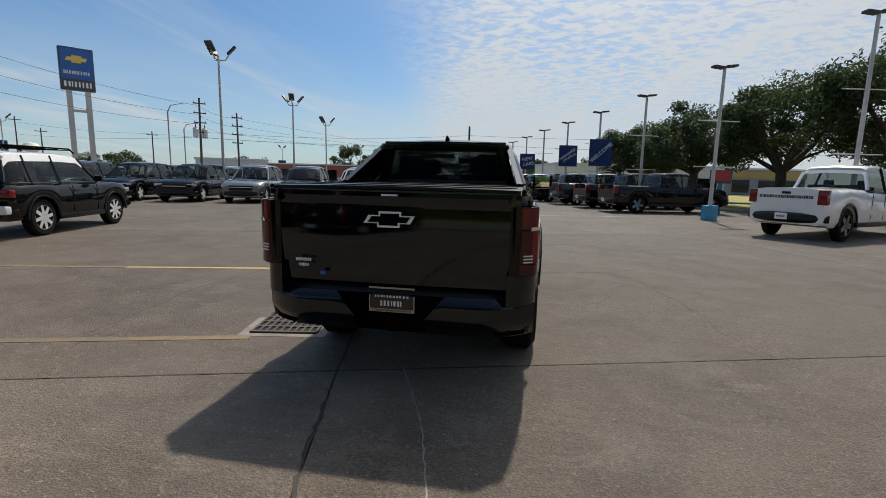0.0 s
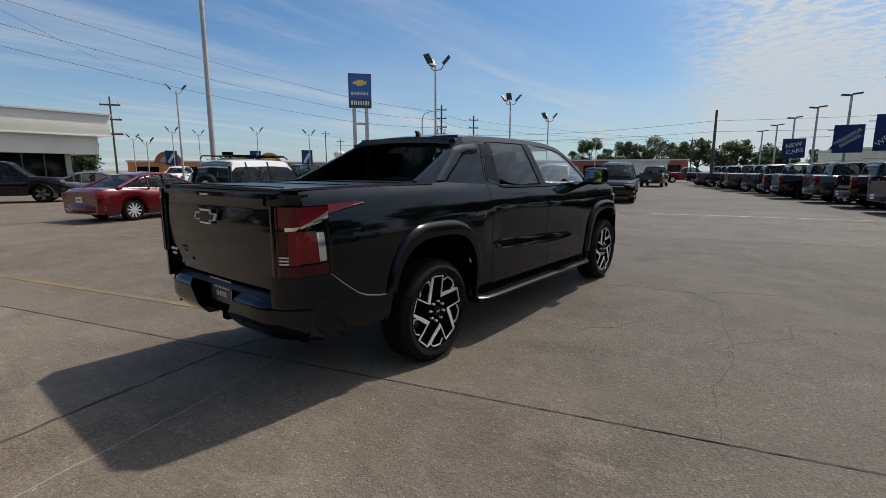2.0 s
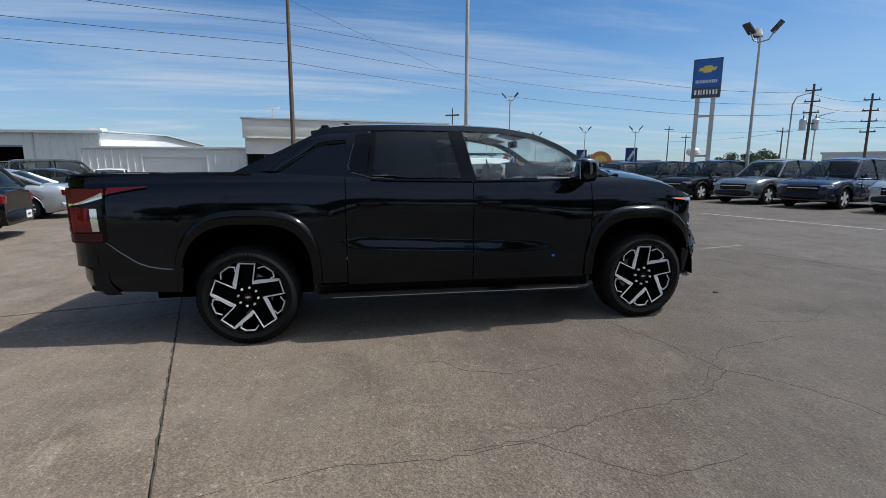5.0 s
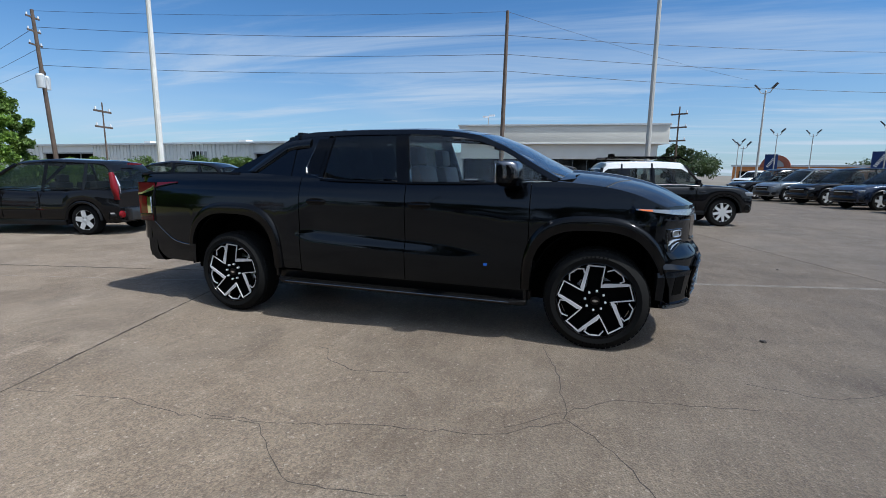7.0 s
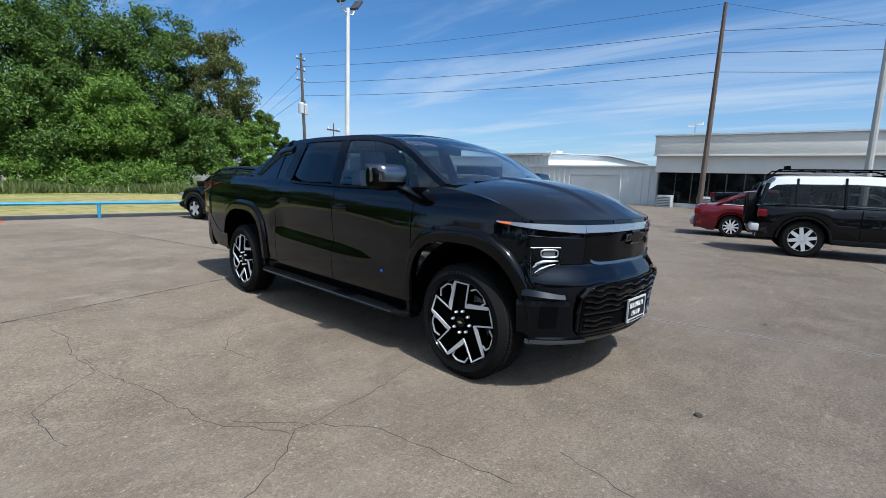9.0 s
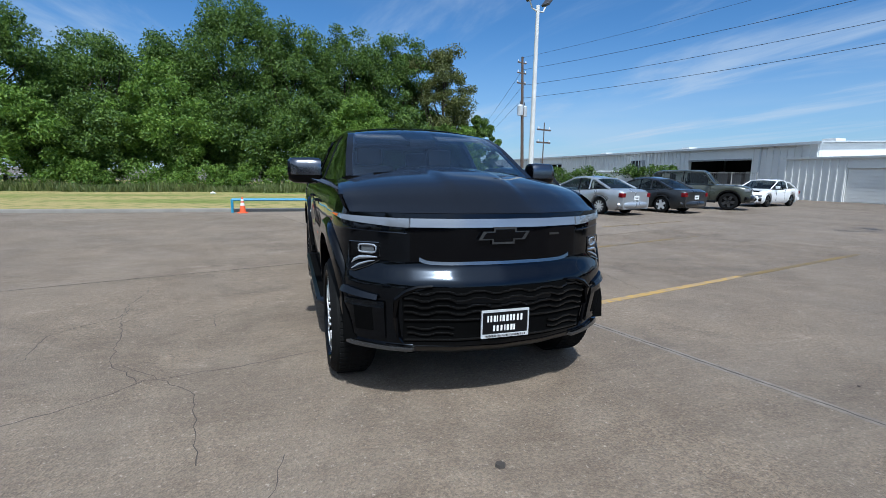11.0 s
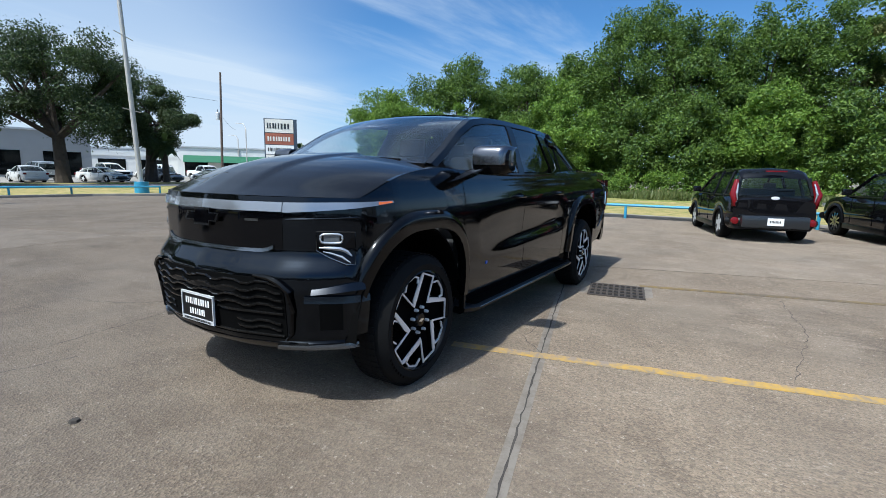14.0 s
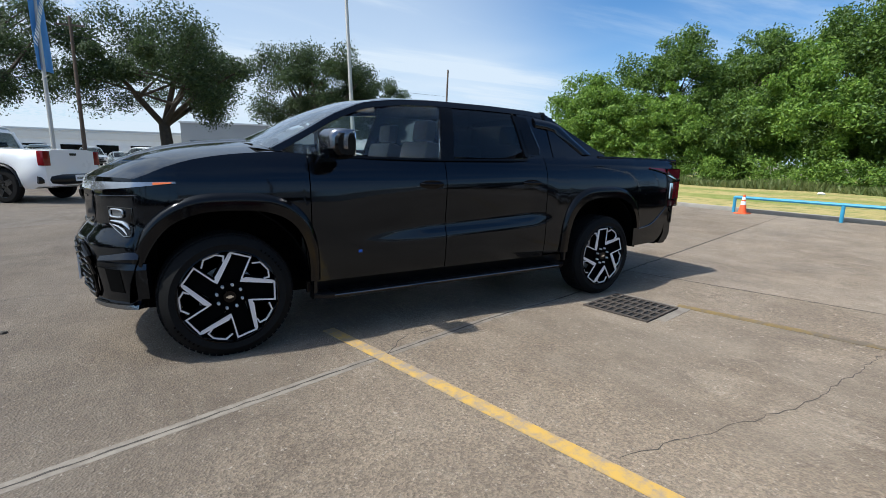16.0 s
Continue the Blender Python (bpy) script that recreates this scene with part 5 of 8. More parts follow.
def hero_wheel(x, y, spin, hub=HUB_Z):
    """Tyre, rim and the star of machined spokes; local z points outwards."""
    sgn = 1 if x > 0 else -1
    m = Matrix.Translation((x, y, hub)) @ Matrix.Rotation(radians(90 * sgn), 4, "Y") @ Matrix.Rotation(radians(spin), 4, "Z")
    R = TYRE_R
    prof = [(0.325, -0.275), (0.365, -0.283), (R - 0.045, -0.272), (R - 0.016, -0.250), (R - 0.003, -0.21), (R, -0.13), (R - 0.003, -0.055), (R - 0.016, -0.015), (R - 0.045, 0.008), (0.365, 0.022), (0.325, 0.014), (0.318, -0.02), (0.318, -0.24)]
    wheel = part("wheel", Shape().lathe([(0.318, -0.26), (0.318, -0.02), (0.326, 0.012), (0.316, 0.016), (0.306, -0.004), (0.298, -0.06), (0.29, -0.26)], 64, m, closed=True), BLACK_GLOSS, truck, "24-inch black alloy wheel with machined V spokes", angle=30)
    tyre = part("tyre", Shape().lathe(prof, 72, m, closed=True), RUBBER, wheel, angle=30)
    tr = Shape()
    for k in range(60):
        a = 6 * k
        for z0, skew in ((-0.200, 2), (-0.130, -2), (-0.060, 2)):
            p = [(R - 0.003) * math.cos(radians(a)), (R - 0.003) * math.sin(radians(a)), z0]
            tr.box((0, 0, 0), (0.008, 0.034, 0.058), m=m @ Matrix.Translation(p) @ Matrix.Rotation(radians(a), 4, "Z") @ Matrix.Rotation(radians(skew * 2), 4, "X"))
    part("tread", tr, RUBBER, tyre)
    raised = Shape()
    for a0, n in ((60, 7), (240, 7)):
        for k in range(n):
            a = a0 + k * 5
            raised.box((0, 0, 0), (0.016, 0.012, 0.0015), m=m @ Matrix.Translation((*polar(0.372, a), 0.0203)) @ Matrix.Rotation(radians(a), 4, "Z"))
    part("sidewall_marking", raised, MATTE_BLACK, tyre)
    part("brake_disc", Shape().lathe([(0.08, -0.13), (0.19, -0.13), (0.19, -0.115), (0.08, -0.115)], 40, m, closed=True), ALLOY, wheel)
    part("wheel_well", Shape().lathe([(0.0, -0.15), (0.29, -0.15)], 40, m), MATTE_BLACK, wheel)
    # five spokes, each a closed bay with one broad and one thin machined edge, joined at skewed roots
    spokes = Shape()
    faces_ = Shape()
    star, wide = [], []
    for k in range(5):
        c = 72 * k
        for r_, a_, w_ in ((0.299, c - 12.0, 0.010), (0.303, c + 12.5, 0.011), (0.290, c + 14.0, 0.024), (0.152, c + 44.5, 0.034), (0.136, c + 52.0, 0.022), (0.152, c + 55.5, 0.010)):
            star.append(polar(r_, a_))
            wide.append(w_)
    ring_strip(spokes, star, [w_ + 0.012 for w_ in wide], m @ Matrix.Translation((0, 0, -0.075)), 0.068)
    ring_strip(faces_, star, wide, m @ Matrix.Translation((0, 0, -0.008)), 0.009)
    for k in range(5):
        # dark floor of each bay, sunk behind its edges
        c = 72 * k
        spokes.prism([polar(0.10, c - 30), polar(0.145, c - 18), polar(0.292, c - 11), polar(0.296, c + 11), polar(0.13, c + 34), polar(0.10, c + 40)], m @ Matrix.Translation((0, 0, -0.075)), 0.040)
    part("spokes", spokes, MATTE_BLACK, wheel)
    part("machined_spoke_face", faces_, MACHINED, wheel, "bright machined spoke faces")
    for k in range(5):
        a = 72 * k + 36.5
        br = [polar(0.246, a - 13.0), polar(0.283, a - 14.8), polar(0.303, a - 6.0), polar(0.303, a + 9.0), polar(0.266, a + 17.5)]
        part("machined_bracket", ring_strip(Shape(), br, 0.010, m @ Matrix.Translation((0, 0, -0.014)), 0.010, closed=False), MACHINED, wheel)
        part("bracket_web", ring_strip(Shape(), br, 0.020, m @ Matrix.Translation((0, 0, -0.065)), 0.050, closed=False), BLACK_GLOSS, wheel)
    part("hub", Shape().lathe([(0, -0.012), (0.100, -0.022), (0.125, -0.07), (0.0, -0.07)], 32, m), MATTE_BLACK, wheel)
    part("centre_cap", Shape().lathe([(0, 0.003), (0.040, 0.001), (0.046, -0.012)], 24, m), BLACK_GLOSS, wheel)
    upright = Matrix.Translation((x, y, hub)) @ Matrix.Rotation(radians(90 * sgn), 4, "Y") @ Matrix.Rotation(radians(90 * sgn), 4, "Z")
    part("cap_emblem", Shape().prism([(px * 0.16, py * 0.20) for px, py in BOW], upright @ Matrix.Translation((0, 0, 0.003)), 0.002), CHROME, wheel)
    for k in range(8):
        part("lug_nut", Shape().lathe([(0, 0.012), (0.007, 0.010), (0.010, 0.004), (0.011, -0.018)], 8, m @ Matrix.Translation((*polar(0.082, 45 * k + 20), -0.002))), ALLOY, wheel)


REAR_HUB = HUB_Z - 0.045
hero_wheel(HUB_X, -AXLE, 106, REAR_HUB)
hero_wheel(HUB_X, AXLE, 108)
hero_wheel(-HUB_X, -AXLE, 4, REAR_HUB)
hero_wheel(-HUB_X, AXLE, 55)

# ---- the lot: its grid is turned against the truck ----
LOT = radians(15.5)
UX, VX = Vector((math.cos(LOT), math.sin(LOT), 0)), Vector((-math.sin(LOT), math.cos(LOT), 0))


def lot(u, v, z=0.0):
    return UX * u + VX * v + Vector((0, 0, z))


def facing(d):
    """Yaw in degrees of a heading, for things whose front is +y."""
    return math.degrees(math.atan2(-d[0], d[1]))


V_YAW, U_YAW = facing(VX), facing(UX)

def dip(x, y):
    """The paving sinks a little along the line of the drain."""
    u, v = x * UX.x + y * UX.y, x * VX.x + y * VX.y
    a = max(0.0, min(1.0, (v + 2.66) / 0.50)) * max(0.0, min(1.0, (0.3 - v) / 1.6))
    b = max(0.0, min(1.0, (3.6 - u) / 2.4)) * max(0.0, min(1.0, (u + 14) / 4))
    return -0.055 * a * a * (3 - 2 * a) * b * b * (3 - 2 * b)


ground = part("ground", Shape().add([(-1800, -1800, -0.095), (1800, -1800, -0.095), (1800, 1800, -0.095), (-1800, 1800, -0.095)], [(0, 1, 2, 3)]), EARTH)
tagged(ground, "bare grey-brown ground under and beyond the lot", "ground", kind="structure")
joint_bed = part("joint_bed", Shape().sheet(lambda u, v: lot(-60 + 100 * u, -30 + 110 * v, -0.080), 1, 1, (0, 0, -0.01)), JOINT)
tagged(joint_bed, "dark joint filler between the concrete slabs", "pavement", kind="structure")


def strip(name, pts, w, mat, z, label, cat, parent=None, jag=0.0, seed=0, thick=0.003):
    """A thin ribbon laid on the ground along points."""
    rnd = random.Random(seed)
    path = []
    for (a, b) in zip(pts, pts[1:]):
        n = max(1, int((Vector(b) - Vector(a)).length / (0.07 if jag else 0.3)))
        path += [Vector(a).lerp(Vector(b), k / n) for k in range(n)]
    path.append(Vector(pts[-1]))
    if jag:
        path = [p + Vector((rnd.uniform(-jag, jag), rnd.uniform(-jag, jag))) for p in path]
    sh = Shape()
    rows = []
    for i, p in enumerate(path):
        d = (path[min(i + 1, len(path) - 1)] - path[max(i - 1, 0)]).normalized()
        n = Vector((-d.y, d.x))
        ww = w / 2 * (rnd.uniform(0.45, 1.4) if jag else 1)
        rows.append((p + n * ww, p - n * ww))
    k = len(rows)
    top = [(q.x, q.y, z + dip(q.x, q.y)) for r in rows for q in r]
    low = [(q.x, q.y, z - thick + dip(q.x, q.y)) for r in rows for q in r]
    faces = []
    for i in range(k - 1):
        a = 2 * i
        faces += [(a, a + 1, a + 3, a + 2), (a, a + 2, 2 * k + a + 2, 2 * k + a), (a + 1, 2 * k + a + 1, 2 * k + a + 3, a + 3)]
    sh.add(top + low, faces)
    ob = part(name, sh, mat, parent)
    if parent is None:
        tagged(ob, label, cat, kind="structure")
    return ob


for a, b, fade in (((-0.80, 1.135), (-5.2, 0.066), 0), ((-5.2, 0.066), (-9.6, -1.0), 1), ((-1.66, -2.26), (-9.0, -4.38), 1), ((-7.4, -6.3), (-11.5, -7.45), 1)):
    strip("parking_line", [a, b], 0.105, YELLOW_FADED if fade else YELLOW_LINE, 0.004, "worn yellow painted parking line on concrete", "parking line")
for a, b in ((lot(2, 13.0), lot(9, 13.0)), (lot(-6, 12.6), lot(1, 12.6))):
    strip("parking_line", [a.xy, b.xy], 0.10, WHITE_LINE, 0.004, "faded white painted line on concrete", "parking line")
CRACKS = [[(1.04, 1.46), (1.55, 1.62), (2.24, 1.74), (2.45, 1.95), (2.79, 2.16), (3.35, 2.30)], [(2.90, -0.40), (2.85, 0.11), (2.70, 0.65), (2.56, 1.35), (2.28, 1.74)],
          [(1.62, -0.40), (1.67, -0.27), (1.86, -0.16), (2.02, 0.18), (1.95, 0.60)], [(3.08, -1.80), (2.90, -1.05), (2.95, -0.50), (2.88, 0.0), (3.3, 0.5), (3.2, 1.1)],
          [(-1.45, 0.92), (-1.20, 0.62), (-1.22, 0.30)], [(-3.1, 0.45), (-3.3, -0.9), (-3.2, -2.5)], [(0.9, 4.3), (1.4, 3.4), (1.3, 2.9)], [(2.47, 1.41), (1.9, 2.0), (1.72, 2.9)],
          [(3.4, 4.2), (2.6, 4.6), (2.2, 5.6)]]
for k, c in enumerate(CRACKS):
    strip("crack", c, 0.0045, JOINT, 0.0015, "thin jagged crack in the concrete", "crack", jag=0.016, seed=k, thick=0.001)
strip("sealed_joint", [(-0.02, -2.75), (0.30, -3.56), (0.52, -4.4), (0.95, -6.0)], 0.010, KERB, 0.0018, "pale sealed saw cut in the concrete", "joint", jag=0.006, seed=31, thick=0.001)
strip("joint_patch", [lot(-1.27 + 0.025 * (v + 2.69), v).xy for v in (-1, 1, 3, 5, 7)], 0.085, PATCH, 0.0010, "pale mortar smeared along the slab joint", "joint", thick=0.001)
strip("joint_spall", [lot(-1.27 + 0.025 * (v + 2.69), v).xy for v in (-9, -6, -3)], 0.024, JOINT, 0.0022, "broken tar-filled slab joint", "joint", jag=0.016, seed=44, thick=0.001)
strip("joint_spall", [lot(-1.27 + 0.025 * (v + 2.69), v).xy for v in (-3, 0, 3, 6)], 0.011, JOINT, 0.0022, "broken tar-filled slab joint", "joint", jag=0.006, seed=41, thick=0.001)
strip("joint_spall", [lot(u, -2.69 + 0.020 * (u + 1.27)).xy for u in (-9, -5, -1, 3, 7)], 0.012, JOINT, 0.0012, "broken tar-filled slab joint", "joint", jag=0.010, seed=42, thick=0.001)

# iron drain grate in a pale collar
GY = 10.5
gm = Matrix.Translation((-1.469, -1.757, dip(-1.469, -1.757))) @ Matrix.Rotation(radians(GY), 4, "Z")
grate = thing("drain_grate", "rusty cast-iron drain grate set in a concrete collar", "drain grate")
part("collar", Shape().box((0, 0, 0), (0.84, 0.86, 0.012), m=gm @ Matrix.Translation((0, 0, -0.003))), PATCH, grate)
# no hole below: a flat near-black plate paints the pit's shade
part("pit_shade_plate", Shape().box((0, 0, 0), (0.64, 0.66, 0.006), m=gm @ Matrix.Translation((0, 0, 0.005))), PIT_SHADE, grate)
for k in range(10):
    part("bar", Shape().box((0, 0, 0), (0.024, 0.66, 0.018), m=gm @ Matrix.Translation((-0.315 + k * 0.070, 0, 0.010)), ), IRON, grate)
for k in range(5):
    part("cross_bar", Shape().box((0, 0, 0), (0.66, 0.034, 0.017), m=gm @ Matrix.Translation((0, -0.32 + k * 0.160, 0.0115))), IRON, grate)

# kerb and lawns
def area(name, pts, z, mat, label, cat, skirt=0.2):
    k = len(pts)
    sh = Shape().add([(x, y, z) for x, y in pts] + [(x, y, z - skirt) for x, y in pts], [tuple(range(k))] + [(i, k + i, k + (i + 1) % k, (i + 1) % k) for i in range(k)])
    return tagged(part(name, sh, mat), label, cat, kind="structure")


def kerb(pts, label):
    sh = Shape()
    for a, b in zip(pts, pts[1:]):
        a, b = Vector((*a, 0)), Vector((*b, 0))
        d = b - a
        sh.box((0, 0, 0), (d.length + 0.04, 0.16, 0.15), m=Matrix.Translation(((a + b) / 2) + Vector((0, 0, 0.045))) @ Matrix.Rotation(math.atan2(d.y, d.x), 4, "Z"))
    return tagged(part("kerb", sh, KERB, bevel=0.015), label, "kerb", kind="structure")


SOUTH = [(-13.5, -60), (-13.5, -13.7), (-4, -13.1), (3, -12.9), (6, -12.95), (10, -13.1), (14, -12.8), (18, -12.2), (20.6, -11.1), (22.6, -9.2), (23.9, -6.2), (24.4, -1.0), (24.8, 6.0), (24.0, 12.0), (20.0, 17.5), (12.0, 21.8), (9.2, 25.5), (6.0, 36.0), (1.0, 55.0), (-8, 85)]
area("lawn", SOUTH + [(14, 85), (33, 30), (35, -4), (33, -22), (30, -60)], 0.10, LAWN, "mown lawn with dry straw-coloured patches", "lawn")
kerb(SOUTH, "grey concrete kerb along the lawn")
area("road", [(35.5, -90), (43, -90), (43, 0), (41, 90), (34, 90), (36.5, 0)], 0.03, ASPHALT, "grey asphalt road beyond the lawn", "road", 0.05)
area("far_lawn", [(43.2, -90), (46, -90), (46.5, 0), (45, 90), (41.2, 90), (43.2, 0)], 0.06, LAWN, "strip of grass beyond the road", "lawn", 0.08)
area("far_lot", [(46.2, -120), (160, -160), (160, 160), (45.2, 120), (46.7, 0)], 0.02, KERB, "pale concrete lot across the road", "pavement", 0.04)


def blue_rail(pts, label):
    """Low pipe rail on posts."""
    r = thing("pipe_rail", label, "railing", "blue pipe rails")
    part("rail", Shape().tube([(x, y, 0.45) for x, y in pts], 0.045, 8), BLUE_PAINT, r)
    for a, b in zip(pts, pts[1:]):
        n = max(1, round((Vector(b) - Vector(a)).length / 2.6))
        for k in range(n + 1):
            p = Vector(a).lerp(Vector(b), k / n)
            part("post", Shape().tube([(p.x, p.y, 0.0), (p.x, p.y, 0.47)], 0.045, 8), BLUE_PAINT, r)
    return r


blue_rail([(3.15, -12.55), (-12.5, -12.95)], "low blue painted pipe rail along the lawn edge")
blue_rail([(23.2, -9.0), (24.3, -5.5), (24.6, -1.0), (24.6, 4.0)], "low blue painted pipe rail along the kerb")
blue_rail([(17.5, -12.6), (22.0, -10.2)], "low blue painted pipe rail at the corner")
blue_rail([(9.2, 23.4), (13.6, 21.6), (20.5, 17.8)], "low blue painted pipe rail before the oaks")
cone = thing("traffic_cone", "orange traffic cone with white bands by the rail", "traffic cone")
cm = Matrix.Translation((2.8, -12.35, 0))
part("base", Shape().box((2.8, -12.35, 0.015), (0.33, 0.33, 0.03)), CONE_ORANGE, cone, bevel=0.008)
part("body", Shape().lathe([(0.11, 0.03), (0.026, 0.55), (0.0, 0.55)], 20, cm), CONE_ORANGE, cone)
part("band", Shape().lathe([(0.074, 0.26), (0.058, 0.36)], 20, cm), WHITE_INK, cone)
part("band", Shape().lathe([(0.052, 0.41), (0.040, 0.48)], 20, cm), WHITE_INK, cone)
for px_, py_, s in ((0.27, 3.32, 0.03), (-3.6, 4.6, 0.02), (3.6, 0.9, 0.012), (1.2, -4.6, 0.012), (-2.6, 3.2, 0.012)):
    stone = thing("pebble", "small dark stone chip lying on the concrete", "stone", "stone chips")
    part("chip", Shape().lathe([(s, 0.0), (s * 0.8, s * 0.5), (0, s * 0.6)], 6, Matrix.Translation((px_, py_, 0))), JOINT, stone)

# scraps of white litter
for lx, ly, lz, ls, seed in ((-4.9, 14.2, 0.0, 0.13, 5), (5.4, -24.5, 0.10, 0.16, 6)):
    rq = random.Random(seed)
    bag = thing("litter", "crumpled white plastic scrap lying on the ground", "litter", "litter")
    scrap = Shape().lathe([(ls * 0.7, 0), (ls, ls * 0.25), (ls * 0.6, ls * 0.6), (0, ls * 0.75)], 11, Matrix.Translation((lx, ly, lz)))
    scrap.v = [(x + rq.uniform(-0.3, 0.3) * ls, y + rq.uniform(-0.3, 0.3) * ls, z + (rq.uniform(-0.15, 0.15) * ls if z > lz + 0.01 else 0)) for x, y, z in scrap.v]
    part("scrap", scrap, WHITE_INK, bag, angle=15)

# ---- parked vehicles, one builder for all body styles ----
def car_wheel(parent, x, y, r, w, rim_mat, style, proto):
    """Tyre with a spoked rim; local z points outwards."""
    sgn = 1 if x > 0 else -1
    m = Matrix.Translation((x, y, r)) @ Matrix.Rotation(radians(90 * sgn), 4, "Y")
    tyre = part("wheel", Shape().lathe([(r * 0.66, -w), (r * 0.9, -w), (r, -w * 0.85), (r, -w * 0.15), (r * 0.9, 0), (r * 0.68, 0.004), (r * 0.66, -0.02)], 28, m, closed=True), RUBBER, parent)
    part("rim", Shape().lathe([(r * 0.67, -0.004), (r * 0.62, -0.01), (r * 0.60, -0.07), (0, -0.07)], 24, m), MATTE_BLACK, tyre)
    sp = Shape()
    n = {"five": 5, "ten": 10, "steel": 8}[style]
    for k in range(n):
        a = 360 / n * k + 10
        wd = {5: 0.068, 10: 0.030, 8: 0.040}[n] * r / 0.36
        sp.prism([(0.02, -wd), (r * 0.64, -wd * 0.75), (r * 0.64, wd * 0.75), (0.02, wd)], m @ Matrix.Rotation(radians(a), 4, "Z") @ Matrix.Translation((0, 0, -0.026)), 0.024)
    sp.lathe([(0, 0.002), (r * 0.16, -0.004), (r * 0.18, -0.03)], 16, m)
    sp.lathe([(r * 0.60, -0.012), (r * 0.66, -0.002), (r * 0.68, -0.012)], 24, m)
    part("spoke_ring", sp, rim_mat, tyre)


STYLES = {
    # length, width, wheelbase, front overhang, wheel radius, belt line, roof line (along the length, from the tail at 0 to the nose at 1)
    "suv": dict(L=5.25, W=2.05, wb=3.05, fo=0.92, r=0.40, gc=0.26, belt=[(0, 1.08), (0.04, 1.12), (0.55, 1.12), (0.68, 1.14), (0.72, 1.15), (0.90, 1.08), (0.97, 0.98), (1, 0.80)], roof=[(0.015, 1.12), (0.05, 1.74), (0.12, 1.86), (0.40, 1.90), (0.55, 1.84), (0.70, 1.15)]),
    "compact_suv": dict(L=4.45, W=1.84, wb=2.65, fo=0.90, r=0.36, gc=0.24, belt=[(0, 0.98), (0.04, 1.05), (0.5, 1.0), (0.68, 1.02), (0.72, 1.03), (0.90, 0.96), (0.97, 0.86), (1, 0.7)], roof=[(0.02, 1.05), (0.10, 1.50), (0.16, 1.60), (0.42, 1.66), (0.56, 1.58), (0.73, 1.03)]),
    "boxy": dict(L=4.15, W=1.80, wb=2.57, fo=0.82, r=0.33, gc=0.22, belt=[(0, 0.92), (0.03, 1.02), (0.5, 0.97), (0.68, 1.0), (0.74, 1.02), (0.92, 0.94), (0.98, 0.84), (1, 0.66)], roof=[(0.02, 1.02), (0.055, 1.46), (0.10, 1.58), (0.40, 1.62), (0.58, 1.56), (0.77, 1.02)]),
    "offroad": dict(L=4.45, W=1.88, wb=2.70, fo=0.86, r=0.41, gc=0.34, belt=[(0, 1.10), (0.02, 1.16), (0.5, 1.16), (0.66, 1.17), (0.72, 1.18), (0.93, 1.13), (0.985, 1.04), (1, 0.88)], roof=[(0.01, 1.16), (0.035, 1.70), (0.08, 1.78), (0.40, 1.82), (0.56, 1.78), (0.67, 1.17)]),
    "sedan": dict(L=4.75, W=1.84, wb=2.78, fo=0.95, r=0.33, gc=0.19, belt=[(0, 0.88), (0.03, 0.99), (0.16, 1.02), (0.5, 0.93), (0.68, 0.95), (0.73, 0.96), (0.92, 0.80), (0.98, 0.68), (1, 0.56)], roof=[(0.13, 1.01), (0.28, 1.36), (0.40, 1.44), (0.52, 1.41), (0.74, 0.96)]),
    "pickup": dict(L=5.85, W=2.05, wb=3.74, fo=0.95, r=0.42, gc=0.36, belt=[(0, 1.30), (0.36, 1.32), (0.40, 1.26), (0.60, 1.22), (0.69, 1.24), (0.72, 1.26), (0.93, 1.20), (0.985, 1.10), (1, 0.86)], roof=[(0.385, 1.28), (0.405, 1.82), (0.44, 1.90), (0.58, 1.92), (0.64, 1.86), (0.755, 1.25)]),
}


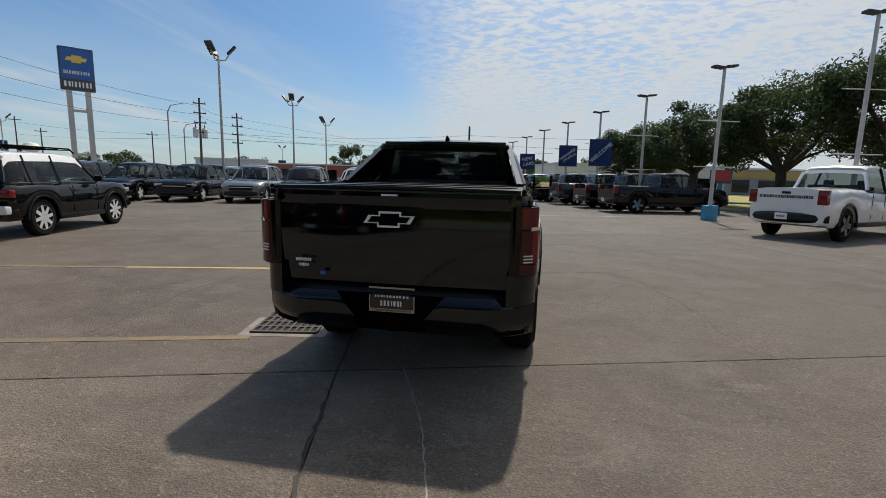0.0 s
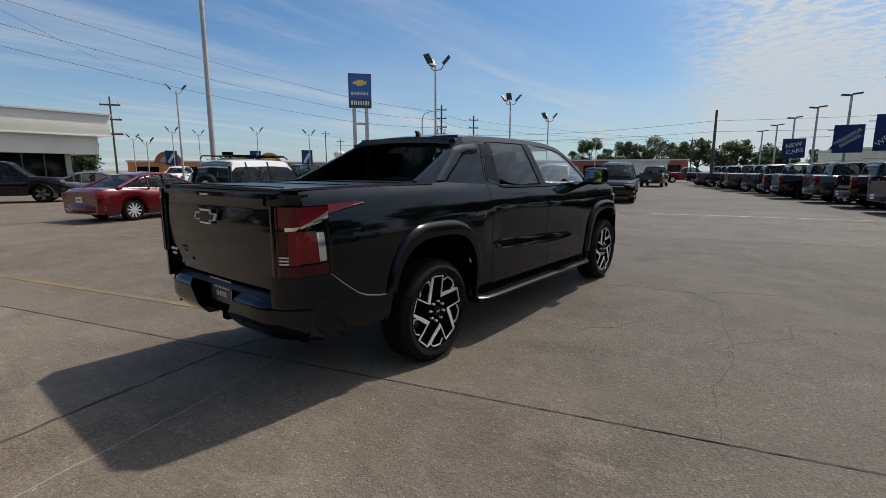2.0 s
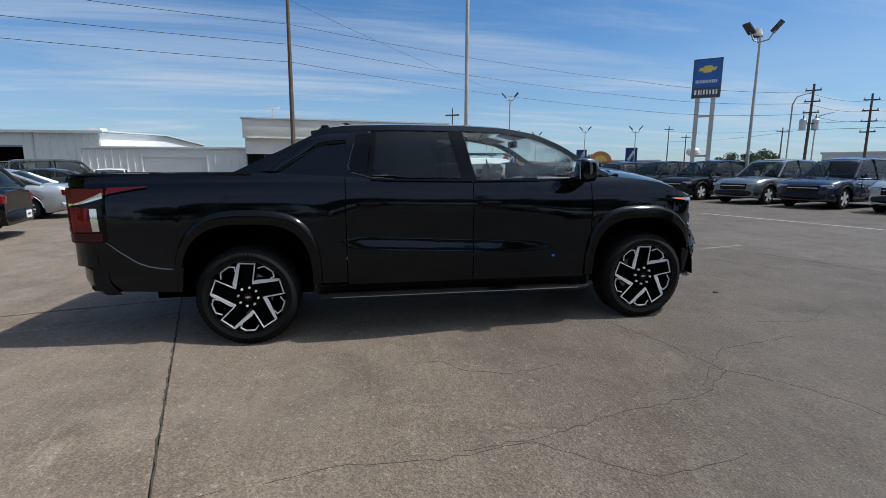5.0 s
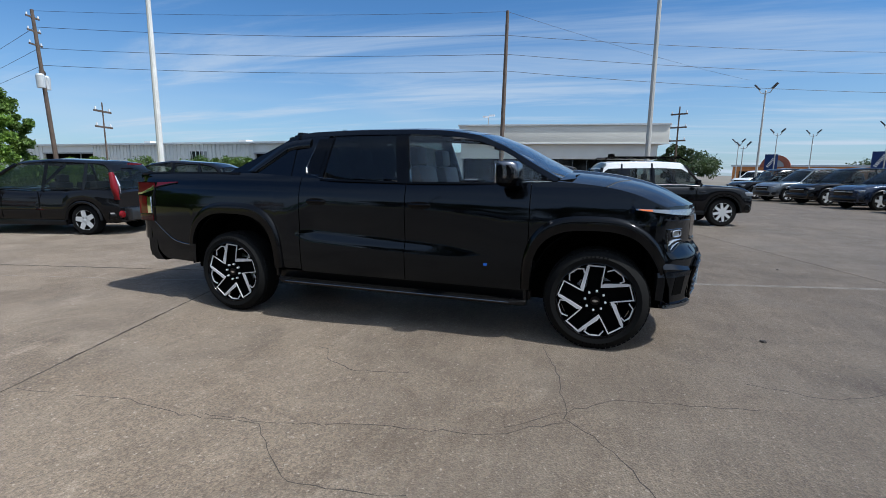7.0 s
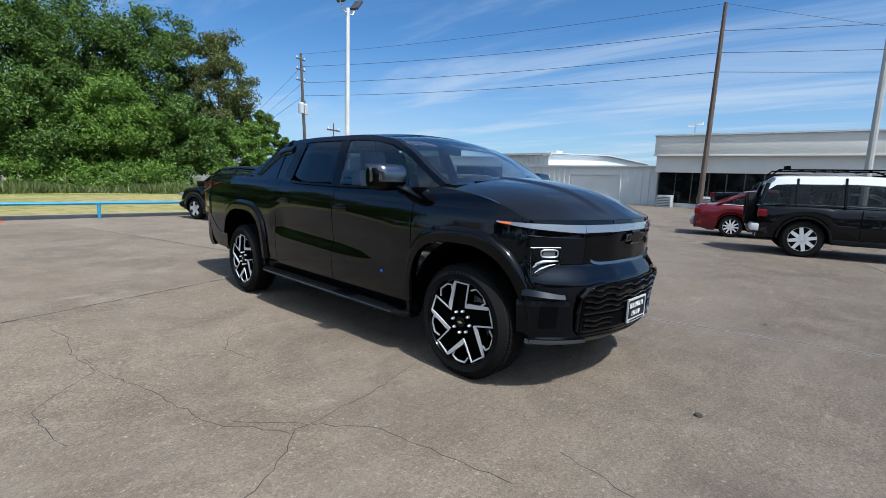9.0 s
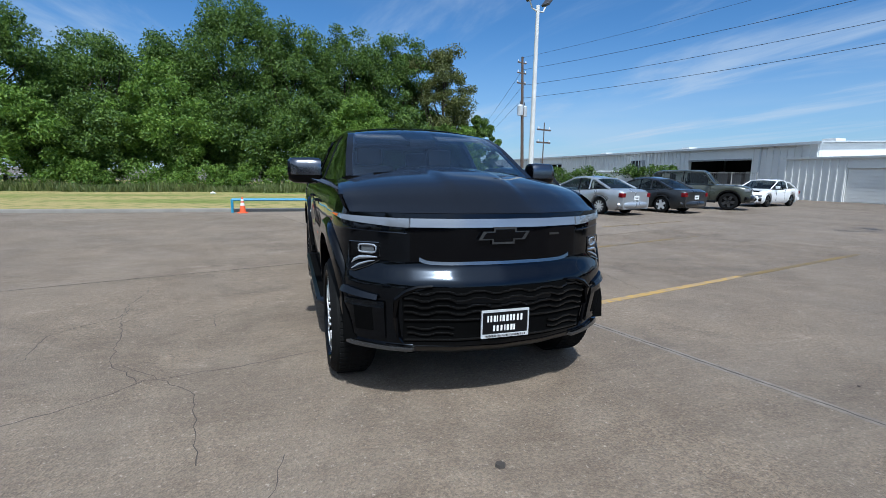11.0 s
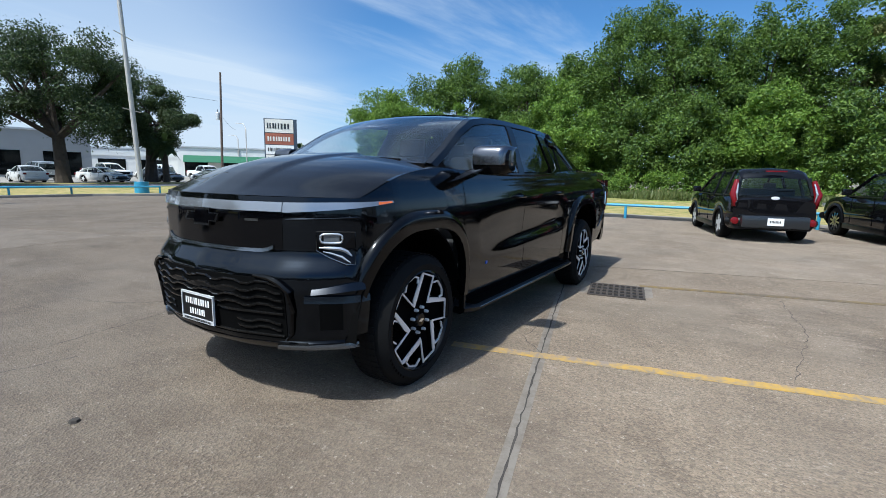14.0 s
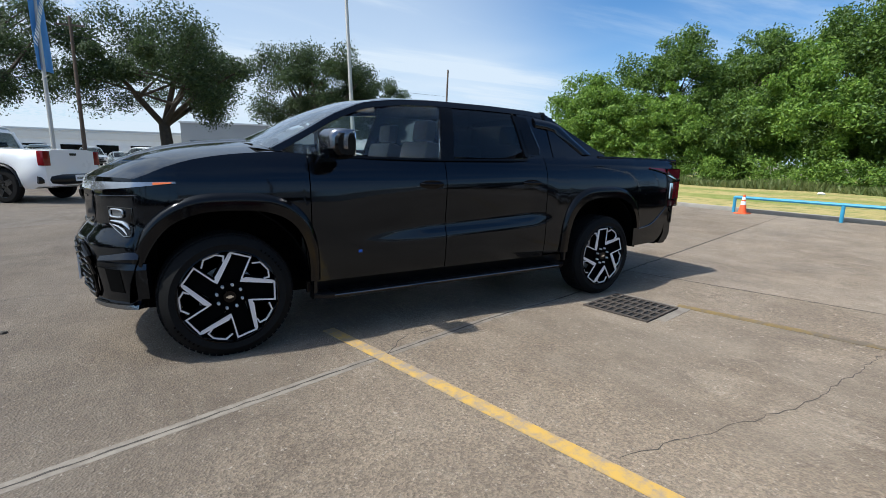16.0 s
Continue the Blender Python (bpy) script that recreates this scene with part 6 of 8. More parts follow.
def vehicle(style, paint, label, cat, group="", rim=ALLOY, spokes="five", roof_mat=None, low_trim=True, lamp="block", plate=True, m=None, front_bright=False):
    """A parked car: body, glasshouse, roof, pillars, wheels, lamps, bumpers. Front is +y, centred on the ground."""
    q = STYLES[style]
    L, W, r = q["L"], q["W"], q["r"]
    hw = W / 2
    yf = L / 2 - q["fo"]
    axles = (yf - q["wb"], yf)
    car = thing(style + "_car" if style != "pickup" else "parked_pickup", label, cat, group)
    Y = lambda k: -L / 2 + L * k

    def belt(y):
        return smooth(q["belt"], (y + L / 2) / L, 0.012)

    def low(y):
        z = q["gc"] + (0.06 if abs(y) > L / 2 - 0.35 else 0)
        for a in axles:
            d = abs(y - a) / (r * 1.22)
            if d < 1:
                z = max(z, r + r * 1.20 * math.sqrt(1 - d * d))
        return min(z, belt(y) - 0.12)

    def plan(y):
        d = max(0.0, (abs(y) - (L / 2 - 0.55)) / 0.55)
        return hw * (1 - (0.16 if y > 0 else 0.11) * d ** 2.4)

    n = 64
    rings = []
    for i in range(n + 1):
        y = Y(i / n)
        y = max(-L / 2 + 0.001, min(L / 2 - 0.001, y))
        b, lo, w = belt(y), low(y), plan(y)
        half = [(0.90, 0.0), (0.985, 0.16), (1.0, 0.45), (0.985, 0.72), (0.955, 0.88), (0.88, 0.975), (0.60, 1.015), (0.0, 1.035)]
        pts = [(w * x, y, lo + (b - lo) * z) for x, z in half]
        rings.append(pts + [(-x, yy, z) for x, yy, z in pts[-2::-1]])
    part("body", Shape().loft(rings), paint, car, angle=38)
    part("undertray", Shape().box((0, 0, q["gc"] + 0.16), (W * 0.72, L * 0.90, 0.26)).box((0, 0, 0.62), (W * 0.70, L * 0.86, 0.5)), MATTE_BLACK, car)
    # glasshouse
    ra = [(Y(k), z) for k, z in q["roof"]]
    rear_y, front_y = ra[0][0], ra[-1][0]

    def roofz(y):
        return smooth(ra, y, 0.03)

    def glass_ring(y, k=1.0, grow=0.0):
        b, t = belt(y) - 0.02, roofz(y)
        h = max(0.0, t - b)
        wb_, wt = plan(y) * 0.90 + grow, plan(y) * 0.90 - h * 0.30 + grow
        cr = 0.05 * min(1, h / 0.4)
        pts = [(wb_, y, b), ((wb_ + wt) / 2 + 0.012, y, (b + t) / 2), (wt, y, t - 0.03 * min(1, h / 0.3)), (wt * 0.86, y, t + cr * 0.4), (0, y, t + cr)]
        return pts + [(-x, yy, z) for x, yy, z in pts[-2::-1]]

    gy = [rear_y + (front_y - rear_y) * i / 26 for i in range(27)]
    part("glasshouse", Shape().loft([glass_ring(y) for y in gy]), CAR_GLASS, car, "dark tinted glasshouse", angle=50)
    # seats seen through the glass
    ys = rear_y + (front_y - rear_y) * (0.50 if style != "pickup" else 0.46)
    for sx in (-0.40, 0.40):
        sb_ = part("seat", Shape().box((sx * W / 1.9, ys, belt(ys) - 0.02), (0.50, 0.16, 0.34)), CABIN, car, bevel=0.04)
        part("headrest", Shape().box((sx * W / 1.9, ys - 0.05, belt(ys) + 0.24), (0.26, 0.10, 0.17)), CABIN, sb_, bevel=0.03)
    yr = max(rear_y + 0.30, ys - 0.92)
    part("rear_seat", Shape().box((0, yr, belt(yr) + 0.02), (W * 0.66, 0.16, 0.30)), CABIN, car, bevel=0.04)
    rm = roof_mat or paint
    ry0, ry1 = ra[1][0] - 0.02, ra[-2][0] + 0.10

    def roof_fn2(u, v):
        y = ry0 + (ry1 - ry0) * u
        g = glass_ring(y)
        pts = g[2:7]
        p = pts[min(4, int(v * 4))]
        p2 = pts[min(4, int(v * 4) + 1)]
        f = v * 4 - int(v * 4)
        return ((p[0] + (p2[0] - p[0]) * f) * 1.012, y, p[2] + (p2[2] - p[2]) * f + 0.012)
    part("roof", Shape().sheet(roof_fn2, 14, 8, (0, 0, -0.03)), rm, car, angle=50)
    for s in (1, -1):
        def edge(y, k):
            g = glass_ring(y)
            a, b_ = Vector(g[0]), Vector(g[2])
            p = a.lerp(b_, k)
            return (s * (p.x + 0.006), p.y, p.z)
        if roof_mat:
            part("roof_side", Shape().sheet(lambda u, v: Vector(edge(ry0 + (ry1 - ry0) * u, 0.80 + 0.24 * v)) + Vector((s * 0.012, 0, 0)), 14, 3, (-s * 0.03, 0, 0)), rm, car, angle=50)
        part("front_pillar", Shape().tube([edge(y, 1.0) for y in [ra[-2][0] + (front_y - ra[-2][0]) * i / 6 for i in range(7)]], 0.035, 6), paint, car)
        part("rear_pillar", Shape().tube([edge(y, 1.0) for y in [ra[1][0] + (rear_y - ra[1][0]) * i / 5 for i in range(6)]], 0.050, 6), paint, car)
        mid = [rear_y + (front_y - rear_y) * 0.52]
        if style in ("suv", "compact_suv", "offroad", "boxy", "sedan"):
            mid.append(ra[1][0] + (0.55 if style != "sedan" else 0.25))
        if style == "offroad":
            for y0_, y1_ in ((ra[1][0] + 0.42, ra[1][0] + 0.78), (mid[0] - 0.07, mid[0] + 0.07)):
                part("wide_pillar", Shape().sheet(lambda u, v: Vector(edge(y0_ + (y1_ - y0_) * u, 0.02 + 0.84 * v)) + Vector((s * 0.010, 0, 0)), 3, 4, (-s * 0.02, 0, 0)), paint, car, angle=50)
        for yy in mid:
            part("pillar", Shape().tube([edge(yy, k / 4) for k in range(5)], 0.032, 6), BLACK_GLOSS if yy == mid[0] else paint, car)
        part("window_sill", Shape().tube([edge(y, 0.06) for y in [rear_y + 0.12 + (front_y - rear_y - 0.2) * i / 8 for i in range(9)]], 0.014, 5), CHROME if front_bright else BLACK_TRIM, car)
        # door lines and handles
        for yy in ([Y(0.42), Y(0.63)] if style != "pickup" else [Y(0.41), Y(0.54), Y(0.68)]):
            part("door_seam", Shape().box((s * (plan(yy) * 0.992), yy, (belt(yy) + q["gc"]) / 2 + 0.05), (0.012, 0.012, (belt(yy) - q["gc"]) * 0.75)), MATTE_BLACK, car)
            part("handle", Shape().tube([(s * (plan(yy) * 0.985), yy + 0.08, belt(yy) - 0.17), (s * (plan(yy) * 0.985 + 0.02), yy + 0.16, belt(yy) - 0.17), (s * (plan(yy) * 0.985), yy + 0.24, belt(yy) - 0.17)], 0.014, 6), CHROME if front_bright else paint, car)
        ym = front_y - (front_y - ra[-2][0]) * 0.42
        mirror = part("mirror", Shape().box((s * (hw * 0.93 + 0.13), ym, belt(ym) + 0.10), (0.20, 0.10, 0.15)), paint, car, bevel=0.03)
        # lamps
        ztl = belt(-L / 2 + 0.15)
        if lamp == "tall":
            part("tail_lamp", Shape().tube([(s * plan(-L / 2 + 0.08) * 0.93, -L / 2 + 0.05, 0.78), (s * plan(-L / 2 + 0.08) * 0.965, -L / 2 + 0.06, 1.05), (s * plan(-L / 2 + 0.1) * 0.88, -L / 2 + 0.16, 1.36)], [0.055, 0.085, 0.05], 14), RED_LENS, car, angle=60)
            part("lamp_core", Shape().tube([(s * (plan(-L / 2 + 0.08) * 0.93 - 0.035), -L / 2 - 0.012, 0.92), (s * (plan(-L / 2 + 0.08) * 0.955 - 0.035), -L / 2 - 0.012, 1.08), (s * (plan(-L / 2 + 0.1) * 0.89 - 0.02), -L / 2 + 0.085, 1.30)], [0.012, 0.024, 0.014], 8), LAMP_LENS, car)
        else:
            part("tail_lamp", Shape().box((s * plan(-L / 2 + 0.10) * 0.90, -L / 2 + 0.08, ztl - 0.20), (0.22, 0.18, 0.17 if style != "pickup" else 0.36)), RED_LENS, car, bevel=0.025)
        zhl = belt(L / 2 - 0.35)
        part("headlight", Shape().box((s * plan(L / 2 - 0.12) * 0.80, L / 2 - 0.16, zhl - 0.19), (0.40, 0.24, 0.12)), LAMP_LENS, car, bevel=0.03)
        part("arch_trim", Shape().tube([(s * (plan(axles[0]) * 0.985), axles[0] + r * 1.22 * math.cos(a * math.pi / 10), r + r * 1.20 * math.sin(a * math.pi / 10)) for a in range(11)], 0.030 if low_trim else 0.012, 5), BLACK_TRIM if low_trim else paint, car)
        part("arch_trim", Shape().tube([(s * (plan(axles[1]) * 0.985), axles[1] + r * 1.22 * math.cos(a * math.pi / 10), r + r * 1.20 * math.sin(a * math.pi / 10)) for a in range(11)], 0.030 if low_trim else 0.012, 5), BLACK_TRIM if low_trim else paint, car)
        if low_trim:
            part("sill", Shape().box((s * hw * 0.955, (axles[0] + axles[1]) / 2, q["gc"] + 0.05), (0.08, q["wb"] - r * 2.5, 0.12)), BLACK_TRIM, car, bevel=0.02)
    for a in axles:
        for s in (1, -1):
            car_wheel(car, s * hw * 0.965, a, r, 0.23, rim, spokes, None)
    # bumpers, grille, plates
    bm_mat = BLACK_TRIM if low_trim else paint
    for s, nm in ((-1, "rear_bumper"), (1, "front_bumper")):
        pts = [(x * hw * 0.96, s * (L / 2 + 0.015 - 0.22 * abs(x) ** 3), q["gc"] + 0.22) for x in (-1, -0.75, -0.4, 0, 0.4, 0.75, 1)]
        part(nm, Shape().tube(pts, [0.09, 0.12, 0.13, 0.13, 0.13, 0.12, 0.09], 8), bm_mat if s < 0 else BLACK_TRIM, car, angle=60)
    part("grille", Shape().box((0, L / 2 - 0.035, belt(L / 2 - 0.2) - 0.24), (W * 0.56, 0.08, 0.26)), BLACK_GLOSS, car, bevel=0.03)
    part("grille_bar", Shape().box((0, L / 2 + 0.01, belt(L / 2 - 0.2) - 0.20), (W * 0.52, 0.02, 0.03)), ALLOY if front_bright else DARK_CHROME, car)
    if plate:
        pz = q["gc"] + 0.25 if style in ("pickup", "compact_suv", "boxy") else belt(-L / 2 + 0.1) - 0.28
        pl = part("plate", Shape().box((0, -L / 2 - (0.18 if style == "boxy" else 0.145) if pz < q["gc"] + 0.3 else -L / 2 - 0.012, pz), (0.31, 0.012, 0.16)), WHITE_INK, car, "white plate with dark bars")
        mm = Matrix.Translation((0, (-L / 2 - (0.187 if style == "boxy" else 0.152)) if pz < q["gc"] + 0.3 else -L / 2 - 0.019, pz)) @ Matrix.Rotation(radians(90), 4, "X")
        part("plate_bars", bars(Shape(), mm, 0.22, 0.07, 1, seed=2), PLATE_BLACK, pl)
    if style != "pickup" and style != "sedan":
        yb = rear_y + 0.02
        part("rear_wiper", Shape().tube([(0.0, -L / 2 + 0.02, belt(yb) + 0.12), (0.32, -L / 2 + 0.03, belt(yb) + 0.15)], 0.010, 5), MATTE_BLACK, car)
    if style == "pickup":
        bed = part("bed_floor", Shape().box((0, Y(0.19), 1.10), (W * 0.78, L * 0.33, 0.04)), MATTE_BLACK, car)
        part("tailgate_handle", Shape().box((0, -L / 2 - 0.012, 1.20), (0.22, 0.02, 0.06)), BLACK_TRIM, car, bevel=0.008)
    if m is not None:
        car.matrix_basis = m
    return car


P_BLACK = car_paint("parked_black_paint", (0.005, 0.005, 0.006), 0.0, 0.2)
P_CHAR = car_paint("charcoal_paint", (0.035, 0.037, 0.040), 0.5, 0.3)
P_SILVER = car_paint("silver_paint", (0.46, 0.48, 0.50), 0.6, 0.3)
P_GREY = car_paint("steel_grey_paint", (0.17, 0.185, 0.20), 0.6, 0.3)
P_WHITE = car_paint("white_paint", (0.78, 0.78, 0.77), 0.0, 0.3)
P_RED = car_paint("dark_red_paint", (0.13, 0.006, 0.012), 0.3, 0.25)
P_NAVY = car_paint("navy_paint", (0.018, 0.028, 0.055), 0.4, 0.25)
P_GREEN = car_paint("olive_paint", (0.06, 0.065, 0.05), 0.3, 0.3)


def stand(x, y, yaw):
    return pose(x, y, 0, 0, 0, yaw)


# cars by the lawn, noses to the grass
kia = vehicle("boxy", P_BLACK, "small boxy black hatchback with tall red tail lamps", "car", rim=ALLOY, spokes="five", lamp="tall", m=stand(-2.80, -10.35, V_YAW + 180))
part("bumper_insert", Shape().box((0, -2.15, 0.46), (1.30, 0.20, 0.27)), P_CHAR, kia, bevel=0.04)
for s in (1, -1):
    part("fog_reflector", Shape().lathe([(0, 0.05), (0.07, 0.04), (0.085, 0)], 14, Matrix.Translation((s * 0.74, -2.07, 0.46)) @ Matrix.Rotation(radians(90), 4, "X")), RED_LENS, kia)
part("tailgate_badge", Shape().lathe([(0, 0.012), (0.06, 0.009), (0.07, 0)], 20, Matrix.Translation((0, -2.075, 0.98)) @ Matrix.Rotation(radians(90), 4, "X") @ Matrix.Diagonal((1.2, 0.55, 1, 1))), LAMP_WHITE, kia, "small pale oval badge")
part("brake_light", Shape().box((0, -1.93, 1.565), (0.40, 0.06, 0.03)), RED_LENS, kia)
vehicle("compact_suv", P_BLACK, "black compact crossover with dark wheels", "car", rim=DARK_CHROME, spokes="ten", m=stand(-6.05, -10.40, V_YAW + 180))
vehicle("sedan", P_SILVER, "silver sedan with slim alloy wheels", "car", rim=ALLOY, spokes="ten", low_trim=False, m=stand(-10.75, -11.9, V_YAW + 180))
vehicle("sedan", P_CHAR, "dark grey sedan with pale wheels", "car", rim=ALLOY, spokes="five", low_trim=False, m=stand(-14.2, -12.4, V_YAW + 180), front_bright=True)
vehicle("offroad", P_GREEN, "dark olive upright four-wheel-drive with spare wheel", "car", rim=DARK_CHROME, spokes="five", m=stand(-18.3, -13.3, V_YAW + 20))
vehicle("sedan", P_WHITE, "white sedan parked by the workshop", "car", rim=DARK_CHROME, spokes="five", low_trim=False, m=stand(-24.3, -14.6, facing((0.97, 0.25))))

# the off-roader with a white roof
fj = vehicle("offroad", P_BLACK, "black off-road wagon with white roof, roof rack and rear spare wheel", "car", rim=ALLOY, spokes="steel", roof_mat=P_WHITE, m=stand(-10.95, 3.70, V_YAW))
for s in (1, -1):
    part("rack_rail", Shape().tube([(s * 0.58, -2.0, 1.86), (s * 0.60, -1.9, 1.96), (s * 0.60, 0.15, 1.98), (s * 0.58, 0.35, 1.88)], 0.020, 6), MATTE_BLACK, fj)
for k in range(6):
    part("rack_bar", Shape().tube([(-0.60, -1.85 + k * 0.40, 1.95), (0.60, -1.85 + k * 0.40, 1.95)], 0.014, 6), MATTE_BLACK, fj)
part("rack_lamp", Shape().box((0.2, -1.7, 2.02), (0.35, 0.10, 0.09)), MATTE_BLACK, fj, bevel=0.015)
spare = part("spare_wheel", Shape().lathe([(0.24, 0.0), (0.36, 0.0), (0.40, 0.05), (0.40, 0.18), (0.36, 0.22), (0.24, 0.22)], 32, Matrix.Translation((0.05, -2.22, 1.03)) @ Matrix.Rotation(radians(90), 4, "X"), closed=True), RUBBER, fj)
part("spare_cover", Shape().lathe([(0, 0.19), (0.23, 0.18), (0.25, 0.0)], 28, Matrix.Translation((0.05, -2.22, 1.03)) @ Matrix.Rotation(radians(90), 4, "X")), ALLOY, spare)
part("rear_bumper_bar", Shape().box((0, -2.26, 0.62), (1.76, 0.16, 0.17)), ALLOY, fj, "silver rear bumper", bevel=0.03)
vehicle("sedan", P_RED, "dark red sedan with machined wheels", "car", rim=ALLOY, spokes="ten", low_trim=False, m=stand(-14.35, 1.55, V_YAW), front_bright=True)

# white pickups
for x, y, yaw, lab in ((10.25, 10.0, U_YAW + 22, "white crew-cab pickup with bold bars across the tailgate"), (14.0, 6.6, -33.0, "white pickup with a plain tailgate and black bumper")):
    wp = vehicle("pickup", P_WHITE, lab, "pickup truck", "white pickups", rim=DARK_CHROME, spokes="five", m=stand(x, y, yaw) @ Matrix.Diagonal((1, 1, 1.08, 1)))
    if x < 12:
        mm = Matrix.Translation((0, -2.93, 1.10)) @ Matrix.Rotation(radians(90), 4, "X")
        part("tailgate_lettering", bars(Shape(), mm, 1.35, 0.11, 1, seed=9, depth=0.006), P_CHAR, wp, "grey lettering as plain bars")

# row of dark sport-utilities facing the aisle
suv_a = vehicle("suv", P_BLACK, "large black sport-utility parked in the sales row", "car", "sales row", rim=ALLOY, spokes="five", front_bright=True)
suv_b = vehicle("suv", P_GREY, "large grey sport-utility parked in the sales row", "car", "sales row", rim=ALLOY, spokes="five", front_bright=True)
suv_c = vehicle("suv", P_SILVER, "large silver sport-utility parked in the sales row", "car", "sales row", rim=ALLOY, spokes="ten", front_bright=True)
suv_d = vehicle("suv", P_NAVY, "large navy sport-utility parked in the sales row", "car", "sales row", rim=ALLOY, spokes="five", front_bright=True)
ROW = [(0.35, suv_a), (-2.75, suv_c), (-5.7, suv_d), (-8.4, suv_b), (-11.5, suv_a), (-14.5, suv_a), (-17.5, suv_d), (-20.6, suv_a), (-23.6, suv_b), (-26.6, suv_a)]
used = set()
for u, proto in ROW:
    p = lot(u, 17.9 + 2.62)
    mm = stand(p.x, p.y, V_YAW + 180)
    if proto in used:
        copy_thing(proto, mm)
    else:
        proto.matrix_basis = mm
        used.add(proto)
for u, v, proto in ((-4.0, 30.5, suv_c), (-0.5, 31.5, suv_b), (-8.0, 30.0, suv_a), (-12.5, 29.5, suv_c), (-17, 29.5, suv_a), (-22, 29, suv_b), (-28, 29, suv_c)):
    p = lot(u, v)
    copy_thing(proto, stand(p.x, p.y, V_YAW + 180))

# row of dark pickups, tails to the aisle
pk_a = vehicle("pickup", P_BLACK, "black pickup backed up in a long dark row", "pickup truck", "pickup row", rim=DARK_CHROME, spokes="five")
pk_b = vehicle("pickup", P_CHAR, "charcoal pickup backed up in a long dark row", "pickup truck", "pickup row", rim=ALLOY, spokes="five")
for k in range(12):
    base = Vector((7.6, 18.9, 0)) + Vector((-0.38, 0.925, 0)) * (3.25 * k)
    proto = pk_b if k in (2, 5, 6, 9) else pk_a
    mm = stand(base.x + (0.3 if k % 3 else 0), base.y, U_YAW)
    if proto in used:
        copy_thing(proto, mm)
    else:
        proto.matrix_basis = mm
        used.add(proto)
copy_thing(pk_b, stand(-9.8, 44.0, 8))
red_pk = vehicle("pickup", P_RED, "red pickup far down the aisle", "pickup truck", m=stand(-10.5, 61, -70))
copy_thing(pk_a, stand(-27.5, -0.8, facing((0.35, 0.94))))
gs = vehicle("sedan", P_GREY, "grey sedan in front of the showroom", "car", low_trim=False, m=stand(-26.3, 3.2, facing((0.2, 0.98))))
far_w = vehicle("pickup", P_WHITE, "white pickup far across the lot", "pickup truck", "far white vehicles", m=stand(-50.0, 16.9, facing((0.67, -0.74))))
far_c = vehicle("suv", P_WHITE, "white sport-utility standing across the road", "car", "far white vehicles", m=stand(51, 3.2, -60))
far_s = vehicle("sedan", P_WHITE, "white sedan standing across the road", "car", "far white vehicles", low_trim=False, m=stand(52.5, -1, -70))
rnd = random.Random(11)
for k in range(36):
    proto = rnd.choice((far_w, far_c, far_s, far_s, suv_c, gs))
    copy_thing(proto, stand(50.5 + rnd.uniform(-1.0, 1.0) + (k % 2) * 6, 16 - k * 2.8, rnd.choice((100, -80)) + rnd.uniform(-12, 12)))
for k in range(9):
    copy_thing(rnd.choice((gs, suv_b, far_w, suv_a)), stand(-42 - rnd.uniform(0, 12), 16 + k * 3.2, rnd.choice((60, -120)) + rnd.uniform(-8, 8)))
copy_thing(red_pk, stand(43, -36, 40)).matrix_basis = stand(43.5, -36.5, 38)
copy_thing(far_c, stand(41, -39.5, 215))
bus = thing("school_bus", "yellow school bus far across the road", "bus")
part("body", Shape().box((92, -11, 1.9), (9, 2.5, 2.5), 80), YELLOW_BUS, bus, bevel=0.2)
part("chassis", Shape().box((92, -11, 0.40), (7.5, 2.0, 0.76), 80), MATTE_BLACK, bus)
part("window_band", Shape().box((91.9, -11, 2.4), (7.5, 2.54, 0.6), 80), CAR_GLASS, bus)

# ---- buildings ----
def wall_frame(a, b):
    """A frame with x along the wall from a to b and -y outwards; z up."""
    d = Vector((b[0] - a[0], b[1] - a[1], 0))
    x = d.normalized()
    y = Vector((-x.y, x.x, 0))
    m = Matrix(((x.x, y.x, 0, a[0]), (x.y, y.y, 0, a[1]), (0, 0, 1, 0), (0, 0, 0, 1)))
    return m, d.length


def slab(name, m, x0, x1, y0, y1, z0, z1, mat, parent, label="", bevel=0.0):
    c = m @ Matrix.Translation(((x0 + x1) / 2, (y0 + y1) / 2, (z0 + z1) / 2))
    return part(name, Shape().box((0, 0, 0), (x1 - x0, y1 - y0, z1 - z0), m=c), mat, parent, label, bevel=bevel)


def text(name, words, m, size, mat, parent):
    c = bpy.data.curves.new(name, "FONT")
    c.body, c.size, c.align_x, c.align_y, c.extrude = words, size, "CENTER", "CENTER", 0.004
    c.materials.append(mat)
    ob = new(name, c)
    ob.parent = parent
    ob.matrix_basis = m
    return ob


# showroom: stepped white fascia over dark shopfront glass (wall runs north to south so that -y of the frame is outwards)
sm, sl = wall_frame((-36.6, 6.9), (-34.7, -9.5))
sm = sm @ Matrix.Scale(-1, 4, (0, 1, 0)) if (sm @ Vector((0, -1, 0)) - sm.translation).x < 0 else sm
show = thing("showroom", "long low showroom with stepped cream fascia over dark glass", "building")
slab("upper_fascia", sm, 0.3, sl + 0.2, -0.9, 16, 3.85, 5.25, CREAM, show, bevel=0.04)
slab("lower_fascia", sm, 1.0, sl + 0.1, -0.5, 16, 2.62, 3.85, WHITE_WALL, show, bevel=0.03)
slab("fascia_cap", sm, 0.2, sl + 0.3, -1.0, 16, 5.25, 5.36, ALLOY, show)
slab("soffit_line", sm, 0.25, sl + 0.25, -0.95, -0.88, 3.80, 3.88, WHITE_METAL, show)
